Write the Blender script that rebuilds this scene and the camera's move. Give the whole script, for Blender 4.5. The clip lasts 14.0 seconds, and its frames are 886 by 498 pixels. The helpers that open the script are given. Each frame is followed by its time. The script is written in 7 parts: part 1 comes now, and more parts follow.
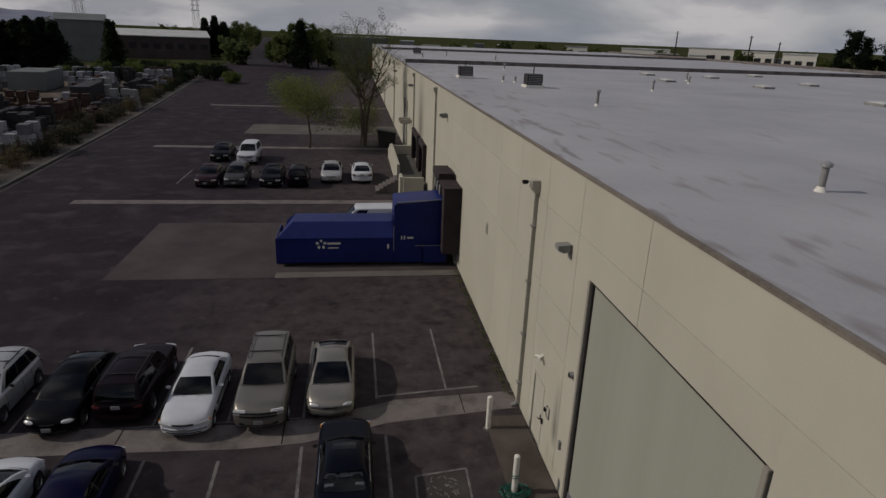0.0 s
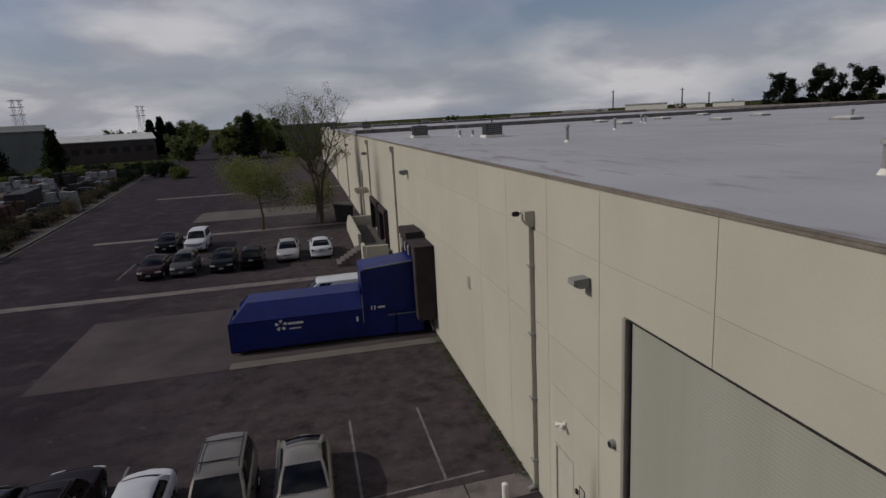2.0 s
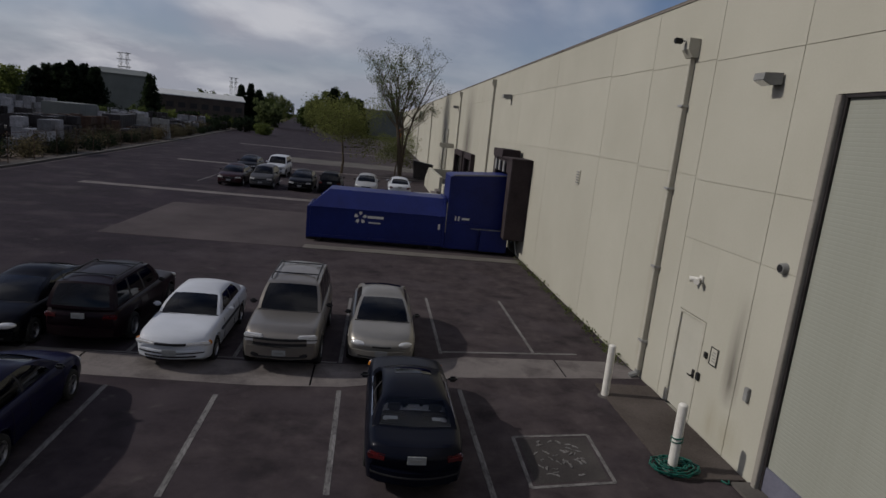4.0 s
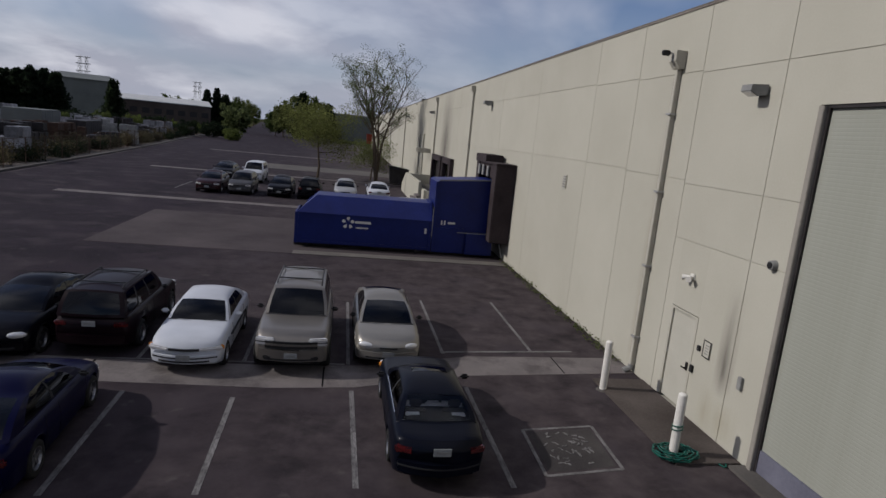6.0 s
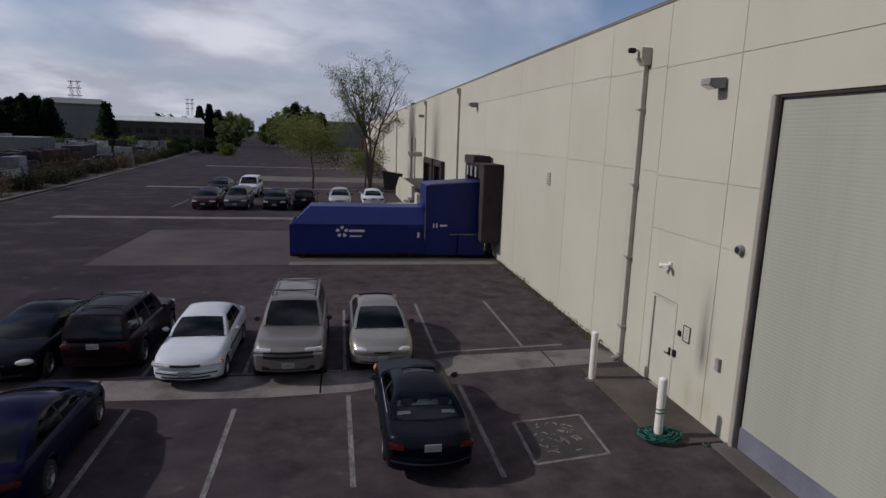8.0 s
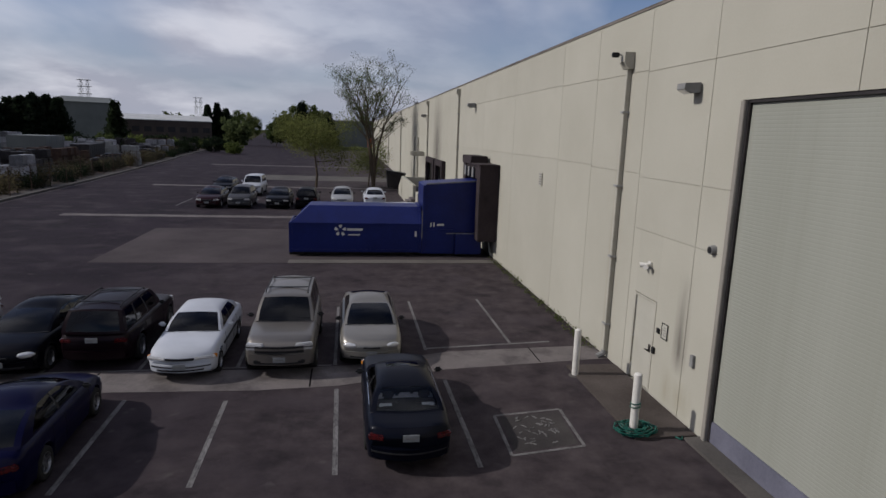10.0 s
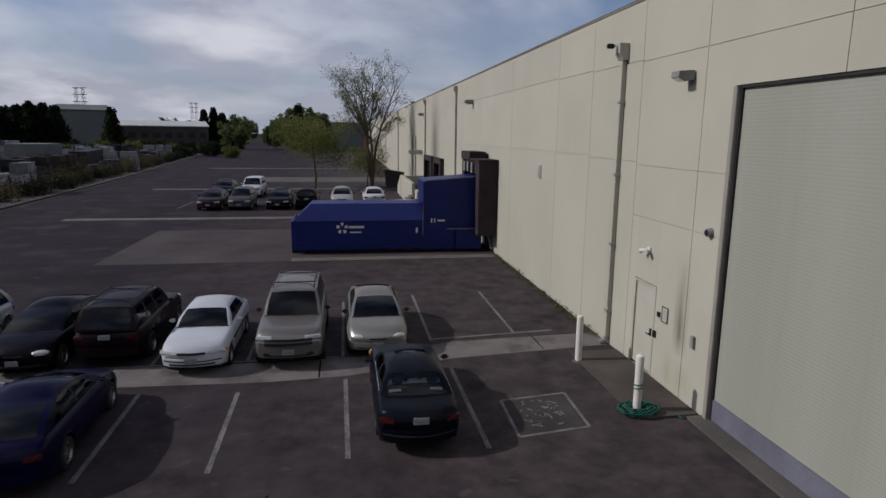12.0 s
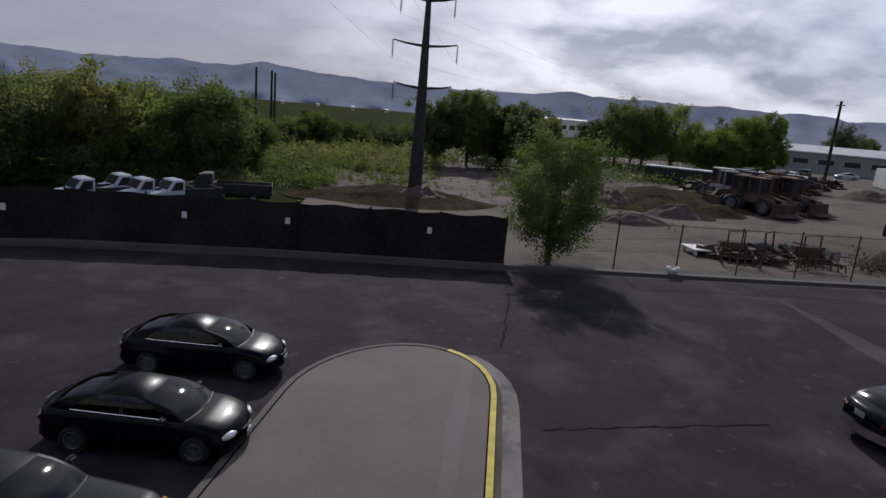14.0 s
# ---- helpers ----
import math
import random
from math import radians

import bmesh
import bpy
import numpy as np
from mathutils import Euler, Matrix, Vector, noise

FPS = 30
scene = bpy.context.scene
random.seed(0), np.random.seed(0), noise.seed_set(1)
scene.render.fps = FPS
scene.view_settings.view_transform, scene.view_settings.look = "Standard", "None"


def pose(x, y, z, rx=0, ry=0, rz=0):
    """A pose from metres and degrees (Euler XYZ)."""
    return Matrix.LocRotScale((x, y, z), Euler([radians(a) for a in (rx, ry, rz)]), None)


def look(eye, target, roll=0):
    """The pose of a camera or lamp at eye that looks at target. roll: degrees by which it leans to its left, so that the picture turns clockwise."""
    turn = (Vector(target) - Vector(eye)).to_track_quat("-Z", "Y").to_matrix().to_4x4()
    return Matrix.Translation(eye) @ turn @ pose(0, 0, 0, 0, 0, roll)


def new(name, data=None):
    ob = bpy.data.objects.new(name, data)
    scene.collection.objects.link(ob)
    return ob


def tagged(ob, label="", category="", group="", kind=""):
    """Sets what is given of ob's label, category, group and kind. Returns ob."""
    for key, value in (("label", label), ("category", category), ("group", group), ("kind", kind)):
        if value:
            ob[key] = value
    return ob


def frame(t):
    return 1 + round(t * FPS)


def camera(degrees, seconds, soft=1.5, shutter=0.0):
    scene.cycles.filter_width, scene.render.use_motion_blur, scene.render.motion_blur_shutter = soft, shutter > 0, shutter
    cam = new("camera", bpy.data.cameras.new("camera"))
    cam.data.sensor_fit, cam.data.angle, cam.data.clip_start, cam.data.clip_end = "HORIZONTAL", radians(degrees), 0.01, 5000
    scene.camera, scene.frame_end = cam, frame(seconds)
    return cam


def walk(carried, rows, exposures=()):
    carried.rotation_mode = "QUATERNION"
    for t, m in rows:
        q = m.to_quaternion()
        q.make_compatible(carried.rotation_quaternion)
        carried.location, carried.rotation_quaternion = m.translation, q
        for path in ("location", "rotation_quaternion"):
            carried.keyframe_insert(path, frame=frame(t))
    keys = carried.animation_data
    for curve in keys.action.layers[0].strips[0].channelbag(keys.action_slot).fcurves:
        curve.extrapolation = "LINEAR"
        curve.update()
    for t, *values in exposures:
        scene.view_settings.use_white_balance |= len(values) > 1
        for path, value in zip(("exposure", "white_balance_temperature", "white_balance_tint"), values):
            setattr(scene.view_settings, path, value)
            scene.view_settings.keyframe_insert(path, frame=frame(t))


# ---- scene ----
cam = camera(72.5, 14.0)
PATH = [
    (0, (-5.637, -2.461, 12.169), (-5.350, -0.597, 11.504), 2.30),
    (0.5, (-5.769, -2.076, 11.935), (-5.386, -0.200, 11.359), 0.67),
    (1, (-5.687, -1.024, 12.017), (-5.257, 0.891, 11.628), 2.13),
    (1.5, (-5.927, -0.503, 11.659), (-5.475, 1.413, 11.307), 3.19),
    (2, (-5.602, 0.564, 10.608), (-5.185, 2.472, 10.178), -3.08),
    (2.5, (-5.995, 1.116, 8.969), (-5.388, 2.997, 8.667), -1.35),
    (3, (-5.740, 1.866, 7.376), (-5.159, 3.757, 7.082), -3.46),
    (3.5, (-6.195, 2.029, 6.053), (-5.779, 3.979, 5.897), 2.69),
    (4, (-6.940, 1.574, 5.595), (-6.700, 3.521, 5.206), 5.83),
    (6.3, (-7.814, 1.128, 5.612), (-7.445, 3.060, 5.254), 4.75),
    (6.5, (-7.761, 1.096, 5.622), (-7.367, 3.026, 5.276), 3.57),
    (7, (-7.614, 0.938, 5.671), (-7.174, 2.850, 5.283), 0.36),
    (7.5, (-7.625, 0.800, 5.667), (-7.234, 2.731, 5.327), 1.80),
    (7.7, (-7.594, 0.721, 5.760), (-7.249, 2.657, 5.397), 1.79),
    (10, (-7.097, 0.107, 5.903), (-6.787, 2.048, 5.533), 1.97),
    (10.5, (-7.129, 0.020, 5.912), (-6.772, 1.955, 5.553), 0.89),
    (11, (-7.124, -0.096, 5.824), (-6.772, 1.838, 5.456), -0.44),
    (11.5, (-7.190, -0.154, 5.795), (-6.877, 1.786, 5.419), 0.50),
    (12, (-7.251, -0.219, 5.748), (-6.938, 1.721, 5.377), 0.62),
    (12.5, (-7.328, -0.245, 5.753), (-7.076, 1.708, 5.403), 0.58),
    (13, (-7.123, -0.625, 5.891), (-7.180, 1.327, 5.458), 0.02),
    (13.2, (-7.097, -0.761, 5.995), (-7.537, 1.132, 5.524), 0.63),
    (13.4, (-6.943, -0.934, 6.032), (-7.993, 0.722, 5.640), -1.12),
    (13.5, (-6.826, -1.086, 6.060), (-8.161, 0.364, 5.724), -1.12),
    (13.6, (-6.721, -1.244, 6.120), (-8.287, -0.033, 5.833), -0.46),
    (13.7, (-6.684, -1.353, 6.169), (-8.419, -0.400, 5.885), 1.12),
    (13.8, (-6.668, -1.424, 6.199), (-8.512, -0.721, 5.878), 3.31),
    (14, (-6.616, -1.507, 6.213), (-8.553, -1.269, 5.779), 4.98),
]
EXPO = [(0, -0.6, 6900, 10), (1, -0.24, 6600, 10), (2, -0.47, 6700, 10), (3, -0.56, 6600, 10), (3.6, -0.53, 6450, 10), (4.2, -0.42, 6450, 10), (6.3, -0.1, 6280, 12), (7.5, -0.07, 6280, 12), (12, -0.15, 6280, 12), (13, -0.08, 6300, 10), (13.5, 0.18, 6180, 11), (14, 0.06, 6080, 11)]
walk(cam, [(t, look(eye, target, roll)) for t, eye, target, roll in PATH], EXPO)

# ---- light ----
SUN_ELEV, SUN_AZ = 34.0, 275.0          # degrees; azimuth clockwise from +y
sun = new("sun", bpy.data.lights.new("sun", "SUN"))
sun.data.energy, sun.data.angle, sun.data.color = 2.9, radians(1.0), (1.0, 0.95, 0.88)
_a, _e = radians(SUN_AZ), radians(SUN_ELEV)
SUN_DIR = Vector((math.sin(_a) * math.cos(_e), math.cos(_a) * math.cos(_e), math.sin(_e)))
sun.matrix_world = look((0, 0, 60), Vector((0, 0, 60)) - SUN_DIR)

world = bpy.data.worlds.new("sky_world")
scene.world = world
world.use_nodes = True
nt = world.node_tree
nt.nodes.clear()


def node(tree, kind, **inputs):
    n = tree.nodes.new(kind)
    for k, v in inputs.items():
        n.inputs[k.replace("_", " ")].default_value = v
    return n


def mathn(tree, op, a, b=None, clamp=False):
    n = tree.nodes.new("ShaderNodeMath")
    n.operation, n.use_clamp = op, clamp
    for i, v in enumerate((a, b)):
        if v is None:
            continue
        if isinstance(v, (int, float)):
            n.inputs[i].default_value = v
        else:
            tree.links.new(v, n.inputs[i])
    return n.outputs[0]


def mixn(tree, fac, a, b, blend="MIX"):
    n = tree.nodes.new("ShaderNodeMix")
    n.data_type, n.blend_type = "RGBA", blend
    for sock, v in ((n.inputs[0], fac), (n.inputs[6], a), (n.inputs[7], b)):
        if isinstance(v, (int, float)):
            sock.default_value = v
        elif isinstance(v, tuple):
            sock.default_value = (*v, 1.0)
        else:
            tree.links.new(v, sock)
    return n.outputs[2]


def ramp(tree, fac, stops):
    n = tree.nodes.new("ShaderNodeValToRGB")
    el = n.color_ramp.elements
    while len(el) < len(stops):
        el.new(0.5)
    for e, (p, c) in zip(el, stops):
        e.position = p
        e.color = (c, c, c, 1) if isinstance(c, (int, float)) else (*c, 1)
    tree.links.new(fac, n.inputs[0])
    return n.outputs[0]


sky = nt.nodes.new("ShaderNodeTexSky")
sky.sky_type, sky.sun_disc, sky.sun_elevation, sky.sun_rotation = "NISHITA", False, radians(SUN_ELEV), radians(SUN_AZ)
sky.dust_density, sky.air_density = 2.0, 1.0
tc = nt.nodes.new("ShaderNodeTexCoord")
sep = nt.nodes.new("ShaderNodeSeparateXYZ")
nt.links.new(tc.outputs["Generated"], sep.inputs[0])
up = mathn(nt, "ADD", mathn(nt, "MAXIMUM", sep.outputs[2], 0.0), 0.28)
comb = nt.nodes.new("ShaderNodeCombineXYZ")
nt.links.new(mathn(nt, "DIVIDE", sep.outputs[0], up), comb.inputs[0])
nt.links.new(mathn(nt, "DIVIDE", sep.outputs[1], up), comb.inputs[1])
cl1 = node(nt, "ShaderNodeTexNoise", Scale=0.85, Detail=5.0, Roughness=0.42, Distortion=0.5)
cl2 = node(nt, "ShaderNodeTexNoise", Scale=1.7, Detail=7.0, Roughness=0.52, Distortion=0.2)
nt.links.new(comb.outputs[0], cl1.inputs["Vector"])
nt.links.new(comb.outputs[0], cl2.inputs["Vector"])
cover = ramp(nt, cl1.outputs["Fac"], [(0.38, 0.0), (0.60, 1.0)])
blue = mixn(nt, 1.0, sky.outputs[0], (0.10, 0.104, 0.125), "MULTIPLY")
haze = ramp(nt, sep.outputs[2], [(0.0, 1.0), (0.22, 0.0)])
clear = mixn(nt, mathn(nt, "MULTIPLY", haze, 0.75), blue, (0.53, 0.61, 0.77))
dot = nt.nodes.new("ShaderNodeVectorMath")
dot.operation = "DOT_PRODUCT"
nt.links.new(tc.outputs["Generated"], dot.inputs[0])
dot.inputs[1].default_value = SUN_DIR
facing = mathn(nt, "MAXIMUM", dot.outputs["Value"], 0.0)
backlit = ramp(nt, facing, [(0.30, 0.0), (0.78, 1.0)])
base = mixn(nt, backlit, (0.65, 0.655, 0.755), (0.37, 0.40, 0.49))
lump = mixn(nt, ramp(nt, cl2.outputs["Fac"], [(0.42, 0.0), (0.58, 1.0)]), base, (1.10, 1.09, 1.15))
glow = mathn(nt, "ADD", 0.95, mathn(nt, "MULTIPLY", mathn(nt, "POWER", facing, 4.0), 0.30))
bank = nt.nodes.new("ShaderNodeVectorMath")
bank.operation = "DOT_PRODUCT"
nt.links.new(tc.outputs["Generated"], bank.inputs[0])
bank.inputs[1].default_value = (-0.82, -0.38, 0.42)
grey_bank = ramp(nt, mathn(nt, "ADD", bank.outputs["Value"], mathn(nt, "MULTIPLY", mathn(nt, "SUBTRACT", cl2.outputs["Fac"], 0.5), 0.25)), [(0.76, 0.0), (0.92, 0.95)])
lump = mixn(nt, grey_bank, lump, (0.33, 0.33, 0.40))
lit = nt.nodes.new("ShaderNodeVectorMath")
lit.operation = "SCALE"
nt.links.new(lump, lit.inputs[0])
nt.links.new(glow, lit.inputs["Scale"])
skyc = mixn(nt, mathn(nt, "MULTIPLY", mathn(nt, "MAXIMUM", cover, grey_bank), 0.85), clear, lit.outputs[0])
bg = nt.nodes.new("ShaderNodeBackground")
bg.inputs["Strength"].default_value = 0.72
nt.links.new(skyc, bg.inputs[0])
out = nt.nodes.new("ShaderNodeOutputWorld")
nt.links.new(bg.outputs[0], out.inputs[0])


# ---- materials ----
def surface(name, a, b, scale=1.5, rough=0.8, metal=0.0, bump=0.15, fine=40.0, fine_mix=0.25, coat=0.0, stretch=(1, 1, 1), spec=0.25, island=0.0):
    """Two-scale mottled surface between the colours a and b, at real size in metres."""
    m = bpy.data.materials.new(name)
    m.use_nodes = True
    t = m.node_tree
    p = t.nodes["Principled BSDF"]
    co = t.nodes.new("ShaderNodeTexCoord")
    mp = t.nodes.new("ShaderNodeMapping")
    mp.inputs["Scale"].default_value = stretch
    t.links.new(co.outputs["Object"], mp.inputs[0])
    n1 = node(t, "ShaderNodeTexNoise", Scale=scale, Detail=6.0, Roughness=0.6)
    n2 = node(t, "ShaderNodeTexNoise", Scale=fine, Detail=4.0, Roughness=0.7)
    t.links.new(mp.outputs[0], n1.inputs["Vector"])
    t.links.new(co.outputs["Object"], n2.inputs["Vector"])
    f = mathn(t, "ADD", mathn(t, "MULTIPLY", n1.outputs["Fac"], 1.0 - fine_mix), mathn(t, "MULTIPLY", n2.outputs["Fac"], fine_mix))
    col = mixn(t, ramp(t, f, [(0.36, 0.0), (0.64, 1.0)]), a, b)
    if island:
        oi = t.nodes.new("ShaderNodeObjectInfo")
        shade = ramp(t, oi.outputs["Random"], [(0.0, 1.0 - island), (1.0, 1.0)])
        col = mixn(t, 1.0, col, shade, "MULTIPLY")
    t.links.new(col, p.inputs["Base Color"])
    p.inputs["Roughness"].default_value, p.inputs["Metallic"].default_value = rough, metal
    p.inputs["Coat Weight"].default_value, p.inputs["Coat Roughness"].default_value = coat, 0.08
    p.inputs["Specular IOR Level"].default_value = spec
    if bump:
        bp = node(t, "ShaderNodeBump", Strength=bump, Distance=0.02)
        t.links.new(n2.outputs["Fac"], bp.inputs["Height"])
        t.links.new(bp.outputs[0], p.inputs["Normal"])
    return m


def colour_of(m):
    p = m.node_tree.nodes["Principled BSDF"]
    return m.node_tree, p, p.inputs["Base Color"].links[0].from_socket


def paint(name, c, flake=0.0, coat=0.32, rough=0.36):
    return surface(name, tuple(v * 0.85 for v in c), c, 1.1, rough, flake, 0.0, 60.0, 0.3, coat, spec=0.06)


ASPHALT = surface("asphalt", (0.0144, 0.0106, 0.0150), (0.0295, 0.0220, 0.0296), 0.22, 0.9, 0, 0.5, 55.0, 0.35, spec=0.1)
t, p, col = colour_of(ASPHALT)
co = t.nodes.new("ShaderNodeTexCoord")
wv = node(t, "ShaderNodeTexNoise", Scale=0.35, Detail=5.0)
t.links.new(co.outputs["Object"], wv.inputs["Vector"])
off = mixn(t, 0.9, co.outputs["Object"], wv.outputs["Color"], "ADD")
vo = t.nodes.new("ShaderNodeTexVoronoi")
vo.feature, vo.inputs["Scale"].default_value = "DISTANCE_TO_EDGE", 0.16
t.links.new(off, vo.inputs["Vector"])
crack = ramp(t, vo.outputs["Distance"], [(0.0, 1.0), (0.006, 0.0)])
oil = node(t, "ShaderNodeTexNoise", Scale=0.5, Detail=3.0)
t.links.new(co.outputs["Object"], oil.inputs["Vector"])
col = mixn(t, mathn(t, "MULTIPLY", crack, 0.45), col, (0.014, 0.013, 0.013))
sp = t.nodes.new("ShaderNodeSeparateXYZ")
t.links.new(co.outputs["Object"], sp.inputs[0])
wide_ = node(t, "ShaderNodeTexNoise", Scale=0.17, Detail=6.0, Roughness=0.62)
t.links.new(co.outputs["Object"], wide_.inputs["Vector"])
near_wall = ramp(t, mathn(t, "ADD", mathn(t, "DIVIDE", mathn(t, "ADD", sp.outputs[0], 21.0), 17.0), mathn(t, "MULTIPLY", mathn(t, "SUBTRACT", wide_.outputs["Fac"], 0.5), 1.6)), [(0.15, 0.0), (0.85, 0.8)])
scuff = node(t, "ShaderNodeTexNoise", Scale=1.3, Detail=7.0, Roughness=0.68)
t.links.new(co.outputs["Object"], scuff.inputs["Vector"])
worn = mixn(t, ramp(t, scuff.outputs["Fac"], [(0.36, 0.0), (0.66, 1.0)]), (0.034, 0.027, 0.0285), (0.080, 0.0655, 0.066))
col = mixn(t, near_wall, col, worn)
pale = ramp(t, oil.outputs["Fac"], [(0.50, 0.0), (0.72, 0.75)])
col = mixn(t, pale, col, (0.056, 0.046, 0.051))
speck = node(t, "ShaderNodeTexNoise", Scale=2.3, Detail=4.0, Roughness=0.6)
t.links.new(co.outputs["Object"], speck.inputs["Vector"])
col = mixn(t, ramp(t, speck.outputs["Fac"], [(0.62, 0.0), (0.72, 0.5)]), col, (0.085, 0.075, 0.072))
dark = node(t, "ShaderNodeTexNoise", Scale=0.9, Detail=5.0, Roughness=0.55)
t.links.new(mixn(t, 1.0, co.outputs["Object"], (7.0, 3.0, 0.0), "ADD"), dark.inputs["Vector"])
col = mixn(t, ramp(t, dark.outputs["Fac"], [(0.56, 0.0), (0.68, 0.55)]), col, (0.012, 0.0105, 0.012))
t.links.new(col, p.inputs["Base Color"])

CONCRETE = surface("concrete", (0.105, 0.092, 0.089), (0.178, 0.157, 0.150), 0.7, 0.85, 0, 0.35, 30.0, 0.4)
t, p, col = colour_of(CONCRETE)
co = t.nodes.new("ShaderNodeTexCoord")
st = node(t, "ShaderNodeTexNoise", Scale=1.1, Detail=6.0, Roughness=0.65)
t.links.new(co.outputs["Object"], st.inputs["Vector"])
col = mixn(t, ramp(t, st.outputs["Fac"], [(0.48, 0.0), (0.64, 0.7)]), col, (0.055, 0.047, 0.046))
t.links.new(col, p.inputs["Base Color"])
TAR = surface("tar", (0.007, 0.007, 0.007), (0.014, 0.013, 0.013), 3.0, 0.9, 0, 0.2, 30.0, 0.4, spec=0.02)
PAD = surface("worn_pad_concrete", (0.044, 0.036, 0.038), (0.085, 0.071, 0.072), 0.3, 0.9, 0, 0.35, 25.0, 0.4, spec=0.1)
CONCRETE_DARK = surface("stained_concrete", (0.062, 0.057, 0.052), (0.11, 0.10, 0.09), 0.45, 0.88, 0, 0.35, 25.0, 0.4)
BROWN_PAVE = surface("brown_stained_concrete", (0.060, 0.045, 0.037), (0.105, 0.082, 0.068), 0.6, 0.9, 0, 0.3, 25.0, 0.4, spec=0.1)
PAD_EDGE = surface("dusty_concrete", (0.085, 0.077, 0.070), (0.145, 0.132, 0.118), 0.8, 0.88, 0, 0.35, 25.0, 0.4)
ISLAND_PALE = surface("washed_island_concrete", (0.092, 0.078, 0.073), (0.138, 0.118, 0.111), 0.35, 0.85, 0, 0.3, 35.0, 0.35)
LANDING = surface("stained_landing", (0.050, 0.041, 0.036), (0.098, 0.083, 0.075), 0.7, 0.9, 0, 0.3, 22.0, 0.4, spec=0.1)
STREAK = surface("pale_worn_asphalt", (0.028, 0.025, 0.026), (0.075, 0.068, 0.064), 0.5, 0.9, 0, 0.4, 30.0, 0.4, spec=0.08)
ISLAND_TOP = surface("island_concrete", (0.086, 0.070, 0.064), (0.126, 0.104, 0.096), 0.35, 0.85, 0, 0.3, 35.0, 0.35)
WALL = surface("painted_tilt_wall", (0.385, 0.368, 0.305), (0.43, 0.413, 0.347), 0.35, 0.82, 0, 0.12, 22.0, 0.3, island=0.05)
t, p, col = colour_of(WALL)
ge = t.nodes.new("ShaderNodeNewGeometry")
se = t.nodes.new("ShaderNodeSeparateXYZ")
t.links.new(ge.outputs["Position"], se.inputs[0])


def streak(y, width, z0, z1, strength, colour, col):
    """A soot or rust streak down the wall, centred at y."""
    d = mathn(t, "DIVIDE", mathn(t, "ABSOLUTE", mathn(t, "SUBTRACT", se.outputs[1], y)), width)
    side = mathn(t, "SUBTRACT", 1.0, d, True)
    rise = mathn(t, "DIVIDE", mathn(t, "SUBTRACT", se.outputs[2], z0), 0.5, True)
    fall = mathn(t, "DIVIDE", mathn(t, "SUBTRACT", z1, se.outputs[2]), max(0.5, (z1 - z0) * 0.7), True)
    nz = node(t, "ShaderNodeTexNoise", Scale=2.2, Detail=5.0)
    mp = t.nodes.new("ShaderNodeMapping")
    mp.inputs["Scale"].default_value = (1, 2.5, 0.35)
    t.links.new(ge.outputs["Position"], mp.inputs[0])
    t.links.new(mp.outputs[0], nz.inputs["Vector"])
    f = mathn(t, "MULTIPLY", mathn(t, "MULTIPLY", side, rise), mathn(t, "MULTIPLY", fall, mathn(t, "MULTIPLY", nz.outputs["Fac"], strength * 2.0)), True)
    return mixn(t, f, col, colour)


for args in ((11.62, 0.32, 0.9, 3.3, 0.75, (0.10, 0.09, 0.075)), (49.5, 2.8, 3.4, 9.6, 0.85, (0.11, 0.10, 0.085)),
             (11.4, 0.5, 0.0, 0.9, 0.5, (0.22, 0.19, 0.10)), (12.0, 0.3, 0.0, 1.0, 0.45, (0.22, 0.19, 0.10)), (31.0, 0.5, 0.2, 2.2, 0.4, (0.2, 0.17, 0.13)),
             (15.5, 0.16, 0.0, 7.5, 0.25, (0.25, 0.22, 0.16))):
    col = streak(*args, col)
t.links.new(col, p.inputs["Base Color"])

ROOF = surface("white_roof_membrane", (0.30, 0.30, 0.315), (0.385, 0.385, 0.40), 0.18, 0.6, 0, 0.08, 12.0, 0.25)
t, p, col = colour_of(ROOF)
co = t.nodes.new("ShaderNodeTexCoord")
pu = node(t, "ShaderNodeTexNoise", Scale=0.55, Detail=3.0, Roughness=0.5)
mp = t.nodes.new("ShaderNodeMapping")
mp.inputs["Scale"].default_value = (1.0, 0.45, 1)
t.links.new(co.outputs["Object"], mp.inputs[0])
t.links.new(mp.outputs[0], pu.inputs["Vector"])
dn = node(t, "ShaderNodeTexNoise", Scale=1.6, Detail=2.0, Roughness=0.4)
m2 = t.nodes.new("ShaderNodeMapping")
m2.inputs["Scale"].default_value = (1.3, 0.32, 1)
t.links.new(co.outputs["Object"], m2.inputs[0])
t.links.new(m2.outputs[0], dn.inputs["Vector"])
sx = t.nodes.new("ShaderNodeSeparateXYZ")
t.links.new(co.outputs["Object"], sx.inputs[0])
edge = ramp(t, mathn(t, "DIVIDE", sx.outputs[0], 12.0), [(0.02, 1.0), (0.45, 0.12)])
col = mixn(t, mathn(t, "MULTIPLY", edge, ramp(t, dn.outputs["Fac"], [(0.58, 0.0), (0.70, 0.7)])), col, (0.16, 0.13, 0.12))
col = mixn(t, ramp(t, pu.outputs["Fac"], [(0.63, 0.0), (0.69, 0.4)]), col, (0.24, 0.225, 0.22))
t.links.new(col, p.inputs["Base Color"])

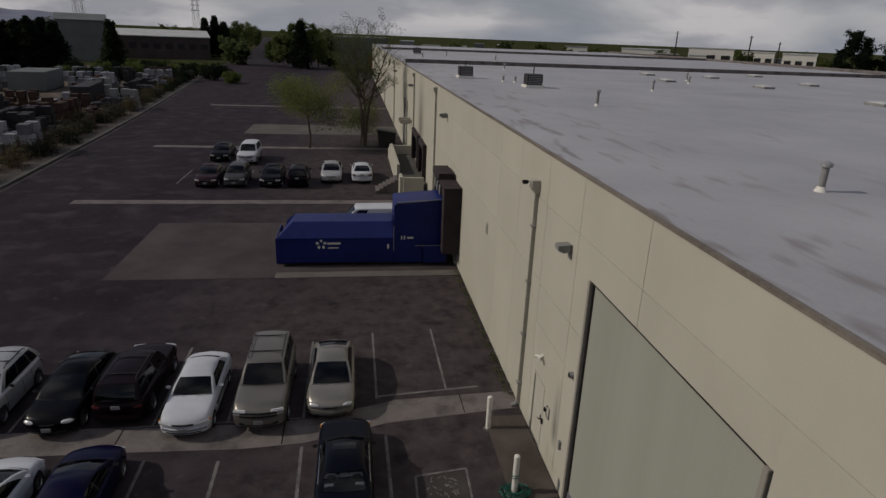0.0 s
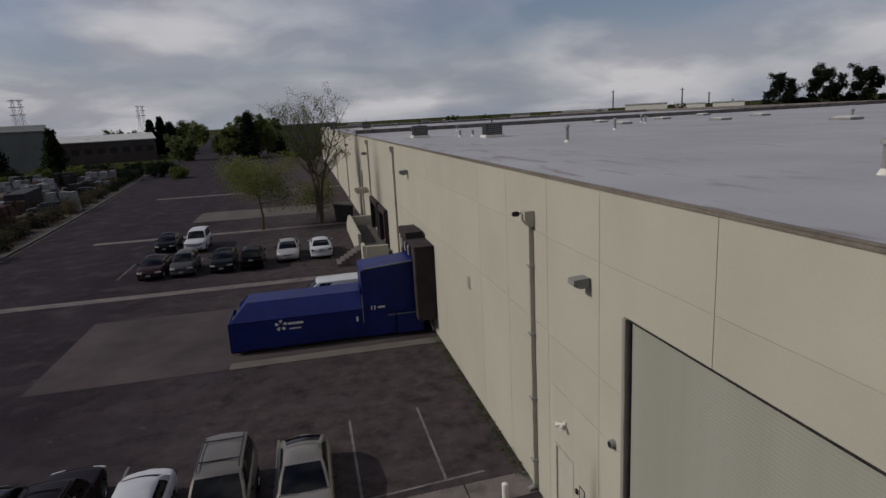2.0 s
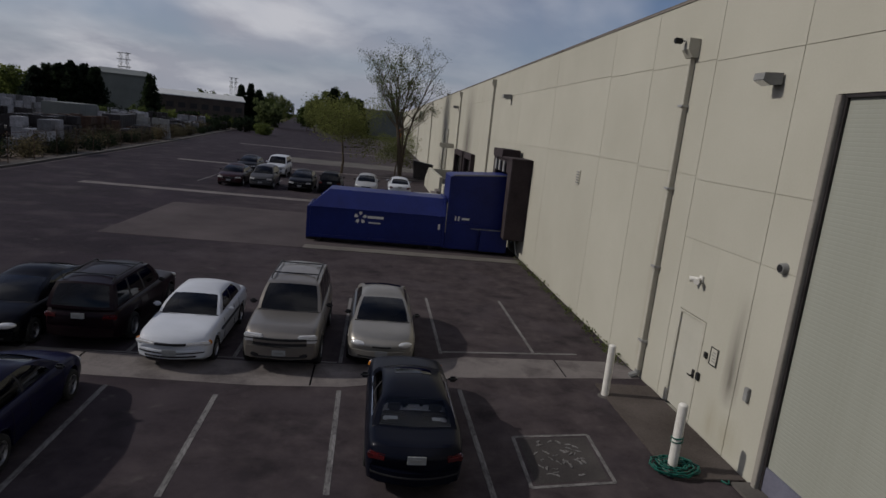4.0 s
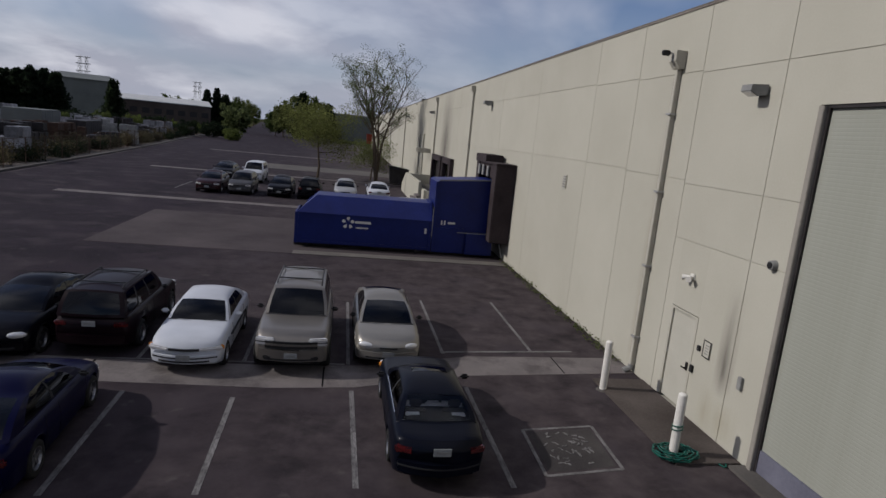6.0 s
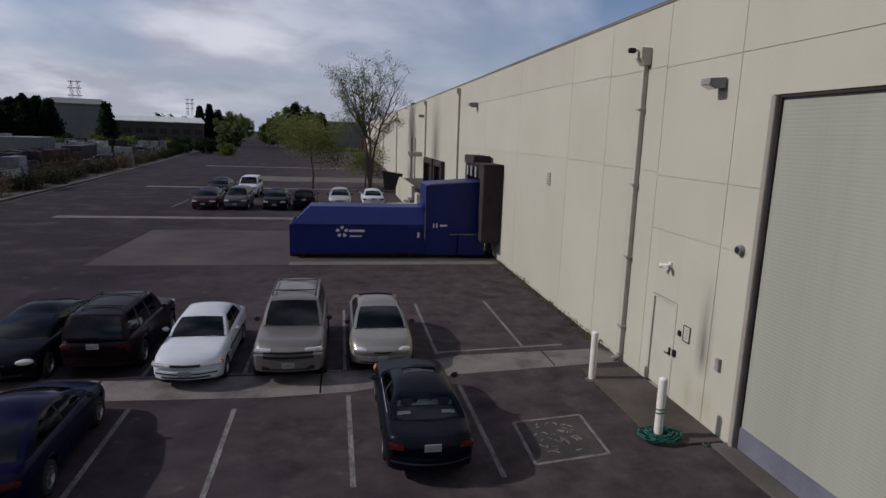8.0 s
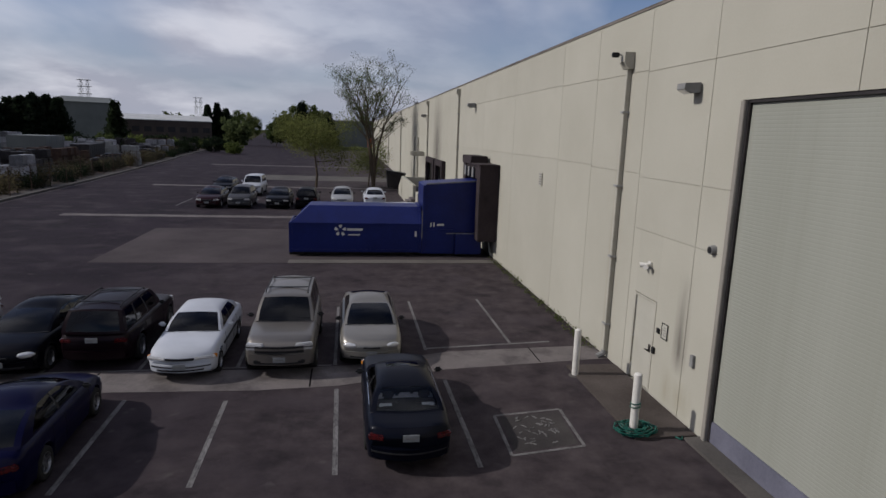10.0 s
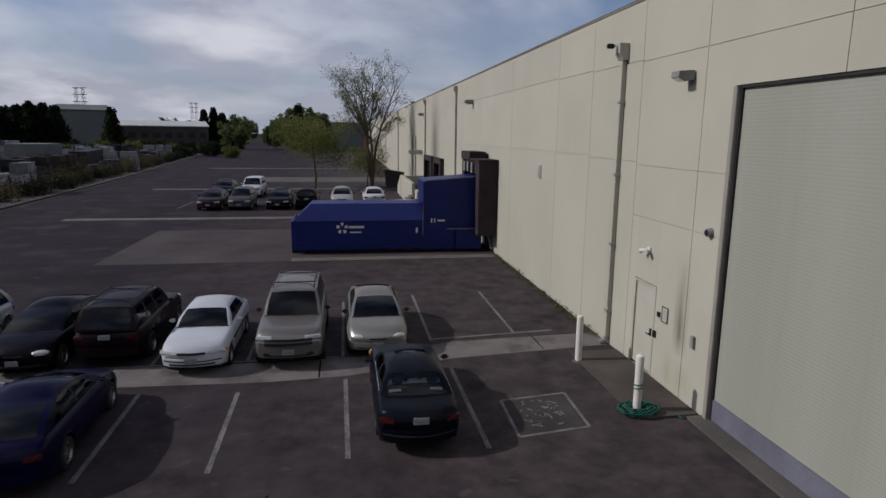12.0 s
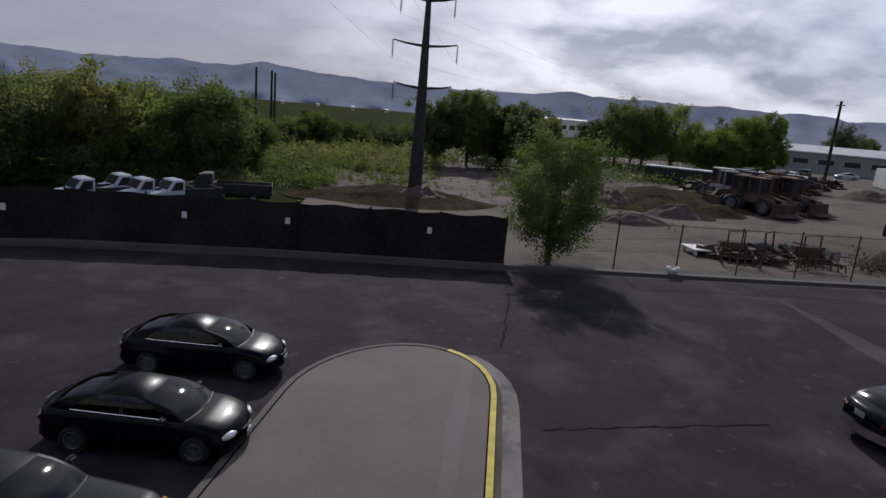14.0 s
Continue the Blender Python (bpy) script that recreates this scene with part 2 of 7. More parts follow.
GRAVEL = surface("pale_gravel", (0.033, 0.028, 0.025), (0.085, 0.073, 0.064), 0.8, 0.95, 0, 0.6, 14.0, 0.55)
DIRT = surface("dirt", (0.044, 0.032, 0.025), (0.118, 0.089, 0.070), 0.09, 0.95, 0, 0.6, 6.0, 0.4)
t, p, col = colour_of(DIRT)
co = t.nodes.new("ShaderNodeTexCoord")
pn = node(t, "ShaderNodeTexNoise", Scale=0.055, Detail=6.0, Roughness=0.6)
t.links.new(co.outputs["Object"], pn.inputs["Vector"])
col = mixn(t, ramp(t, pn.outputs["Fac"], [(0.54, 0.0), (0.64, 0.6)]), col, (0.045, 0.046, 0.020))
damp = node(t, "ShaderNodeTexNoise", Scale=0.21, Detail=7.0, Roughness=0.68)
t.links.new(co.outputs["Object"], damp.inputs["Vector"])
col = mixn(t, ramp(t, damp.outputs["Fac"], [(0.49, 0.0), (0.60, 0.8)]), col, (0.036, 0.027, 0.021))
t.links.new(col, p.inputs["Base Color"])
GRASS = surface("rough_grass", (0.020, 0.026, 0.011), (0.056, 0.062, 0.028), 0.11, 1.0, 0, 0.5, 3.0, 0.35, spec=0.0)
t, p, col = colour_of(GRASS)
co = t.nodes.new("ShaderNodeTexCoord")
pn = node(t, "ShaderNodeTexNoise", Scale=0.018, Detail=6.0, Roughness=0.6)
mp = t.nodes.new("ShaderNodeMapping")
mp.inputs["Scale"].default_value = (1.0, 0.3, 1.0)
t.links.new(co.outputs["Object"], mp.inputs[0])
t.links.new(mp.outputs[0], pn.inputs["Vector"])
col = mixn(t, ramp(t, pn.outputs["Fac"], [(0.53, 0.0), (0.60, 0.75)]), col, (0.068, 0.061, 0.034))
t.links.new(col, p.inputs["Base Color"])

BANK = surface("weedy_bank", (0.022, 0.019, 0.013), (0.066, 0.055, 0.037), 0.45, 0.97, 0, 0.6, 3.5, 0.5, spec=0.0)
POLE_WOOD = surface("dark_pole_wood", (0.018, 0.014, 0.011), (0.04, 0.031, 0.025), 2.0, 0.9, 0, 0.3, 18.0, 0.4, stretch=(3, 3, 0.5))
WHITE_LINE = surface("worn_white_line", (0.030, 0.027, 0.027), (0.215, 0.205, 0.20), 4.0, 0.8, 0, 0.2, 30.0, 0.5)
YELLOW_PAINT = surface("yellow_kerb_paint", (0.30, 0.24, 0.03), (0.52, 0.42, 0.06), 3.0, 0.7, 0, 0.2, 25.0, 0.4)
BLUE_STEEL = surface("blue_painted_steel", (0.005, 0.010, 0.082), (0.008, 0.017, 0.125), 0.8, 0.42, 0, 0.08, 9.0, 0.3)
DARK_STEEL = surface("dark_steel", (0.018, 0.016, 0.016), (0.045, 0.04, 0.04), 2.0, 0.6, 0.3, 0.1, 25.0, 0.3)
BROWN_FOAM = surface("dock_seal_fabric", (0.022, 0.016, 0.018), (0.045, 0.034, 0.036), 1.2, 0.85, 0, 0.3, 14.0, 0.4)
GALV = surface("galvanised_steel", (0.28, 0.28, 0.28), (0.45, 0.45, 0.44), 5.0, 0.5, 0.6, 0.05, 30.0, 0.3)
JAMB = surface("jamb_paint", (0.20, 0.185, 0.16), (0.27, 0.25, 0.22), 1.0, 0.7, 0, 0.1, 18.0, 0.3)
GREY_PAINT = surface("grey_paint", (0.17, 0.17, 0.165), (0.25, 0.25, 0.24), 2.0, 0.6, 0, 0.1, 20.0, 0.3)
DUCT = surface("beige_metal", (0.34, 0.325, 0.27), (0.42, 0.40, 0.34), 2.0, 0.6, 0.0, 0.1, 20.0, 0.3)
DOOR_WHITE = surface("white_door_paint", (0.39, 0.375, 0.318), (0.44, 0.425, 0.365), 1.0, 0.6, 0, 0.05, 20.0, 0.3)
SLAT = surface("roller_slat_paint", (0.265, 0.27, 0.228), (0.305, 0.31, 0.268), 0.6, 0.5, 0, 0.05, 14.0, 0.25)
SILL = surface("blue_grey_sill", (0.095, 0.095, 0.125), (0.15, 0.15, 0.19), 0.8, 0.7, 0, 0.2, 14.0, 0.3)
POST = surface("white_post_paint", (0.55, 0.53, 0.48), (0.68, 0.66, 0.61), 3.0, 0.6, 0, 0.1, 20.0, 0.4)
HOSE = surface("green_hose", (0.005, 0.06, 0.045), (0.012, 0.10, 0.075), 4.0, 0.4, 0, 0.0)
BLACK = surface("black_plastic", (0.012, 0.012, 0.013), (0.026, 0.026, 0.027), 6.0, 0.55, 0, 0.1, 40.0, 0.3)
TYRE = surface("tyre_rubber", (0.012, 0.012, 0.012), (0.026, 0.025, 0.024), 5.0, 0.85, 0, 0.2, 40.0, 0.4)
ALLOY = surface("alloy", (0.20, 0.20, 0.21), (0.32, 0.32, 0.33), 6.0, 0.4, 0.85, 0.0)
CHROME = surface("chrome", (0.55, 0.55, 0.56), (0.68, 0.68, 0.69), 5.0, 0.16, 1.0, 0.0)
LAMP_CLEAR = surface("lamp_lens", (0.50, 0.50, 0.50), (0.70, 0.70, 0.70), 8.0, 0.15, 0.3, 0.0, coat=1.0)
LAMP_RED = surface("red_lens", (0.040, 0.004, 0.005), (0.075, 0.006, 0.007), 8.0, 0.2, 0, 0.0, coat=1.0)
AMBER = surface("amber_lens", (0.45, 0.16, 0.02), (0.55, 0.22, 0.03), 8.0, 0.2, 0, 0.0, coat=1.0)
PLATE = surface("plate_white", (0.20, 0.21, 0.21), (0.28, 0.29, 0.29), 8.0, 0.5, 0, 0.0)
CLOTH = surface("grey_upholstery", (0.05, 0.048, 0.045), (0.09, 0.085, 0.08), 6.0, 0.9, 0, 0.2, 60.0, 0.4)
CLOTH_PALE = surface("pale_upholstery", (0.70, 0.70, 0.70), (0.85, 0.85, 0.85), 6.0, 0.9, 0, 0.2, 60.0, 0.4)
BARK = surface("bark", (0.045, 0.034, 0.024), (0.11, 0.085, 0.062), 3.0, 0.95, 0, 0.6, 18.0, 0.4, stretch=(3, 3, 0.6))
RUST = surface("rusty_steel", (0.034, 0.020, 0.015), (0.085, 0.052, 0.037), 1.5, 0.85, 0.1, 0.3, 12.0, 0.4)
ORANGE_STEEL = surface("faded_orange_paint", (0.045, 0.026, 0.019), (0.125, 0.074, 0.046), 0.9, 0.7, 0, 0.2, 10.0, 0.35)
WRAP = surface("white_wrap", (0.20, 0.20, 0.215), (0.45, 0.45, 0.47), 1.2, 0.5, 0, 0.2, 6.0, 0.4, island=0.8)
PALE_METAL = surface("white_metal_siding", (0.36, 0.37, 0.36), (0.50, 0.50, 0.49), 0.4, 0.6, 0, 0.1, 8.0, 0.3)
GREEN_METAL = surface("green_grey_siding", (0.095, 0.105, 0.10), (0.135, 0.145, 0.137), 0.2, 0.7, 0, 0.1, 5.0, 0.3)
BROWN_BRICK = surface("brown_brickwork", (0.045, 0.036, 0.032), (0.075, 0.06, 0.054), 0.2, 0.9, 0, 0.2, 3.0, 0.4)
ORANGE_BIN = surface("orange_steel", (0.20, 0.03, 0.013), (0.27, 0.05, 0.02), 0.8, 0.6, 0, 0.1, 8.0, 0.3)
MESH_FABRIC = surface("black_screen_fabric", (0.016, 0.014, 0.013), (0.046, 0.040, 0.036), 0.5, 0.9, 0, 0.4, 9.0, 0.5)
DARK_RED = surface("dark_red_paint", (0.035, 0.008, 0.008), (0.06, 0.014, 0.013), 0.8, 0.6, 0, 0.1, 8.0, 0.3)


def glass_material(name, tint):
    m = bpy.data.materials.new(name)
    m.use_nodes = True
    t = m.node_tree
    t.nodes.clear()
    tr = t.nodes.new("ShaderNodeBsdfTransparent")
    tr.inputs[0].default_value = (*tint, 1)
    gl = t.nodes.new("ShaderNodeBsdfGlossy")
    gl.inputs["Roughness"].default_value = 0.06
    gl.inputs["Color"].default_value = (0.68, 0.69, 0.71, 1)
    fr = node(t, "ShaderNodeFresnel", IOR=1.5)
    mx = t.nodes.new("ShaderNodeMixShader")
    t.links.new(fr.outputs[0], mx.inputs[0])
    t.links.new(tr.outputs[0], mx.inputs[1])
    t.links.new(gl.outputs[0], mx.inputs[2])
    o = t.nodes.new("ShaderNodeOutputMaterial")
    t.links.new(mx.outputs[0], o.inputs[0])
    return m


GLASS = glass_material("car_glass", (0.06, 0.063, 0.066))
GLASS_CLEAR = glass_material("clear_car_glass", (0.75, 0.76, 0.77))


def leaf_material(name, a, b):
    m = bpy.data.materials.new(name)
    m.use_nodes = True
    t = m.node_tree
    p = t.nodes["Principled BSDF"]
    ge = t.nodes.new("ShaderNodeNewGeometry")
    nz = node(t, "ShaderNodeTexNoise", Scale=0.45, Detail=3.0)
    t.links.new(ge.outputs["Position"], nz.inputs["Vector"])
    oi = t.nodes.new("ShaderNodeObjectInfo")
    f = mathn(t, "ADD", mathn(t, "MULTIPLY", ge.outputs["Random Per Island"], 0.28), mathn(t, "MULTIPLY", nz.outputs["Fac"], 0.95))
    c = mixn(t, ramp(t, f, [(0.35, 0.0), (0.85, 1.0)]), a, b)
    c = mixn(t, 1.0, c, ramp(t, oi.outputs["Random"], [(0.0, (0.62, 0.66, 0.7)), (1.0, (1.25, 1.15, 0.9))]), "MULTIPLY")
    t.links.new(c, p.inputs["Base Color"])
    p.inputs["Roughness"].default_value = 0.75
    p.inputs["Specular IOR Level"].default_value = 0.08
    tl = t.nodes.new("ShaderNodeBsdfTranslucent")
    t.links.new(c, tl.inputs[0])
    mx = t.nodes.new("ShaderNodeMixShader")
    mx.inputs[0].default_value = 0.6
    t.links.new(p.outputs[0], mx.inputs[1])
    t.links.new(tl.outputs[0], mx.inputs[2])
    t.links.new(mx.outputs[0], t.nodes["Material Output"].inputs[0])
    return m


LEAF_SPRING = leaf_material("spring_leaves", (0.095, 0.145, 0.024), (0.19, 0.255, 0.06))
LEAF_DULL = leaf_material("dull_leaves", (0.095, 0.115, 0.042), (0.18, 0.205, 0.082))
LEAF_GREEN = leaf_material("green_leaves", (0.095, 0.140, 0.036), (0.19, 0.245, 0.072))
LEAF_MID = leaf_material("shaded_leaves", (0.042, 0.060, 0.021), (0.115, 0.148, 0.050))
LEAF_DARK = leaf_material("conifer_needles", (0.008, 0.014, 0.010), (0.022, 0.034, 0.02))
LEAF_DRY = leaf_material("dry_scrub", (0.04, 0.036, 0.024), (0.10, 0.09, 0.06))


# ---- mesh helpers ----
def part(name, bm, material, parent=None, label="", smooth=0.0):
    me = bpy.data.meshes.new(name)
    bm.normal_update()
    bm.to_mesh(me)
    bm.free()
    me.materials.append(material)
    if smooth:
        me.polygons.foreach_set("use_smooth", [True] * len(me.polygons))
        me.set_sharp_from_angle(angle=radians(smooth))
    ob = new(name, me)
    if parent:
        ob.parent = parent
    if label:
        tagged(ob, label)
    return ob


def share(name, mesh, parent, m):
    ob = new(name, mesh)
    ob.parent = parent
    ob.matrix_basis = m
    return ob


def thing(name, label, category, m=None, group="", kind=""):
    ob = new(name)
    ob.empty_display_size = 0.2
    if m is not None:
        ob.matrix_basis = m
    return tagged(ob, label, category, group, kind)


def solid(name, bm, material, label, category, kind="", group="", smooth=0.0):
    return tagged(part(name, bm, material, smooth=smooth), label, category, group, kind)


def B():
    return bmesh.new()


def box(bm, x0, x1, y0, y1, z0, z1, bevel=0.0, m=None):
    g = bmesh.ops.create_cube(bm, size=1.0, matrix=Matrix.Translation(((x0 + x1) / 2, (y0 + y1) / 2, (z0 + z1) / 2)) @ Matrix.Diagonal((x1 - x0, y1 - y0, z1 - z0, 1)))
    vs = g["verts"]
    if bevel:
        es = list({e for v in vs for e in v.link_edges})
        r = bmesh.ops.bevel(bm, geom=es, offset=bevel, segments=2, affect="EDGES", clamp_overlap=True)
        vs = list({v for f in r["faces"] for v in f.verts} | {v for v in vs if v.is_valid})
    if m is not None:
        bmesh.ops.transform(bm, matrix=m, verts=vs)
    return bm


def rod(bm, p0, p1, r0, r1=None, seg=10, caps=True):
    p0, p1 = Vector(p0), Vector(p1)
    r1 = r0 if r1 is None else r1
    d = p1 - p0
    m = Matrix.Translation((p0 + p1) / 2) @ d.to_track_quat("Z", "Y").to_matrix().to_4x4()
    bmesh.ops.create_cone(bm, cap_ends=caps, segments=seg, radius1=r0, radius2=max(r1, 1e-4), depth=d.length, matrix=m)
    return bm


def sweep(bm, pts, radii, seg=6):
    """A tube along points."""
    rings = []
    for i, q in enumerate(pts):
        q = Vector(q)
        d = (Vector(pts[min(i + 1, len(pts) - 1)]) - Vector(pts[max(i - 1, 0)])).normalized()
        a = d.orthogonal().normalized()
        b = d.cross(a)
        r = radii[i] if isinstance(radii, (list, tuple)) else radii
        rings.append([bm.verts.new(q + a * (r * math.cos(k * 2 * math.pi / seg)) + b * (r * math.sin(k * 2 * math.pi / seg))) for k in range(seg)])
    for r0, r1 in zip(rings, rings[1:]):
        best = min(range(seg), key=lambda s: sum((r0[k].co - r1[(k + s) % seg].co).length for k in range(seg)))
        for k in range(seg):
            bm.faces.new((r0[k], r0[(k + 1) % seg], r1[(k + 1 + best) % seg], r1[(k + best) % seg]))
    bm.faces.new(rings[0][::-1])
    bm.faces.new(rings[-1])
    return bm


def prism(bm, outline, y0, y1, axis="y"):
    """Extrudes an outline of (a, z) pairs along y (a is x) or along x (a is y)."""
    put = (lambda a, z, s: (a, s, z)) if axis == "y" else (lambda a, z, s: (s, a, z))
    f = [bm.verts.new(put(a, z, y0)) for a, z in outline]
    g = [bm.verts.new(put(a, z, y1)) for a, z in outline]
    n = len(outline)
    bm.faces.new(f)
    bm.faces.new(g[::-1])
    for i in range(n):
        bm.faces.new((f[i], f[(i + 1) % n], g[(i + 1) % n], g[i]))
    bmesh.ops.recalc_face_normals(bm, faces=bm.faces[:])
    return bm


def slab(bm, outline, z0, z1):
    """Extrudes a plan outline of (x, y) pairs upwards."""
    f = [bm.verts.new((x, y, z0)) for x, y in outline]
    g = [bm.verts.new((x, y, z1)) for x, y in outline]
    n = len(outline)
    bm.faces.new(f[::-1])
    bm.faces.new(g)
    for i in range(n):
        bm.faces.new((f[i], f[(i + 1) % n], g[(i + 1) % n], g[i]))
    bmesh.ops.recalc_face_normals(bm, faces=bm.faces[:])
    return bm


def patch(bm, S, u0, u1, v0, v1, nu, nv, flip=False):
    """A grid of faces over the surface S(u, v)."""
    g = [[bm.verts.new(S(u0 + (u1 - u0) * i / nu, v0 + (v1 - v0) * j / nv)) for j in range(nv + 1)] for i in range(nu + 1)]
    for i in range(nu):
        for j in range(nv):
            q = (g[i][j], g[i + 1][j], g[i + 1][j + 1], g[i][j + 1])
            bm.faces.new(q[::-1] if flip else q)
    return bm


def lathe(bm, profile, seg=24, axis="x"):
    """Turns a profile of (radius, along) pairs round the x axis."""
    rings = [[bm.verts.new((a, r * math.cos(2 * math.pi * k / seg), r * math.sin(2 * math.pi * k / seg))) for k in range(seg)] for r, a in profile]
    for r0, r1 in zip(rings, rings[1:]):
        for k in range(seg):
            bm.faces.new((r0[k], r0[(k + 1) % seg], r1[(k + 1) % seg], r1[k]))
    bmesh.ops.recalc_face_normals(bm, faces=bm.faces[:])
    return bm


def ribbon(bm, left, right, z0, z1):
    """A strip with thickness between two plan polylines of equal length."""
    a = [[bm.verts.new((x, y, z)) for z in (z0, z1)] for x, y in left]
    b = [[bm.verts.new((x, y, z)) for z in (z0, z1)] for x, y in right]
    for i in range(len(left) - 1):
        bm.faces.new((a[i][1], a[i + 1][1], b[i + 1][1], b[i][1]))
        bm.faces.new((a[i][0], a[i + 1][0], a[i + 1][1], a[i][1]))
        bm.faces.new((b[i][0], b[i][1], b[i + 1][1], b[i + 1][0]))
    for i in (0, len(left) - 1):
        bm.faces.new((a[i][0], a[i][1], b[i][1], b[i][0]))
    bmesh.ops.recalc_face_normals(bm, faces=bm.faces[:])
    return bm


# ---- ground ----
ROOF_Z, Y0, Y1, DEPTH = 9.05, -26.0, 190.0, 75.0
KERB = [(-22.0, -44.0), (-28.6, -24.0), (-31.0, -14.0), (-31.4, -6.0), (-31.2, 3.0), (-31.25, 13.0), (-31.5, 28.0), (-32.1, 47.0), (-33.6, 68.0), (-36.0, 95.0), (-41.0, 140.0), (-47.0, 200.0)]


def shifted(line, d):
    return [(x + d, y) for x, y in line]


def kerb_x(y):
    return float(np.interp(y, [q[1] for q in KERB], [q[0] for q in KERB]))


bm = B()
R = 4600.0
box(bm, -R, R, -R, R, -1.2, -0.16)
solid("ground", bm, GRASS, "rough grass and bare earth reaching the horizon", "ground", "structure")
bm = B()
ribbon(bm, KERB, [(0.0, y) for _, y in KERB], -0.14, 0.0)
solid("asphalt_lot", bm, ASPHALT, "worn dark asphalt parking lot with patches and cracks", "parking lot", "structure")
bm = B()
ribbon(bm, [(-47.9, 200.1), (-66, 400), (-140, 1000)], [(-9.0, 200.1), (-42, 400), (-118, 1000)], -0.14, 0.0)
solid("far_road", bm, ASPHALT, "dark asphalt road leading away from the lot", "road", "structure")
bm = B()
ribbon(bm, [(-140.0, y) for _, y in KERB[3:]], shifted(KERB[3:], -0.4), -0.15, -0.03)
solid("yard_dirt", bm, DIRT, "bare tan dirt of the storage yard beyond the kerb", "dirt ground", "structure")
bm = B()
ribbon(bm, shifted(KERB, -0.35), KERB, -0.1, 0.15)
solid("kerb", bm, CONCRETE_DARK, "weathered concrete kerb along the lot's edge", "kerb", "structure")
bm = B()
ribbon(bm, shifted(KERB[3:], -1.75), shifted(KERB[3:], -0.356), -0.1, 0.02)
solid("gravel_verge", bm, GRAVEL, "pale gravel verge between kerb and fence", "verge", "structure")
bm = B()
ribbon(bm, shifted(KERB, 0.006), shifted(KERB, 0.42), -0.05, 0.006)
solid("kerb_gutter", bm, PAD, "stained concrete gutter strip at the kerb", "gutter", "structure")

bm = B()
ribbon(bm, [(-20.6, 13.9), (-13, 13.75), (-9.2, 13.6), (-7.3, 13.72), (-4.6, 14.55), (-0.03, 15.05)], [(-20.6, 15.05), (-13, 14.95), (-9.2, 14.85), (-7.0, 15.0), (-4.3, 15.85), (-0.03, 16.1)], -0.05, 0.008)
solid("valley_gutter", bm, CONCRETE, "pale concrete drainage strip across the asphalt", "gutter", "structure")
bm = B()
ribbon(bm, [(-28.0, 15.0), (-25.5, 14.6), (-23, 14.1), (-20.61, 13.9)], [(-28.0, 15.2), (-25.5, 15.3), (-23, 15.15), (-20.61, 15.05)], -0.05, 0.004)
solid("pale_streak", bm, STREAK, "pale worn streak continuing the drainage strip", "stain", "structure")
bm = B()
box(bm, -9.8, -0.03, 27.4, 28.15, -0.05, 0.03, 0.008)
solid("pad_edge", bm, PAD_EDGE, "pale concrete edge in front of the compactor", "kerb", "structure")
bm = B()
for x0, x1, y in ((-13.0, -12.96, 13.75), (-8.0, -7.96, 13.68), (-2.0, -1.97, 14.85)):
    box(bm, x0, x1, y + 0.05, y + 1.15, 0.0, 0.012)
solid("gutter_joint", bm, TAR, "dark open joints across the drainage strip", "joint", "structure")
for n, (y0, y1, xa, xb, mat, lab) in enumerate((
        (42.0, 43.0, -25.6, 0.0, CONCRETE, "pale concrete drainage strip crossing the lot"),
        (64.6, 65.7, -26.6, 0.0, CONCRETE, "pale concrete drainage strip crossing the lot"),
        (103.0, 104.4, -29.0, 0.0, CONCRETE, "pale concrete drainage strip crossing the lot"),
        (27.5, 37.2, -18.2, -0.03, PAD, "stained concrete loading pad under the compactor"),
        (74.5, 82.5, -19.0, -0.03, CONCRETE_DARK, "stained concrete loading pad by the dock"))):
    bm = B()
    box(bm, xa, xb - 0.03, y0, y1, -0.05, 0.008 + 0.0005 * n)
    solid("concrete_strip" if n < 3 else "loading_pad", bm, mat, lab, "concrete", "structure")
bm = B()
box(bm, -1.38, -0.03, 10.6, 14.55, -0.05, 0.05, 0.01)
solid("door_landing", bm, LANDING, "brown stained concrete landing in front of the door", "pavement", "structure")

# painted stall lines, each one a strip of its own
bm = B()
box(bm, -0.043, 0.043, -0.5, 0.5, 0.0, 0.004)
line_mesh = bpy.data.meshes.new("stall_line")
bm.to_mesh(line_mesh)
bm.free()
line_mesh.materials.append(WHITE_LINE)


def line(x0, y0, x1, y1, w=1.0):
    d = Vector((x1 - x0, y1 - y0, 0))
    ob = new("stall_line", line_mesh)
    ob.matrix_basis = Matrix.Translation(((x0 + x1) / 2, (y0 + y1) / 2, 0.002)) @ Matrix.Rotation(math.atan2(-d.x, d.y), 4, "Z") @ Matrix.Diagonal((w, d.length, 1, 1))
    tagged(ob, "worn white painted line between parking stalls", "road marking", "stall lines", "structure")


for x, ya, yb in ((-2.42, 16.35, 21.2), (-4.95, 16.0, 21.0), (-7.42, 15.05, 20.4), (-9.83, 15.0, 20.2), (-12.15, 15.0, 20.2), (-14.35, 15.0, 20.2), (-16.4, 15.05, 20.2), (-18.5, 15.1, 20.2)):
    line(x, ya, x, yb)
for x, ya, yb in ((-4.7, 9.9, 13.9), (-7.31, 9.9, 13.55), (-9.7, 9.75, 13.1), (-11.85, 9.75, 13.3), (-14.1, 9.7, 13.4), (-16.4, 9.7, 13.4)):
    line(x, ya, x - 0.04, yb, 1.15)
line(-5.0, 16.12, -1.2, 16.5, 1.1)
line(-14.4, 15.0, -7.5, 15.05, 0.8)
for x in (-20.0, -17.6, -14.7, -12.0, -9.6, -6.9, -4.2):
    line(x, 48.2, x, 53.5, 1.2)
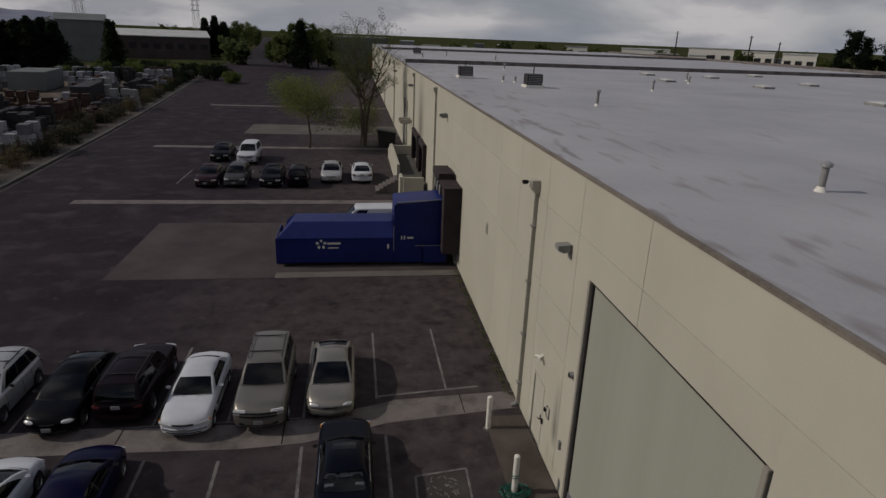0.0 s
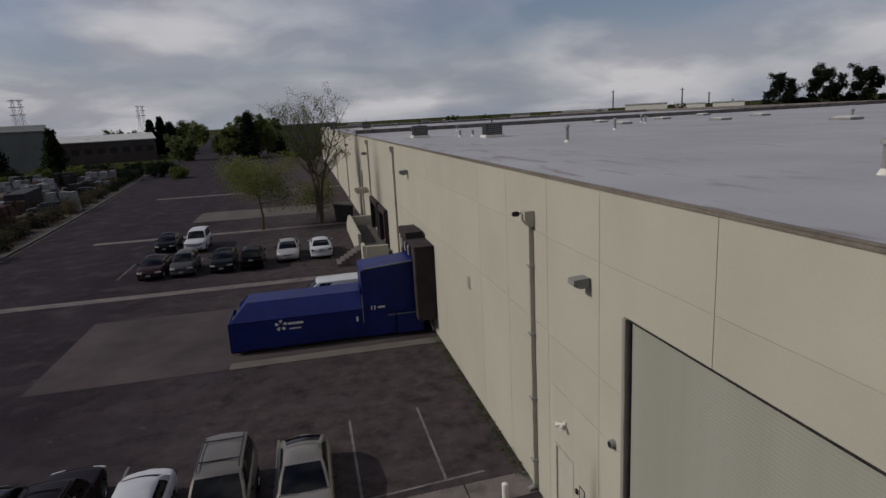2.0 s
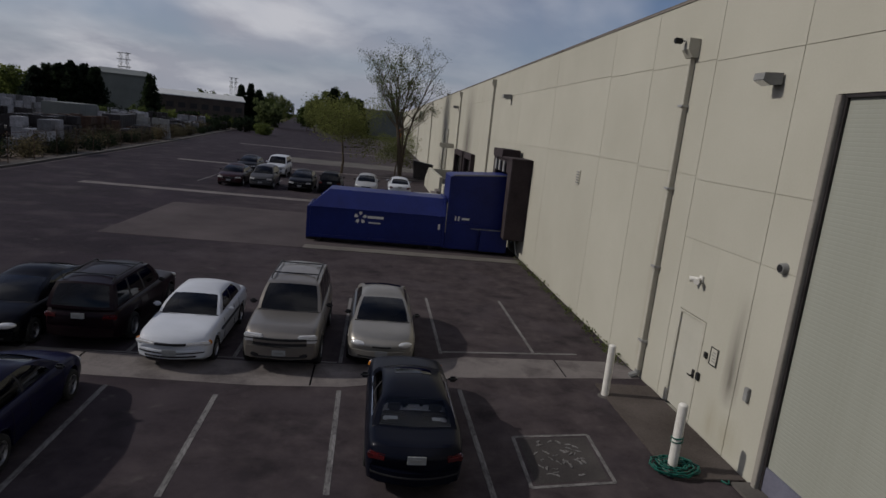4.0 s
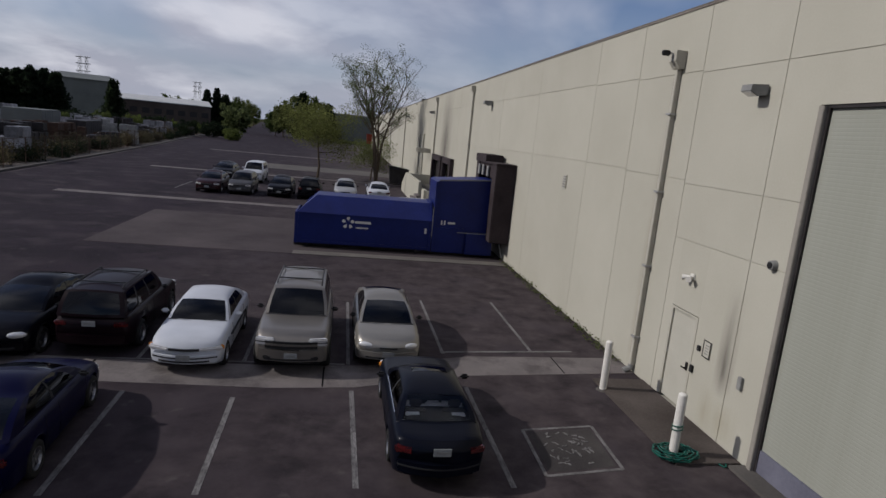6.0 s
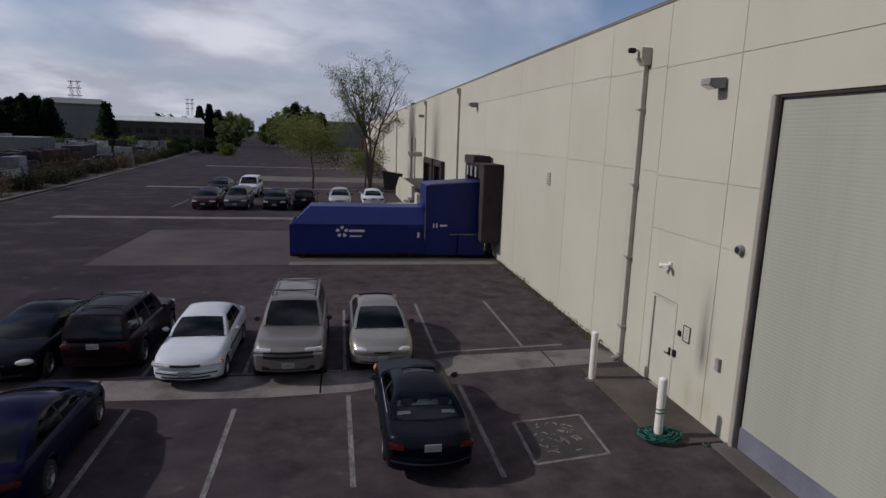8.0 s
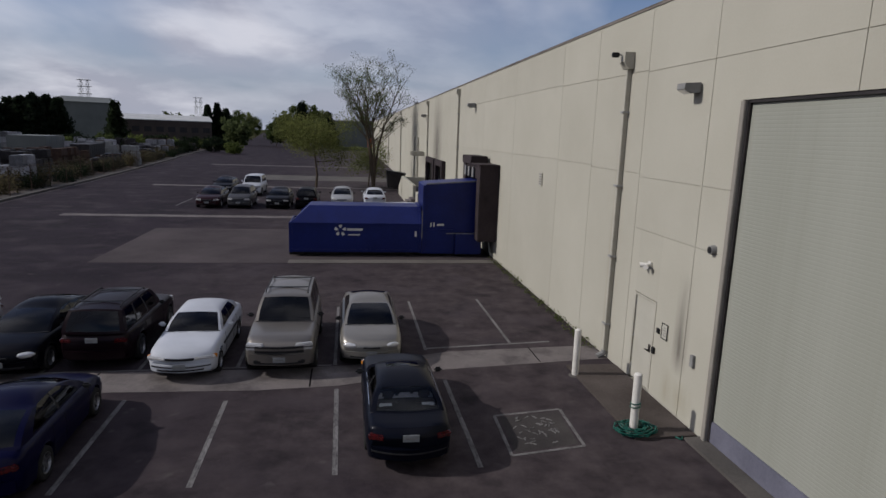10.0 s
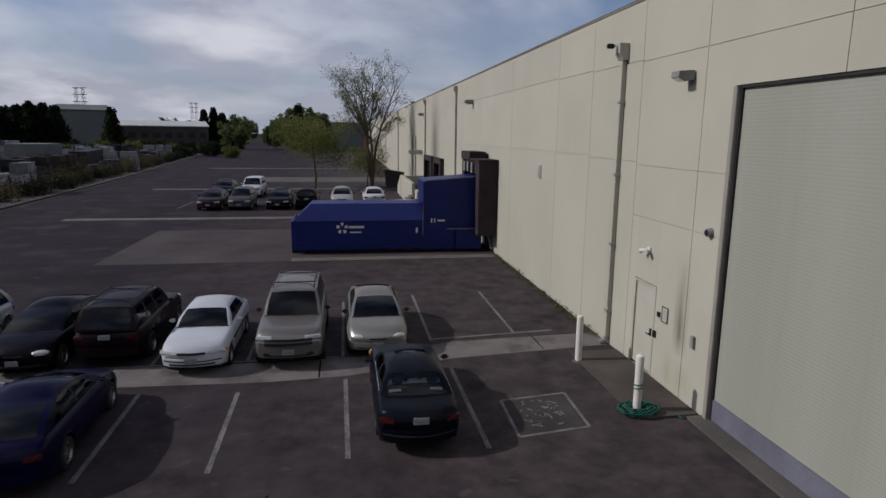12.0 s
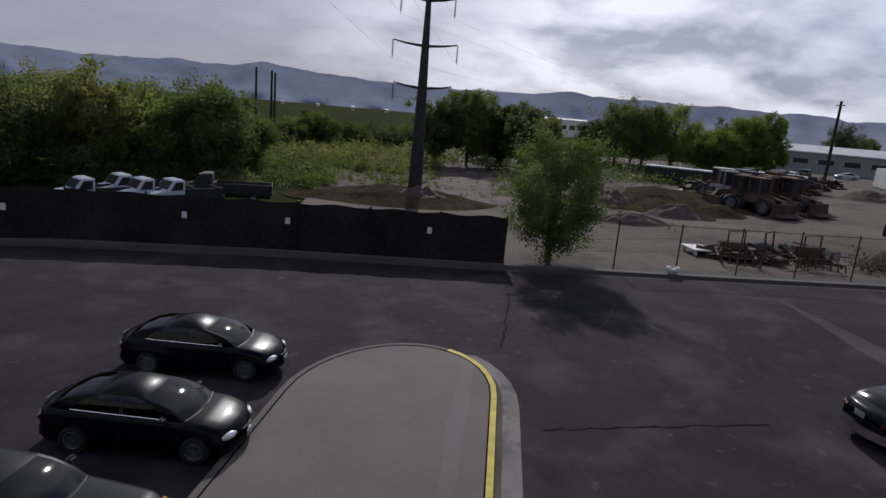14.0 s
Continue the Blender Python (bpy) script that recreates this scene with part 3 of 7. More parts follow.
for pts in (((-3.97, 11.9), (-2.43, 12.1)), ((-2.43, 12.1), (-2.49, 10.48)), ((-2.49, 10.48), (-4.02, 10.25)), ((-4.02, 10.25), (-3.97, 11.9))):
    line(*pts[0], *pts[1], 0.8)
bm = B()
slab(bm, [(-3.92, 10.36), (-2.57, 10.57), (-2.51, 12.0), (-3.88, 11.82)], -0.01, 0.0012)
solid("faded_patch", bm, STREAK, "faded remains of a painted square", "road marking", "structure")
bm = B()
rng = random.Random(4)
for k in range(34):
    x, y, a = rng.uniform(-3.75, -2.75), rng.uniform(10.6, 11.75), rng.uniform(-0.5, 2.2)
    left, right = [], []
    for q in range(5):
        w = rng.uniform(0.008, 0.03) * math.sin(math.pi * (q + 0.6) / 5.2)
        left.append((x - w * math.sin(a), y + w * math.cos(a)))
        right.append((x + w * math.sin(a), y - w * math.cos(a)))
        x, y, a = x + 0.035 * math.cos(a), y + 0.035 * math.sin(a), a + rng.uniform(-0.8, 0.8)
    ribbon(bm, left, right, 0.0, 0.004 + 0.0004 * k)
solid("scuffed_marking", bm, WHITE_LINE, "scuffed remains of a white painted symbol", "road marking", "structure")
bm = B()
rng = random.Random(9)


def crack_line(pts, w):
    for a, b in zip(pts, pts[1:]):
        n = 10
        row = []
        for i in range(n + 1):
            f = i / n
            row.append((a[0] + (b[0] - a[0]) * f + rng.uniform(-0.05, 0.05), a[1] + (b[1] - a[1]) * f + rng.uniform(-0.06, 0.06)))
        ribbon(bm, [(x - w * rng.uniform(0.3, 1), y - w * rng.uniform(0.3, 1)) for x, y in row], [(x + w * rng.uniform(0.3, 1), y + w * rng.uniform(0.3, 1)) for x, y in row], 0.0, 0.003)


crack_line([(-17.7, 2.3), (-17.95, 4.5), (-18.2, 7.6)], 0.045)
crack_line([(-22.2, 2.3), (-24.8, 3.0), (-27.5, 3.6)], 0.03)
crack_line([(-11.0, 4.0), (-9.0, 7.5), (-8.6, 8.9)], 0.03)
solid("tarred_crack", bm, TAR, "black tar-filled cracks in the asphalt", "crack", "structure")
bm = B()
for pts_ in (((-27.6, 1.1), (-28.4, 2.7), (-27.4, 3.3)), ((-25.4, 0.5), (-26.4, 2.8), (-26.5, 5.8)), ((-24.2, 5.9), (-25.4, 6.7), (-27.2, 7.6)), ((-28.0, -1.2), (-27.8, 0.9))):
    crack_line(pts_, 0.035)
solid("dusty_crack", bm, STREAK, "pale dust-filled cracks in the asphalt", "crack", "structure")

# island with its kerb
def stadium(xt, xe, yc, r, n=18):
    """Plan of the island: a rounded end and two straight sides, slightly turned."""
    return [(x, y - 0.21 * (x + 20.5)) for x, y in [(xe, yc - r)] + [(xt + r * 1.25 - r * 1.25 * math.cos(a), yc - r * math.sin(a)) for a in np.linspace(math.pi / 2, -math.pi / 2, n)] + [(xe, yc + r)]]


bm = B()
slab(bm, stadium(-21.75, -4.0, -0.55, 2.26), -0.05, 0.145)
solid("parking_island", bm, ISLAND_TOP, "flat tan concrete parking island with a rounded end", "island", "structure")
o, i_ = stadium(-21.89, -4.0, -0.55, 2.39), stadium(-21.75, -4.0, -0.55, 2.26)
bm = B()
ribbon(bm, o[:13], i_[:13], -0.05, 0.155)
solid("island_kerb", bm, CONCRETE_DARK, "bare concrete kerb round the island", "kerb", "structure")
bm = B()
ribbon(bm, o[12:], i_[12:], -0.05, 0.157)
solid("yellow_kerb", bm, YELLOW_PAINT, "yellow painted kerb round the island", "kerb", "structure")
g_ = stadium(-22.28, -4.0, -0.55, 2.92)
bm = B()
ribbon(bm, g_[13:], [(x + 0.006, y + 0.006) for x, y in o[13:]], -0.05, 0.01)
solid("island_gutter", bm, CONCRETE, "pale concrete gutter pan beside the yellow kerb", "gutter", "structure")
d_ = stadium(-22.02, -4.0, -0.55, 2.54)
bm = B()
ribbon(bm, d_[13:], [(x + 0.006, y + 0.006) for x, y in o[13:]], -0.05, 0.015)
solid("gutter_dirt", bm, BROWN_PAVE, "brown dirt gathered in the gutter at the kerb's foot", "stain", "structure")
j_ = stadium(-21.71, -4.0, -0.55, 2.225)
bm = B()
ribbon(bm, i_, j_, 0.10, 0.149)
solid("island_joint", bm, TAR, "dark open joint between kerb and island top", "joint", "structure")
bm = B()
ribbon(bm, [(-21.2 + 1.2 * k, 1.22 + 0.03 * math.sin(k) - 0.21 * (-0.7 + 1.2 * k)) for k in range(12)], [(-21.2 + 1.2 * k, 0.86 + 0.05 * math.sin(1.7 * k) - 0.21 * (-0.7 + 1.2 * k)) for k in range(12)], 0.12, 0.149)
solid("island_streak", bm, ISLAND_PALE, "pale washed streak along the island top", "stain", "structure")

# ---- warehouse ----
OPEN = [(3.6, 10.47, 0.0, 6.72), (12.74, 13.84, 0.0, 2.26), (44.9, 48.3, 1.2, 3.75), (49.6, 54.2, 1.2, 3.75)]


def cut(rects, hole):
    hy0, hy1, hz0, hz1 = hole
    res = []
    for y0, y1, z0, z1 in rects:
        if hy0 >= y1 or hy1 <= y0 or hz0 >= z1 or hz1 <= z0:
            res.append((y0, y1, z0, z1))
            continue
        if y0 < hy0:
            res.append((y0, hy0, z0, z1))
        if hy1 < y1:
            res.append((hy1, y1, z0, z1))
        a, b = max(y0, hy0), min(y1, hy1)
        if z0 < hz0:
            res.append((a, b, z0, hz0))
        if hz1 < z1:
            res.append((a, b, hz1, z1))
    return res


rects = [(Y0, Y1, -0.3, ROOF_Z)]
for h in OPEN:
    rects = cut(rects, h)
bm = B()
for y0, y1, z0, z1 in rects:
    box(bm, 0.014, 0.3, y0, y1, z0, z1)
wall = solid("wall_west", bm, WALL, "cream painted concrete tilt-up warehouse wall", "wall", "structure")
bm = B()
for x0, x1, y0, y1 in ((0.3, DEPTH, Y0, Y0 + 0.3), (0.3, DEPTH, Y1 - 0.3, Y1), (DEPTH - 0.3, DEPTH, Y0 + 0.3, Y1 - 0.3)):
    box(bm, x0, x1, y0, y1, -0.3, ROOF_Z)
solid("wall_rear", bm, WALL, "plain cream concrete walls closing the warehouse", "wall", "structure")
bm = B()
box(bm, 0.3, DEPTH - 0.3, Y0 + 0.3, Y1 - 0.3, ROOF_Z - 0.25, ROOF_Z + 0.02)
box(bm, 0.082, 0.3, Y0, Y1, ROOF_Z + 0.004, ROOF_Z + 0.02)
solid("roof_deck", bm, ROOF, "pale grey flat roof membrane with puddle stains", "roof", "structure")
bm = B()
box(bm, 0.31, 12.0, Y0 + 0.31, 60.0, -0.1, 0.06)
solid("warehouse_floor", bm, CONCRETE_DARK, "dark concrete floor inside the warehouse", "floor", "structure")
bm = B()
box(bm, -0.022, 0.08, Y0, Y1, ROOF_Z + 0.022, ROOF_Z + 0.05, 0.01)
box(bm, -0.022, -0.004, Y0, Y1, ROOF_Z - 0.03, ROOF_Z + 0.022)
solid("roof_edge_flashing", bm, surface("brown_flashing", (0.12, 0.10, 0.085), (0.22, 0.195, 0.165), 0.5, 0.6, 0.1, 0.1, 9.0, 0.4), "dull brown metal edge along the roof", "trim", "structure")
for y in (71.0, 132.0):
    bm = B()
    box(bm, 0.35, DEPTH - 1, y, y + 0.35, ROOF_Z, ROOF_Z + 0.45, 0.03)
    solid("roof_fire_wall", bm, CONCRETE, "low capped parapet crossing the roof", "parapet", "structure")
bm = B()
box(bm, DEPTH - 0.6, DEPTH + 0.02, Y0, Y1, ROOF_Z + 0.02, ROOF_Z + 0.5, 0.03)
solid("roof_parapet", bm, CONCRETE, "pale parapet on the roof's far edge", "parapet", "structure")

# panels between the reveal joints: columns with their own levels
COLUMNS = [((Y0, -18, -12, -6, 0.6, 7.9, 11.46), (0.0, 3.80, 5.06, 7.56, ROOF_Z)), ((11.46, 14.2), (0.0, 3.80, 5.06, 7.56, ROOF_Z)), ((14.2, 17.27), (0.0, 5.14, 7.60, ROOF_Z)),
           ((17.27, 20.2), (0.0, 5.20, 7.64, ROOF_Z)), ((20.2, 26.1) + tuple(26.1 + 6.05 * k for k in range(1, 27)) + (Y1,), (0.0, 5.22, 7.68, ROOF_Z))]
for ys_, zs_ in COLUMNS:
    for ya, yb in zip(ys_, ys_[1:]):
        for za, zb in zip(zs_, zs_[1:]):
            cells = [(ya + 0.008, yb - 0.008, za + 0.007, zb - 0.007)]
            for h in OPEN:
                cells = cut(cells, h)
            for y0, y1, z0, z1 in cells:
                if y1 - y0 < 0.02 or z1 - z0 < 0.02:
                    continue
                bm = B()
                box(bm, 0.0, 0.03, y0, y1, z0, z1)
                part("wall_panel", bm, WALL, wall)

# roller door: curtain of slats, guides, lintel and sill
door = thing("door_1", "tall cream steel roller door, closed", "roller door", kind="structure")
bm = B()
prof = [(0.0815, 0.0), (0.080, 0.014), (0.080, 0.054), (0.0815, 0.068), (0.10, 0.068), (0.10, 0.0)]
prism(bm, [(x, z) for x, z in prof], 3.7, 10.37)
slat_mesh = bpy.data.meshes.new("slat")
bm.to_mesh(slat_mesh)
bm.free()
slat_mesh.materials.append(SLAT)
for k in range(94):
    share("slat", slat_mesh, door, Matrix.Translation((0, 0, 0.5 + 0.068 * k)))
bm = B()
box(bm, 0.045, 0.125, 3.7, 10.37, 0.06, 0.5, 0.01)
part("bottom_bar", bm, SILL, door, "blue-grey bottom bar")
bm = B()
box(bm, -0.05, 0.12, 10.34, 10.46, 0.02, 6.70, 0.01)
part("guide_rail", bm, JAMB, door, "grey steel guide")
bm = B()
box(bm, 0.03, 0.078, 10.29, 10.338, 0.02, 6.70)
part("guide_channel", bm, DARK_STEEL, door)
bm = B()
box(bm, -0.05, 0.12, 3.64, 3.76, 0.02, 6.70, 0.01)
part("guide_rail", bm, JAMB, door)
# no plate here: a dark strip drawn as the thin shade under the lintel
bm = B()
box(bm, 0.02, 0.3, 3.77, 10.335, 6.66, 6.715)
part("lintel_shade_strip", bm, DARK_STEEL, door)
bm = B()
box(bm, -0.35, 0.16, 3.5, 10.55, -0.05, 0.055, 0.01)
solid("door_apron", bm, CONCRETE_DARK, "worn concrete threshold under the roller door", "threshold", "structure")

# personnel door
pd = thing("door_2", "cream steel personnel door, closed, in a painted frame", "door", kind="structure")
bm = B()
box(bm, 0.03, 0.075, 12.82, 13.76, 0.07, 2.18, 0.004)
part("door_leaf", bm, DOOR_WHITE, pd)
bm = B()
for y0, y1, z0, z1 in ((12.74, 12.817, 0.06, 2.24), (13.763, 13.84, 0.06, 2.24), (12.817, 13.763, 2.183, 2.24)):
    box(bm, -0.012, 0.12, y0, y1, z0, z1)
part("door_frame", bm, DUCT, pd)
bm = B()
box(bm, 0.0, 0.03, 12.88, 12.96, 0.98, 1.16, 0.005)
rod(bm, (-0.05, 12.92, 1.03), (0.0, 12.92, 1.03), 0.02)
box(bm, -0.065, -0.045, 12.90, 13.02, 1.015, 1.045, 0.004)
part("door_handle", bm, DARK_STEEL, pd, "dark lever handle")
for z in (0.3, 1.1, 1.95):
    bm = B()
    rod(bm, (0.015, 13.765, z), (0.015, 13.765, z + 0.11), 0.014, seg=8)
    part("hinge", bm, GALV, pd)


def wall_box(name, label, cat, y, z, w, h, d, mat, bevel=0.01, x=0.0):
    bm = B()
    box(bm, x - d, x, y - w / 2, y + w / 2, z - h / 2, z + h / 2, bevel)
    return solid(name, bm, mat, label, cat)


sign = thing("door_sign", "small white notice panel with dark edge on the wall", "sign")
bm = B()
box(bm, -0.02, 0.0, 12.13, 12.39, 1.52, 1.89, 0.004)
part("panel", bm, DOOR_WHITE, sign)
bm = B()
for y0, y1, z0, z1 in ((12.13, 12.15, 1.52, 1.89), (12.37, 12.39, 1.52, 1.89), (12.15, 12.37, 1.52, 1.54), (12.15, 12.37, 1.87, 1.89)):
    box(bm, -0.03, -0.0205, y0, y1, z0, z1)
part("border", bm, BLACK, sign)
for k in range(4):
    bm = B()
    box(bm, -0.026, -0.0205, 12.19, 12.33 - 0.03 * (k % 2), 1.60 + 0.06 * k, 1.62 + 0.06 * k)
    part("text_bar", bm, GREY_PAINT, sign)
wall_box("doorbell_box", "small black intercom box beside the door", "intercom", 12.53, 1.64, 0.10, 0.12, 0.05, BLACK)
wall_box("switch_box", "small dark control box beside the door handle", "control box", 12.66, 1.12, 0.10, 0.16, 0.06, BLACK)
wall_box("push_button_box", "small grey push-button box on the wall", "control box", 11.05, 1.47, 0.12, 0.26, 0.07, GREY_PAINT)
wall_box("wall_hatch", "small louvred vent panel on the wall", "vent", 21.9, 4.42, 0.36, 0.50, 0.03, DUCT)
for k in range(5):
    bm = B()
    box(bm, -0.045, -0.031, 21.76, 22.04, 4.22 + 0.09 * k, 4.26 + 0.09 * k)
    part("louvre", bm, GREY_PAINT, bpy.data.objects["wall_hatch"])
rv = thing("round_vent", "small round dark vent on the wall", "vent")
bm = B()
rod(bm, (-0.1, 10.80, 3.87), (0.0, 10.80, 3.87), 0.085, 0.10, 16)
part("hood", bm, GREY_PAINT, rv)
bm = B()
rod(bm, (-0.115, 10.80, 3.87), (-0.101, 10.80, 3.87), 0.062, 0.062, 16)
part("opening", bm, BLACK, rv)


def wall_pack(y, z, s=1.0, heading=0):
    """A box-shaped floodlight on a bracket."""
    th = thing("wall_light", "grey box-shaped outdoor floodlight on the wall", "wall light", Matrix.Translation((0, y, z)), "wall floodlights")
    bm = B()
    prism(bm, [(-0.62 * s, 0.02 * s), (-0.60 * s, 0.20 * s), (-0.06 * s, 0.24 * s), (-0.06 * s, -0.06 * s), (-0.35 * s, -0.12 * s)], -0.24 * s, 0.24 * s)
    part("housing", bm, GREY_PAINT, th)
    bm = B()
    box(bm, -0.06 * s, 0.0, -0.14 * s, 0.14 * s, -0.1 * s, 0.16 * s, 0.01)
    part("bracket", bm, GREY_PAINT, th)
    bm = B()
    q = [(-0.60 * s, 0.0), (-0.37 * s, -0.118 * s), (-0.365 * s, -0.125 * s), (-0.615 * s, -0.012 * s)]
    prism(bm, q, -0.2 * s, 0.2 * s)
    part("lens", bm, LAMP_CLEAR, th)
    return th


wall_pack(11.98, 6.98, 0.64)
for y in (34.5, 57.0, 80.0, 104.0):
    wall_pack(y, 7.55, 0.8)
sl = thing("security_light", "small white twin-head security light above the door", "wall light")
bm = B()
box(bm, -0.05, 0.0, 13.13, 13.27, 2.99, 3.13, 0.01)
part("backplate", bm, POST, sl)
for dy in (-0.1, 0.1):
    bm = B()
    rod(bm, (-0.05, 13.20, 3.06), (-0.2, 13.20 + dy * 1.3, 3.02), 0.03, 0.065, 12)
    part("lamp_head", bm, POST, sl)


def downspout(y, z0, z1, box_top=True, dark=True, lean=0.0):
    th = thing("downspout", "square beige metal downspout fixed to the wall", "downspout", group="downspouts")
    bm = B()
    box(bm, -0.13, -0.01, y - 0.06, y + 0.06, z0, z1, 0.012)
    part("pipe", bm, DUCT, th)
    for k in range(4):
        z = z0 + (z1 - z0) * (k + 0.4) / 4
        bm = B()
        box(bm, -0.175, 0.0, y - 0.1, y + 0.1, z, z + 0.05, 0.004)
        part("strap", bm, GALV, th)
    if dark:
        bm = B()
        rod(bm, (-0.05, y + 0.13, z0 + 0.3), (-0.05, y + 0.13, z1 - 0.25), 0.035, seg=8)
        part("conduit", bm, BLACK, th, "thin dark conduit")
    if box_top:
        bm = B()
        prism(bm, [(-0.27, z1 + 0.36), (-0.27, z1 + 0.12), (-0.15, z1 - 0.05), (-0.01, z1 - 0.05), (-0.01, z1 + 0.36)], y - 0.16, y + 0.16)
        part("collector_head", bm, DUCT, th, "beige rain collector box")
    bm = B()
    sweep(bm, [(-0.09, y, z0 + 0.02), (-0.10, y, z0 - 0.08), (-0.28, y, z0 - 0.16)], 0.075, 8)
    part("outlet", bm, GREY_PAINT, th)
    return th


downspout(15.15, 0.2, 7.75)
for y in (39.6, 55.2):
    downspout(y, 0.2, 8.5, True, True)
for y in (62.8, 66.0):
    downspout(y, 0.3, 5.6, False, False)
for y in (84.0, 110.0, 136.0):
    downspout(y, 0.3, 8.5, True, False)
wc = thing("wall_camera", "small dark camera beside the rain collector", "camera")
bm = B()
box(bm, -0.54, -0.36, 15.11, 15.23, 7.98, 8.10, 0.02)
part("housing", bm, BLACK, wc)
bm = B()
rod(bm, (-0.4, 15.17, 8.05), (-0.3, 15.17, 8.05), 0.025)
part("arm", bm, GALV, wc)

# dark doorways of the docks
for y0, y1 in ((44.9, 48.3), (49.6, 54.2)):
    dd = thing("dock_door", "dark recessed loading dock doorway with rubber seals", "dock door", group="dock doors", kind="structure")
    bm = B()
    box(bm, 0.12, 0.2, y0 + 0.1, y1 - 0.1, 1.2, 3.7)
    part("door_panel", bm, DARK_STEEL, dd)
    bm = B()
    for a, b, c, d in ((y0 - 0.25, y0 + 0.25, 1.2, 4.0), (y1 - 0.25, y1 + 0.25, 1.2, 4.0), (y0 + 0.25, y1 - 0.25, 3.55, 4.0)):
        box(bm, -0.3, 0.0, a, b, c, d, 0.03)
    part("dock_seal", bm, BROWN_FOAM, dd)
# dock platform, ramp walls and stairs
dk = thing("dock_platform", "cream concrete dock platform with stair and parapet walls", "loading dock", kind="structure")
bm = B()
box(bm, -1.9, -0.01, 43.6, 56.0, -0.1, 1.15, 0.02)
part("platform", bm, CONCRETE_DARK, dk)
for x0, x1, y0, y1, z1 in ((-2.15, -1.9, 47.0, 57.0, 2.0), (-1.9, -0.05, 56.0, 56.25, 2.0), (-2.15, -1.9, 43.6, 45.0, 1.7), (-1.9, -0.3, 43.35, 43.6, 1.7)):
    bm = B()
    box(bm, x0, x1, y0, y1, -0.1, z1, 0.02)
    part("parapet", bm, WALL, dk)
bm = B()
prism(bm, [(57.25, 2.0), (60.5, 0.75), (60.5, -0.1), (57.25, -0.1)], -2.15, -1.9, "x")
part("ramp_wall", bm, WALL, dk)
for k in range(6):
    bm = B()
    box(bm, -2.16 - 0.3 * (k + 1), -2.16 - 0.3 * k, 45.1, 46.9, -0.05, 1.12 - 0.18 * k, 0.01)
    part("stair_step", bm, CONCRETE, dk)
for y in (57.5, 58.9):
    bm = B()
    box(bm, -1.2, -0.02, y, y + 0.3, 3.9, 4.3, 0.03)
    solid("wall_canopy", bm, DUCT, "small cream canopy box over the side door", "canopy")

# ---- roof furniture ----
def roof_vent(x, y, h=0.75, r=0.078):
    th = thing("roof_vent", "galvanised roof vent pipe with a round cap", "vent pipe", Matrix.Translation((x, y, ROOF_Z + 0.02)), "roof vents")
    bm = B()
    rod(bm, (0, 0, 0), (0, 0, h), r, r, 14)
    part("pipe", bm, GREY_PAINT, th)
    bm = B()
    rod(bm, (0, 0, h * 0.86), (0, 0, h * 0.98), r * 1.7, r * 1.75, 16)
    rod(bm, (0, 0, h * 0.98), (0, 0, h * 1.05), r * 1.75, r * 0.6, 16)
    part("cap", bm, GALV, th)
    bm = B()
    rod(bm, (0, 0, 0), (0, 0, 0.12), r * 1.9, r * 1.1, 14)
    part("flashing_boot", bm, POST, th)


for x, y, h in ((5.15, 9.95, 0.68), (6.7, 27.8, 0.8), (15.0, 38.5, 0.75), (5.5, 43.5, 0.45), (6.3, 43.0, 0.45), (25.0, 52.0, 0.7), (10.0, 62.0, 0.6), (23.0, 48.0, 0.6), (4.0, 86.0, 0.8), (9.0, 97.0, 0.8), (14.0, 84.0, 0.8), (3.0, 118.0, 0.8), (28.5, 33.0, 0.6)):
    roof_vent(x, y, h)


def roof_unit(x, y, s=1.0):
    th = thing("rooftop_unit", "dark grey evaporative cooler box on a white curb", "air conditioner", Matrix.Translation((x, y, ROOF_Z + 0.02)), "rooftop coolers")
    bm = B()
    box(bm, -0.75 * s, 0.75 * s, -0.75 * s, 0.75 * s, 0, 0.18, 0.02)
    part("curb", bm, POST, th)
    bm = B()
    box(bm, -0.62 * s, 0.62 * s, -0.62 * s, 0.62 * s, 0.18, 1.05 * s, 0.03)
    part("casing", bm, DARK_STEEL, th)
    for k in range(6):
        bm = B()
        box(bm, -0.56 * s, 0.56 * s, -0.65 * s, -0.625 * s, 0.26 + 0.12 * k, 0.31 + 0.12 * k)
        part("louvre", bm, GREY_PAINT, th)
    bm = B()
    rod(bm, (0.0, 0.0, 1.0 * s), (0.0, 0.0, 1.6 * s), 0.04, 0.04, 8)
    part("conduit", bm, DARK_STEEL, th)


roof_unit(6.5, 39.0, 0.85)
roof_unit(3.2, 46.9, 0.85)
roof_unit(5.0, 104.0)


def skylight(x, y):
    th = thing("roof_skylight", "low pale domed skylight on a curb", "skylight", Matrix.Translation((x, y, ROOF_Z + 0.02)), "roof skylights")
    bm = B()
    box(bm, -0.5, 0.5, -0.8, 0.8, 0, 0.16, 0.02)
    part("curb", bm, GREY_PAINT, th)
    bm = B()
    patch(bm, lambda u, v: Vector((u * 0.46, v * 0.76, 0.16 + 0.12 * (1 - u ** 4) * (1 - v ** 4))), -1, 1, -1, 1, 8, 10)
    part("dome", bm, PALE_METAL, th, smooth=60)


for x, y in ((7.2, 6.8), (22, 50), (25, 60), (28, 45), (31, 58), (27, 32), (36, 50), (40, 64)):
    skylight(x, y)

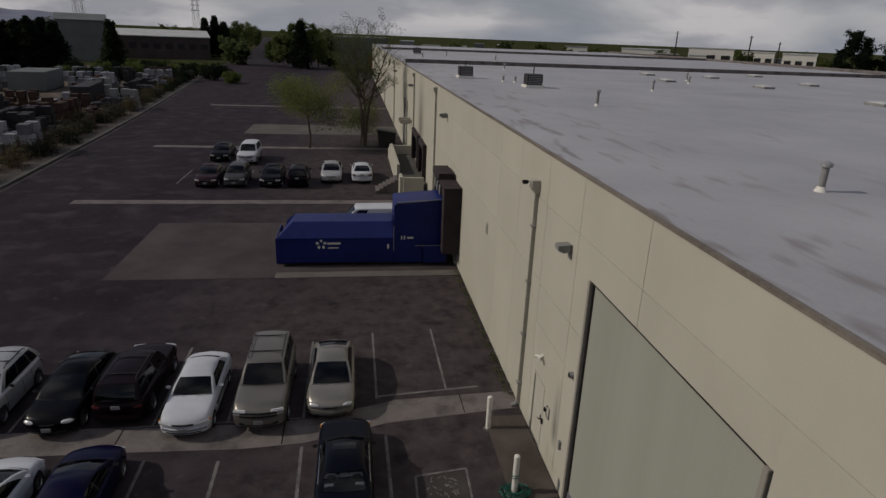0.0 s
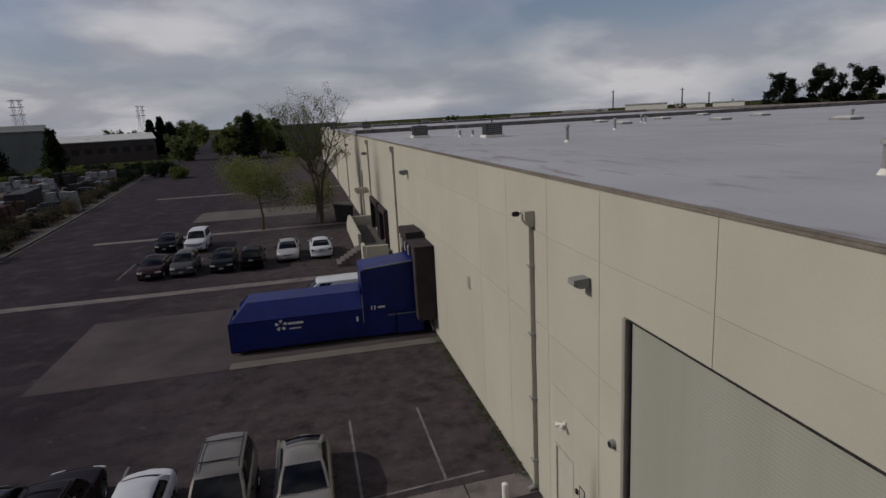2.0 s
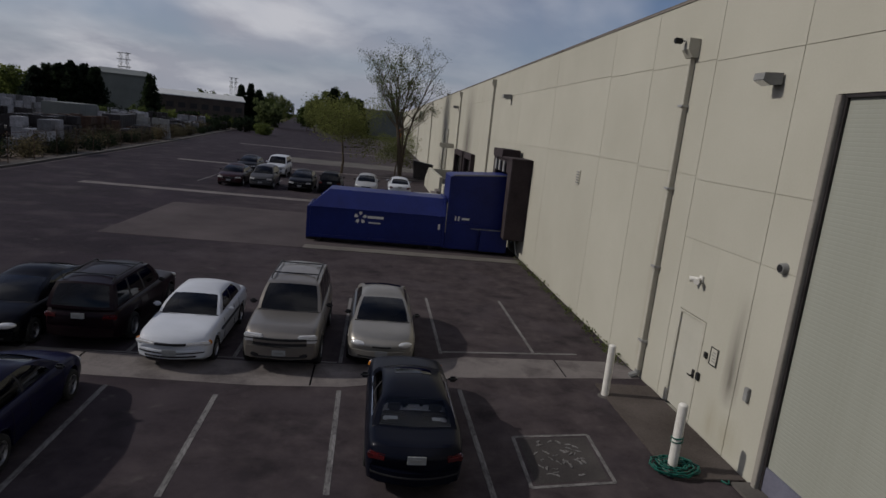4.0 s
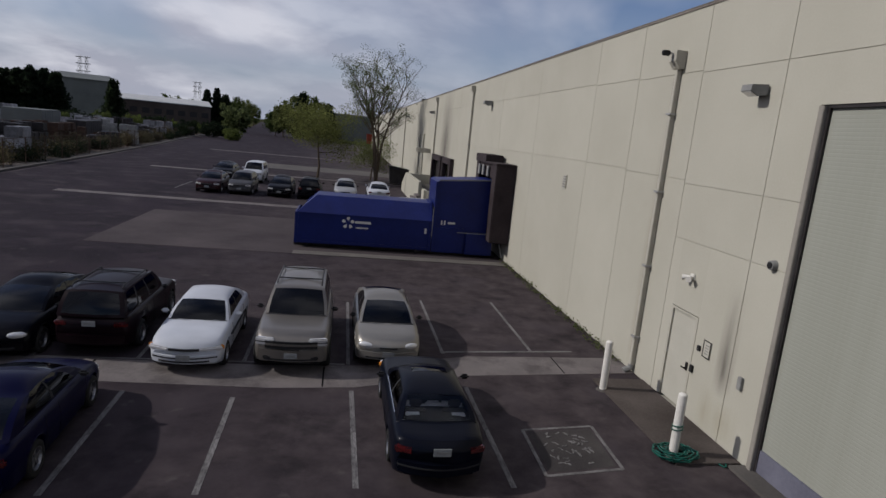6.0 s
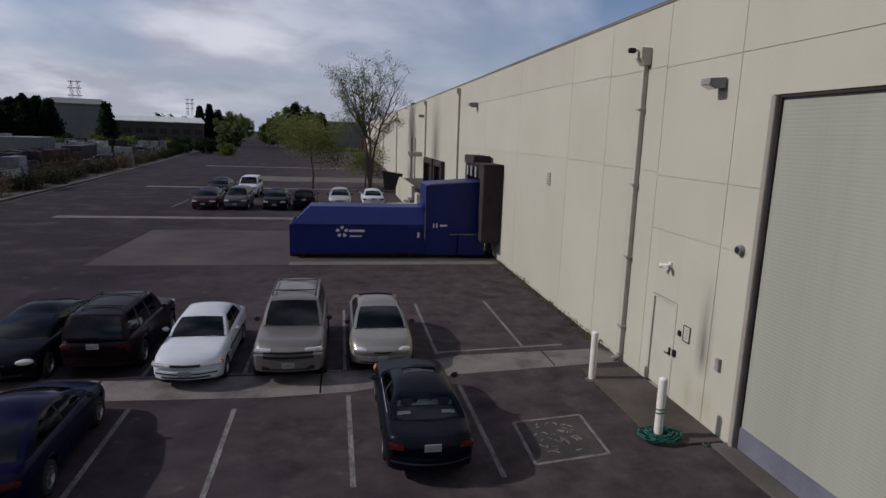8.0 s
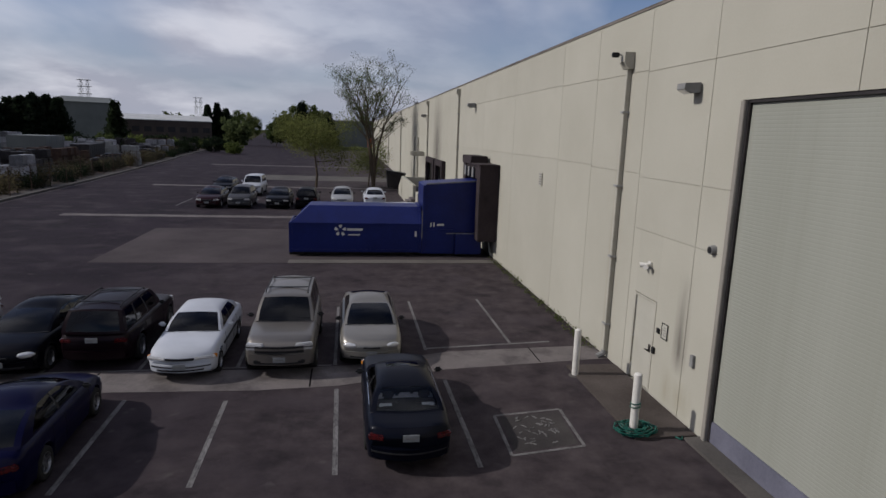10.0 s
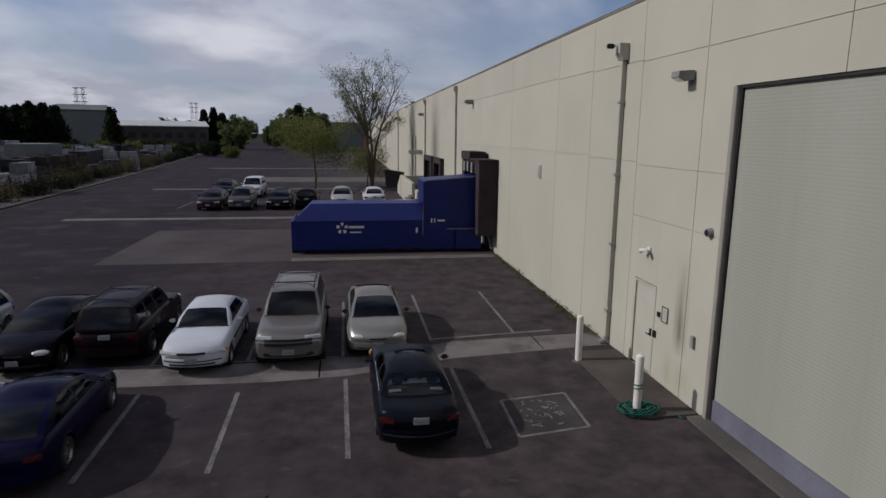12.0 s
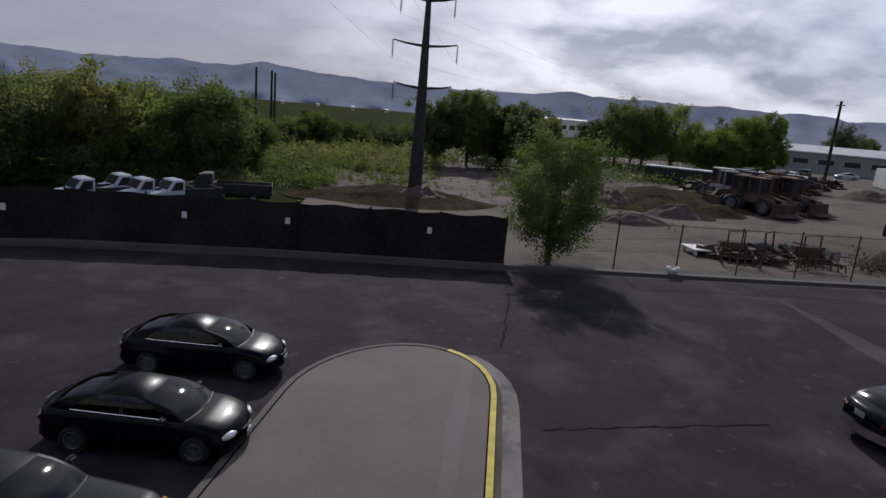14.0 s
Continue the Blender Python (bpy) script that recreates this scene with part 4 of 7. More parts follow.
# ---- waste compactor at the dock ----
cmp_ = thing("waste_compactor", "blue steel roll-off waste compactor against the dock", "compactor", Matrix.Translation((0, 0, 0)))
YF, YB = 29.05, 31.5
bm = B()
prism(bm, [(YF, 0.22), (YF, 1.62), (YF + 0.55, 2.40), (YB - 0.3, 2.40), (YB, 1.9), (YB, 0.22)], -9.8, -3.55, "x")
for v in bm.verts:
    if v.co.x < -9.7 and v.co.z > 1.7:
        v.co.x += 0.85 * (v.co.z - 1.62) / 0.78
part("container", bm, BLUE_STEEL, cmp_)
bm = B()
for y in (YF - 0.03, YB - 0.05):
    box(bm, -9.87, -9.72, y, y + 0.08, 0.2, 1.62, 0.01)
box(bm, -9.87, -9.80, YF, YB, 1.5, 1.62, 0.01)
part("end_frame", bm, BLUE_STEEL, cmp_)
bm = B()
prism(bm, [(YF - 0.05, 0.2), (YF - 0.05, 1.64), (YF + 0.53, 2.45), (YB - 0.28, 2.45), (YB + 0.05, 1.92), (YB + 0.05, 0.2)], -3.67, -3.57, "x")
part("end_rib", bm, BLUE_STEEL, cmp_)
bm = B()
box(bm, -9.7, -3.6, YF - 0.03, YF - 0.002, 1.54, 1.63, 0.008)
box(bm, -9.7, -3.6, YF - 0.03, YF - 0.002, 0.22, 0.36, 0.008)
part("side_rail", bm, BLUE_STEEL, cmp_)
bm = B()
for y in (YF + 0.5, YB - 0.6):
    box(bm, -9.9, -0.6, y - 0.1, y + 0.1, 0.02, 0.22, 0.01)
part("skid_rail", bm, DARK_STEEL, cmp_)
for x in (-9.3, -4.2):
    for y in (YF + 0.12, YB - 0.3):
        bm = B()
        rod(bm, (x, y, 0.11), (x, y + 0.22, 0.11), 0.10, 0.10, 14)
        part("roller", bm, DARK_STEEL, cmp_)
bm = B()
prism(bm, [(-3.5, 0.15), (-0.55, 0.15), (-0.55, 3.74), (-0.9, 3.74), (-3.35, 3.55), (-3.5, 3.48)], YF + 0.1, YB - 0.1)
part("hopper", bm, BLUE_STEEL, cmp_)
bm = B()
box(bm, -3.55, -2.0, YF + 0.04, YF + 0.098, 0.15, 1.35, 0.01)
box(bm, -1.9, -0.6, YF - 0.1, YF + 0.098, 0.15, 1.22, 0.02)
part("ram_housing", bm, BLUE_STEEL, cmp_)
bm = B()
box(bm, -3.53, -3.38, YF - 0.02, YF + 0.09, 0.2, 3.5, 0.01)
part("corner_post", bm, BLUE_STEEL, cmp_)
bm = B()
for k in range(5):
    a = math.pi / 2 + 2 * math.pi * k / 5
    slab(bm, [(math.cos(a + b) * r * 0.23, math.sin(a + b) * r * 0.23) for r, b in ((0.4, 0), (0.9, 0.38), (1.25, 0.22), (1.25, -0.22), (0.9, -0.38))], 0, 0.004)
bmesh.ops.transform(bm, matrix=Matrix.Translation((-7.47, YF - 0.004, 1.27)) @ Matrix.Rotation(radians(90), 4, "X"), verts=bm.verts[:])
part("emblem", bm, POST, cmp_, "white five-petal emblem")
for x0, x1, z0, z1 in ((-7.15, -6.42, 1.26, 1.37), (-7.1, -6.55, 1.03, 1.09), (-2.8, -2.45, 1.53, 1.62), (-3.9, -3.8, 1.0, 1.25)):
    bm = B()
    box(bm, x0, x1, YF - 0.009, YF - 0.003, z0, z1) if x0 < -3.6 else box(bm, x0, x1, YF + 0.09, YF + 0.098, z0, z1)
    part("lettering_bar", bm, POST, cmp_)
bm = B()
for x in (-3.1, -2.95):
    box(bm, x - 0.03, x + 0.03, YF + 0.085, YF + 0.098, 1.47, 1.68)
part("warning_label", bm, POST, cmp_)
bm = B()
box(bm, -2.36, -0.85, YF - 0.106, YF - 0.1, 1.16, 1.2)
part("wear_line", bm, GREY_PAINT, cmp_, "pale worn edge")
bm = B()
box(bm, -3.57, -3.53, YF - 0.045, YF - 0.03, 0.9, 2.3)
part("wear_line", bm, GREY_PAINT, cmp_, "pale worn edge")
bm = B()
sweep(bm, [(-0.55, YF, 1.3), (-0.3, YF - 0.15, 1.0), (-0.22, YF - 0.25, 0.5), (-0.12, YF - 0.3, 0.15)], 0.035, 8)
part("hydraulic_hose", bm, GREY_PAINT, cmp_)

ds = thing("dock_shelter", "dark brown fabric dock shelter round the compactor's chute", "dock shelter", kind="structure")
for y0, y1, z0, z1, x0 in ((28.2, 29.0, 0.9, 4.55, -0.95), (31.9, 32.6, 0.9, 4.55, -0.95), (29.0, 31.9, 3.85, 4.5, -0.9)):
    bm = B()
    box(bm, x0, -0.005, y0, y1, z0, z1, 0.04)
    part("side_pad", bm, BROWN_FOAM, ds)
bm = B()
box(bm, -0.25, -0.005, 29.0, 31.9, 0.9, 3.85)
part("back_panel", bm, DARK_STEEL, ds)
bm = B()
box(bm, -1.0, -0.01, 28.15, 30.3, 4.5, 4.60, 0.02)
part("head_cover", bm, BROWN_FOAM, ds)
bm = B()
box(bm, -1.0, -0.12, 30.32, 32.65, 4.5, 4.92, 0.03)
part("head_pad", bm, BROWN_FOAM, ds)
bm = B()
box(bm, -3.36, -0.92, YF + 0.08, YF + 0.14, 3.53, 3.59, 0.01)
bmesh.ops.rotate(bm, cent=(-3.36, YF, 3.55), matrix=Matrix.Rotation(radians(-4.2), 3, "Y"), verts=bm.verts[:])
part("top_rail", bm, GREY_PAINT, cmp_, "worn pale steel rail")
for y in (29.6, 30.6, 31.5):
    bm = B()
    box(bm, -1.02, -0.951 + 0.0, y, y + 0.35, 3.9, 4.4, 0.01)
    part("wear_pleat", bm, GREY_PAINT, ds)

# ---- posts and hose ----
def bollard(x, y, h):
    th = thing("bollard", "white painted steel bollard set in the asphalt", "bollard", Matrix.Translation((x, y, 0)), "white bollards")
    bm = B()
    rod(bm, (0, 0, 0), (0, 0, h), 0.085, 0.085, 20)
    bmesh.ops.create_uvsphere(bm, u_segments=20, v_segments=8, radius=0.085, matrix=Matrix.Translation((0, 0, h)) @ Matrix.Diagonal((1, 1, 0.5, 1)))
    part("post", bm, POST, th, smooth=50)
    bm = B()
    rod(bm, (0, 0, 0), (0, 0, 0.03), 0.16, 0.13, 20)
    part("collar", bm, CONCRETE_DARK, th)


bollard(-1.37, 13.95, 1.2)
bollard(-1.25, 10.95, 1.25)
bm = B()
rng = random.Random(7)
pts = []
for k in range(260):
    a = k * 0.19
    r = 0.27 + 0.12 * math.sin(k * 0.043) + rng.uniform(-0.03, 0.03)
    pts.append((-1.25 + r * math.cos(a) * 1.15, 10.88 + r * math.sin(a) * 0.8, 0.03 + 0.13 * abs(math.sin(k * 0.021)) + rng.uniform(0, 0.02)))
for k in range(14):
    pts.append((-1.25 + 0.45 + 0.04 * k, 10.9 + 0.3 * math.sin(k * 0.5) - 0.1, 0.03))
sweep(bm, pts, 0.016, 6)
solid("garden_hose", bm, HOSE, "coiled green garden hose heaped round a bollard", "hose")
bm = B()
sweep(bm, [(-1.25 + 0.1 * math.cos(a), 10.95 + 0.1 * math.sin(a), 0.52 + 0.012 * a) for a in np.linspace(0, 12, 40)], 0.012, 6)
solid("hose_loop", bm, HOSE, "green hose end wound round the bollard", "hose")


# ---- cars ----
def wheel_meshes():
    bm = B()
    lathe(bm, [(0.64, -0.30), (0.86, -0.34), (0.97, -0.28), (1.0, -0.12), (1.0, 0.12), (0.97, 0.28), (0.86, 0.34), (0.64, 0.30)], 28)
    tyre = bpy.data.meshes.new("tyre")
    bm.to_mesh(tyre)
    bm.free()
    tyre.materials.append(TYRE)
    tyre.polygons.foreach_set("use_smooth", [True] * len(tyre.polygons))
    bm = B()
    lathe(bm, [(0.66, -0.28), (0.66, 0.28), (0.60, 0.30), (0.56, 0.16), (0.56, -0.28)], 28)
    lathe(bm, [(0.0, 0.22), (0.13, 0.22), (0.15, 0.1), (0.15, -0.2)], 14)
    for k in range(5):
        a = 2 * math.pi * k / 5
        box(bm, 0.10, 0.2, -0.09, 0.09, 0.1, 0.6, 0.02, Matrix.Rotation(a, 4, "X"))
    lathe(bm, [(0.0, -0.05), (0.58, -0.05)], 20)
    rim = bpy.data.meshes.new("rim")
    bm.to_mesh(rim)
    bm.free()
    rim.materials.append(ALLOY)
    return tyre, rim


TYRE_MESH, RIM_MESH = wheel_meshes()


def add_wheels(th, places, r):
    for x, y in places:
        flip = Matrix.Rotation(math.pi if x < 0 else 0.0, 4, "Z")
        w = share("wheel", RIM_MESH, th, Matrix.Translation((x, y, r)) @ flip @ Matrix.Diagonal((r, r, r, 1)))
        t_ = new("tyre", TYRE_MESH)
        t_.parent = w


SPEC = {
    # length, width, wheel radius, wheelbase, hood front z, cowl z, cowl y, roof front y, roof rear y, deck y, deck z, tail z, roof z, panes
    "sedan": dict(L=4.75, W=1.80, r=0.325, wb=2.72, hf=0.72, cz=0.94, cy=1.20, rf=0.16, rr=-0.86, dy=-1.92, dz=1.00, tz=0.94, rz=1.42, panes=((0.12, 0.44), (0.47, 0.84))),
    "old_sedan": dict(L=4.70, W=1.72, r=0.305, wb=2.72, hf=0.71, cz=0.91, cy=0.86, rf=0.20, rr=-1.02, dy=-1.58, dz=0.96, tz=0.90, rz=1.34, lamp=(0.27, 0.05, 0.03), panes=((0.11, 0.46), (0.50, 0.86))),
    "coupe": dict(L=4.50, W=1.76, r=0.32, wb=2.65, hf=0.70, cz=0.93, cy=1.22, rf=0.14, rr=-0.80, dy=-1.86, dz=1.0, tz=0.96, rz=1.39, panes=((0.12, 0.46), (0.49, 0.84))),
    "compact": dict(L=4.40, W=1.72, r=0.315, wb=2.58, hf=0.71, cz=0.93, cy=1.10, rf=0.14, rr=-0.80, dy=-1.80, dz=0.99, tz=0.93, rz=1.40, panes=((0.12, 0.44), (0.47, 0.84))),
    "suv": dict(L=4.85, W=1.86, r=0.37, wb=2.87, hf=0.92, cz=1.10, cy=0.92, rf=0.32, rr=-2.02, dy=-2.28, dz=1.10, tz=1.06, rz=1.74, lamp=(0.23, 0.10, 0.03), panes=((0.09, 0.36), (0.39, 0.66), (0.70, 0.93))),
    "hatch": dict(L=4.12, W=1.75, r=0.32, wb=2.50, hf=0.78, cz=1.02, cy=0.95, rf=0.28, rr=-1.55, dy=-1.90, dz=1.02, tz=0.98, rz=1.56, panes=((0.09, 0.40), (0.43, 0.72), (0.76, 0.92))),
    "van": dict(L=5.2, W=1.98, r=0.36, wb=3.3, hf=0.95, cz=1.25, cy=1.62, rf=0.95, rr=-2.42, dy=-2.55, dz=1.2, tz=1.1, rz=2.02, panes=((0.06, 0.24),)),
}


def car(label, kind, paint_m, m, group="", rails=False, sunroof=False, seats=CLOTH, trim=None, rim_r=None, spoiler=False, glass=GLASS, category="car", moulding=None, window_trim=None, oval=False, bench=False):
    s = SPEC[kind]
    L, W, r, hb = s["L"], s["W"], s["r"], s["L"] / 2
    th = thing("car", label, category, m, group)
    ax = (hb - 0.86, hb - 0.86 - s["wb"])
    ground = 0.19 if kind not in ("suv", "van") else 0.26
    tops = [(-hb, s["tz"] - 0.22), (-hb + 0.05, s["tz"] - 0.05), (-hb + 0.14, s["tz"]), (s["dy"], s["dz"]), (s["cy"], s["cz"]), (s["cy"] + 0.35, s["cz"] - 0.03), (hb - 0.42, s["hf"] + 0.12), (hb - 0.14, s["hf"] + 0.03), (hb - 0.04, s["hf"] - 0.04), (hb, s["hf"] - 0.16)]
    wide = [(-hb, 0.87), (-hb + 0.06, 0.92), (-hb + 0.25, 0.96), (-hb + 0.9, 1.0), (hb - 1.1, 1.0), (hb - 0.4, 0.97), (hb - 0.10, 0.93), (hb - 0.03, 0.90), (hb, 0.85)]
    ys = sorted(set([round(v, 3) for v in np.linspace(-hb, hb, 40)] + [round(q[0], 3) for q in tops] + [round(a + d, 3) for a in ax for d in (-r * 1.14, -r * 1.05, -r * 0.8, r * 0.8, r * 1.05, r * 1.14)]))
    swell = 0.19 if kind in ("suv", "van") else 0.30

    def bow(x, y):
        """Rounds the nose and the tail in plan."""
        e = min(1.0, max(0.0, (abs(y) - (hb - 0.9)) / 0.9))
        return y - math.copysign(swell * (x / (W / 2)) ** 2 * e * e, y)

    def bar(w, out, thick, z0, z1, sg):
        b_ = B()
        xs = np.linspace(-w, w, 13)
        ribbon(b_, [(x, bow(x, sg * hb) + sg * out) for x in xs], [(x, bow(x, sg * hb) + sg * (out - thick)) for x in xs], z0, z1)
        bmesh.ops.recalc_face_normals(b_, faces=b_.faces[:])
        return b_

    bm = B()
    rings = []
    for y in ys:
        zt = sum(float(np.interp(y + d, *zip(*tops))) * k for d, k in ((-0.09, 0.25), (0.0, 0.5), (0.09, 0.25)))
        w = float(np.interp(y, *zip(*wide))) * W / 2
        zb = ground + 0.10 * max(0.0, (abs(y) - (hb - 0.25)) / 0.25)
        zt0 = zt
        for a in ax:
            if abs(y - a) < r * 1.14:
                zb = max(zb, r + math.sqrt(max(0.0, (r * 1.14) ** 2 - (y - a) ** 2)) * 0.96)
        zm = 0.55 * (zt + ground)
        sec = [(0.0, zb), (0.80 * w, zb), (0.955 * w, zb + 0.05), (0.99 * w, zm - 0.10), (1.0 * w, zm + 0.04), (0.985 * w, zm + 0.07), (0.972 * w, zt - 0.15), (0.945 * w, zt - 0.07), (0.89 * w, zt - 0.02), (0.80 * w, zt + 0.004), (0.5 * w, zt + 0.024), (0.0, zt + 0.034)]
        lo = zb
        fixed = []
        for x, z in sec:
            z = max(z, lo)
            fixed.append((x, z))
            lo = z + 0.002
        full = [(x, bow(x, y), z) for x, z in fixed] + [(-x, bow(x, y), z) for x, z in fixed[-2:0:-1]]
        rings.append([bm.verts.new(q) for q in full])
    n = len(rings[0])
    for r0, r1 in zip(rings, rings[1:]):
        for k in range(n):
            bm.faces.new((r0[k], r1[k], r1[(k + 1) % n], r0[(k + 1) % n]))
    bm.faces.new(rings[0])
    bm.faces.new(rings[-1][::-1])
    bmesh.ops.recalc_face_normals(bm, faces=bm.faces[:])
    part("body", bm, paint_m, th, smooth=38)
    seams = [s["cy"] - 0.10, s["cy"] + (s["dy"] - s["cy"]) * 0.5 * (s["panes"][0][1] + s["panes"][-1 if len(s["panes"]) < 2 else 1][0])]
    if kind not in ("coupe", "van"):
        seams.append(ax[1] + r * 1.25)
    for y in seams:
        zt = float(np.interp(y, *zip(*tops)))
        w = float(np.interp(y, *zip(*wide))) * W / 2
        zm = 0.55 * (zt + ground)
        for sgn in (1, -1):
            bm = B()
            sweep(bm, [(sgn * x * w, y, z) for x, z in ((0.975, ground + 0.12), (0.992, zm - 0.10), (1.0, zm + 0.04), (0.987, zm + 0.07), (0.974, zt - 0.15), (0.947, zt - 0.07))], 0.006, 4)
            part("door_seam", bm, BLACK, th)

    wbelt, wroof = 0.865 * W / 2, 0.665 * W / 2 if kind not in ("suv", "van") else 0.72 * W / 2
    zr, bz = s["rz"], 0.0

    def side(sgn):
        def S(u, v):
            yb, yt = s["cy"] + (s["dy"] - s["cy"]) * u, s["rf"] + (s["rr"] - s["rf"]) * u
            zb_ = s["cz"] + (s["dz"] - s["cz"]) * u - 0.015
            x = wbelt + (wroof - wbelt) * v + 0.022 * math.sin(math.pi * v)
            b = math.sin(math.pi * v)
            dip = rail * (2 * u - 1) ** 2 * v
            return Vector((sgn * x, yb + (yt - yb) * v + b * (fb * (1 - u) ** 3 - rb * u ** 3), zb_ + (zr - 0.045 - zb_) * v - dip + 0.45 * b * (fb * (1 - u) ** 3 + rb * u ** 3)))
        return S

    def arch(u, v):
        return math.sin(math.pi * v) * (1 - u * u)

    fb, rb, rail = (0.05, 0.03, 0.02) if kind in ("suv", "van", "hatch") else (0.06, 0.05, 0.02) if kind == "old_sedan" else (0.10, 0.13, 0.045)

    def front(u, v):
        yb, yt = s["cy"] + 0.13 * (1 - u * u), s["rf"] + 0.06 * (1 - u * u)
        z0 = s["cz"] - 0.015
        return Vector((u * (wbelt + (wroof - wbelt) * v + 0.02 * math.sin(math.pi * v)), yb + (yt - yb) * v + fb * math.sin(math.pi * v) + 0.03 * arch(u, v), z0 + (zr - 0.045 - rail - z0) * v + (0.045 * (1 - u * u)) * v + 0.45 * fb * math.sin(math.pi * v) + 0.02 * arch(u, v)))

    def rear(u, v):
        yb, yt = s["dy"] - 0.10 * (1 - u * u), s["rr"] - 0.05 * (1 - u * u)
        z0 = s["dz"] - 0.015
        return Vector((-u * (wbelt + (wroof - wbelt) * v + 0.02 * math.sin(math.pi * v)), yb + (yt - yb) * v - rb * math.sin(math.pi * v) - 0.03 * arch(u, v), z0 + (zr - 0.045 - rail - z0) * v + (0.045 * (1 - u * u)) * v + 0.45 * rb * math.sin(math.pi * v) + 0.02 * arch(u, v)))

    def top(u, v):
        y = (s["rf"] + 0.06 * (1 - u * u)) * (1 - v) + (s["rr"] - 0.05 * (1 - u * u)) * v
        return Vector((u * wroof, y, zr - 0.045 - rail * (2 * v - 1) ** 2 + 0.045 * (1 - u * u) + (0.05 if kind in ("suv", "van") else 0.075) * math.sin(math.pi * v) * (1 - u ** 4)))

    bm = B()
    patch(bm, top, -1, 1, 0, 1, 12, 12, True)
    for S, lo_u, hi_u, ranges, v0, v1, fl in ((side(1), 0, 1, s["panes"], 0.07, 0.92, True), (side(-1), 0, 1, s["panes"], 0.07, 0.92, False), (front, -1, 1, ((-0.90, 0.90),), 0.05, 0.94, True), (rear, -1, 1, ((-0.86, 0.86),), 0.10, 0.92, True)):
        patch(bm, S, lo_u, hi_u, 0, v0, 12, 1, fl)
        patch(bm, S, lo_u, hi_u, v1, 1, 12, 1, fl)
        edge = lo_u
        for k, (a, b) in enumerate(ranges):
            if k == 0:
                patch(bm, S, edge, a, v0, v1, 2, 4, fl)
            else:
                pillar = B()
                patch(pillar, S, edge, a, v0, v1, 2, 4, fl)
                part("door_pillar", pillar, BLACK, th)
            edge = b
        patch(bm, S, edge, hi_u, v0, v1, 2, 4, fl)
    bmesh.ops.remove_doubles(bm, verts=bm.verts[:], dist=0.002)
    part("cabin_frame", bm, paint_m, th, smooth=40)
    bm = B()
    patch(bm, front, -0.90, 0.90, 0.05, 0.94, 8, 4, True)
    part("windshield", bm, GLASS, th, "tinted windshield", smooth=60)
    bm = B()
    patch(bm, rear, -0.86, 0.86, 0.10, 0.92, 8, 4, True)
    part("rear_window", bm, glass, th, "tinted rear window", smooth=60)
    for sgn in (1, -1):
        for a, b in s["panes"]:
            bm = B()
            patch(bm, side(sgn), a, b, 0.07, 0.92, 3, 4, sgn > 0)
            part("side_window", bm, GLASS, th, smooth=60)
    bm = B()
    zc = min(s["cz"], s["dz"]) + 0.035
    box(bm, -wbelt + 0.1, wbelt - 0.1, s["dy"] + 0.16, s["cy"] - 0.22, zc - 0.1, zc, 0.02)
    part("dashboard", bm, BLACK, th)
    for y, dz_ in ((s["cy"] - 1.25, 0.0), (s["cy"] - 2.05, -0.03)):
        for x in (-0.37, 0.37):
            bm = B()
            box(bm, x - 0.22, x + 0.22, y - 0.06, y + 0.06, zc - 0.05, zc + 0.14 + dz_, 0.03)
            box(bm, x - 0.12, x + 0.12, y - 0.05, y + 0.03, zc + 0.16 + dz_, zc + 0.31 + dz_, 0.03)
            part("seat", bm, seats, th)
    if bench:
        bm = B()
        y = s["dy"] + 0.62
        box(bm, -0.60, 0.60, y - 0.05, y + 0.07, zc - 0.06, zc + 0.05, 0.03)
        for x, w in ((-0.38, 0.17), (0.0, 0.14), (0.36, 0.22)):
            box(bm, x - w, x + w, y - 0.06, y + 0.06, zc + 0.02, zc + 0.13, 0.035)
        part("rear_bench", bm, CLOTH_PALE, th, "pale rear bench with headrests")
        for x in (-0.42, 0.44):
            bm = B()
            box(bm, x - 0.14, x + 0.14, s["dy"] + 0.20, s["dy"] + 0.34, zc, zc + 0.05, 0.02)
            part("shelf_speaker", bm, CLOTH_PALE, th)
    for sgn in (1, -1):
        bm = B()
        box(bm, sgn * (W / 2 + 0.05) - 0.1, sgn * (W / 2 + 0.05) + 0.09, s["cy"] - 0.44, s["cy"] - 0.34, s["cz"] + 0.03, s["cz"] + 0.145, 0.04)
        part("mirror", bm, paint_m if paint_m is P_WHITE else BLACK, th)
        zl = s["hf"] - 0.085
        hw, hh, rnd = s.get("lamp", (0.23, 0.075, 0.045))
        turn = Matrix.Translation((sgn * W * 0.335, bow(W * 0.335, hb) - 0.055, zl)) @ Matrix.Rotation(radians(-24 * sgn if swell > 0.2 else -14 * sgn), 4, "Z")
        bm = B()
        if oval:
            bmesh.ops.create_uvsphere(bm, u_segments=16, v_segments=8, radius=1.0, matrix=turn @ Matrix.Translation((0, 0.0, 0.01)) @ Matrix.Diagonal((0.21, 0.075, 0.082, 1)))
        else:
            box(bm, -hw, hw, -0.08, 0.055, -hh, hh, rnd, turn)
        lamp = part("headlight", bm, LAMP_CLEAR, th, "clear headlight", smooth=50)
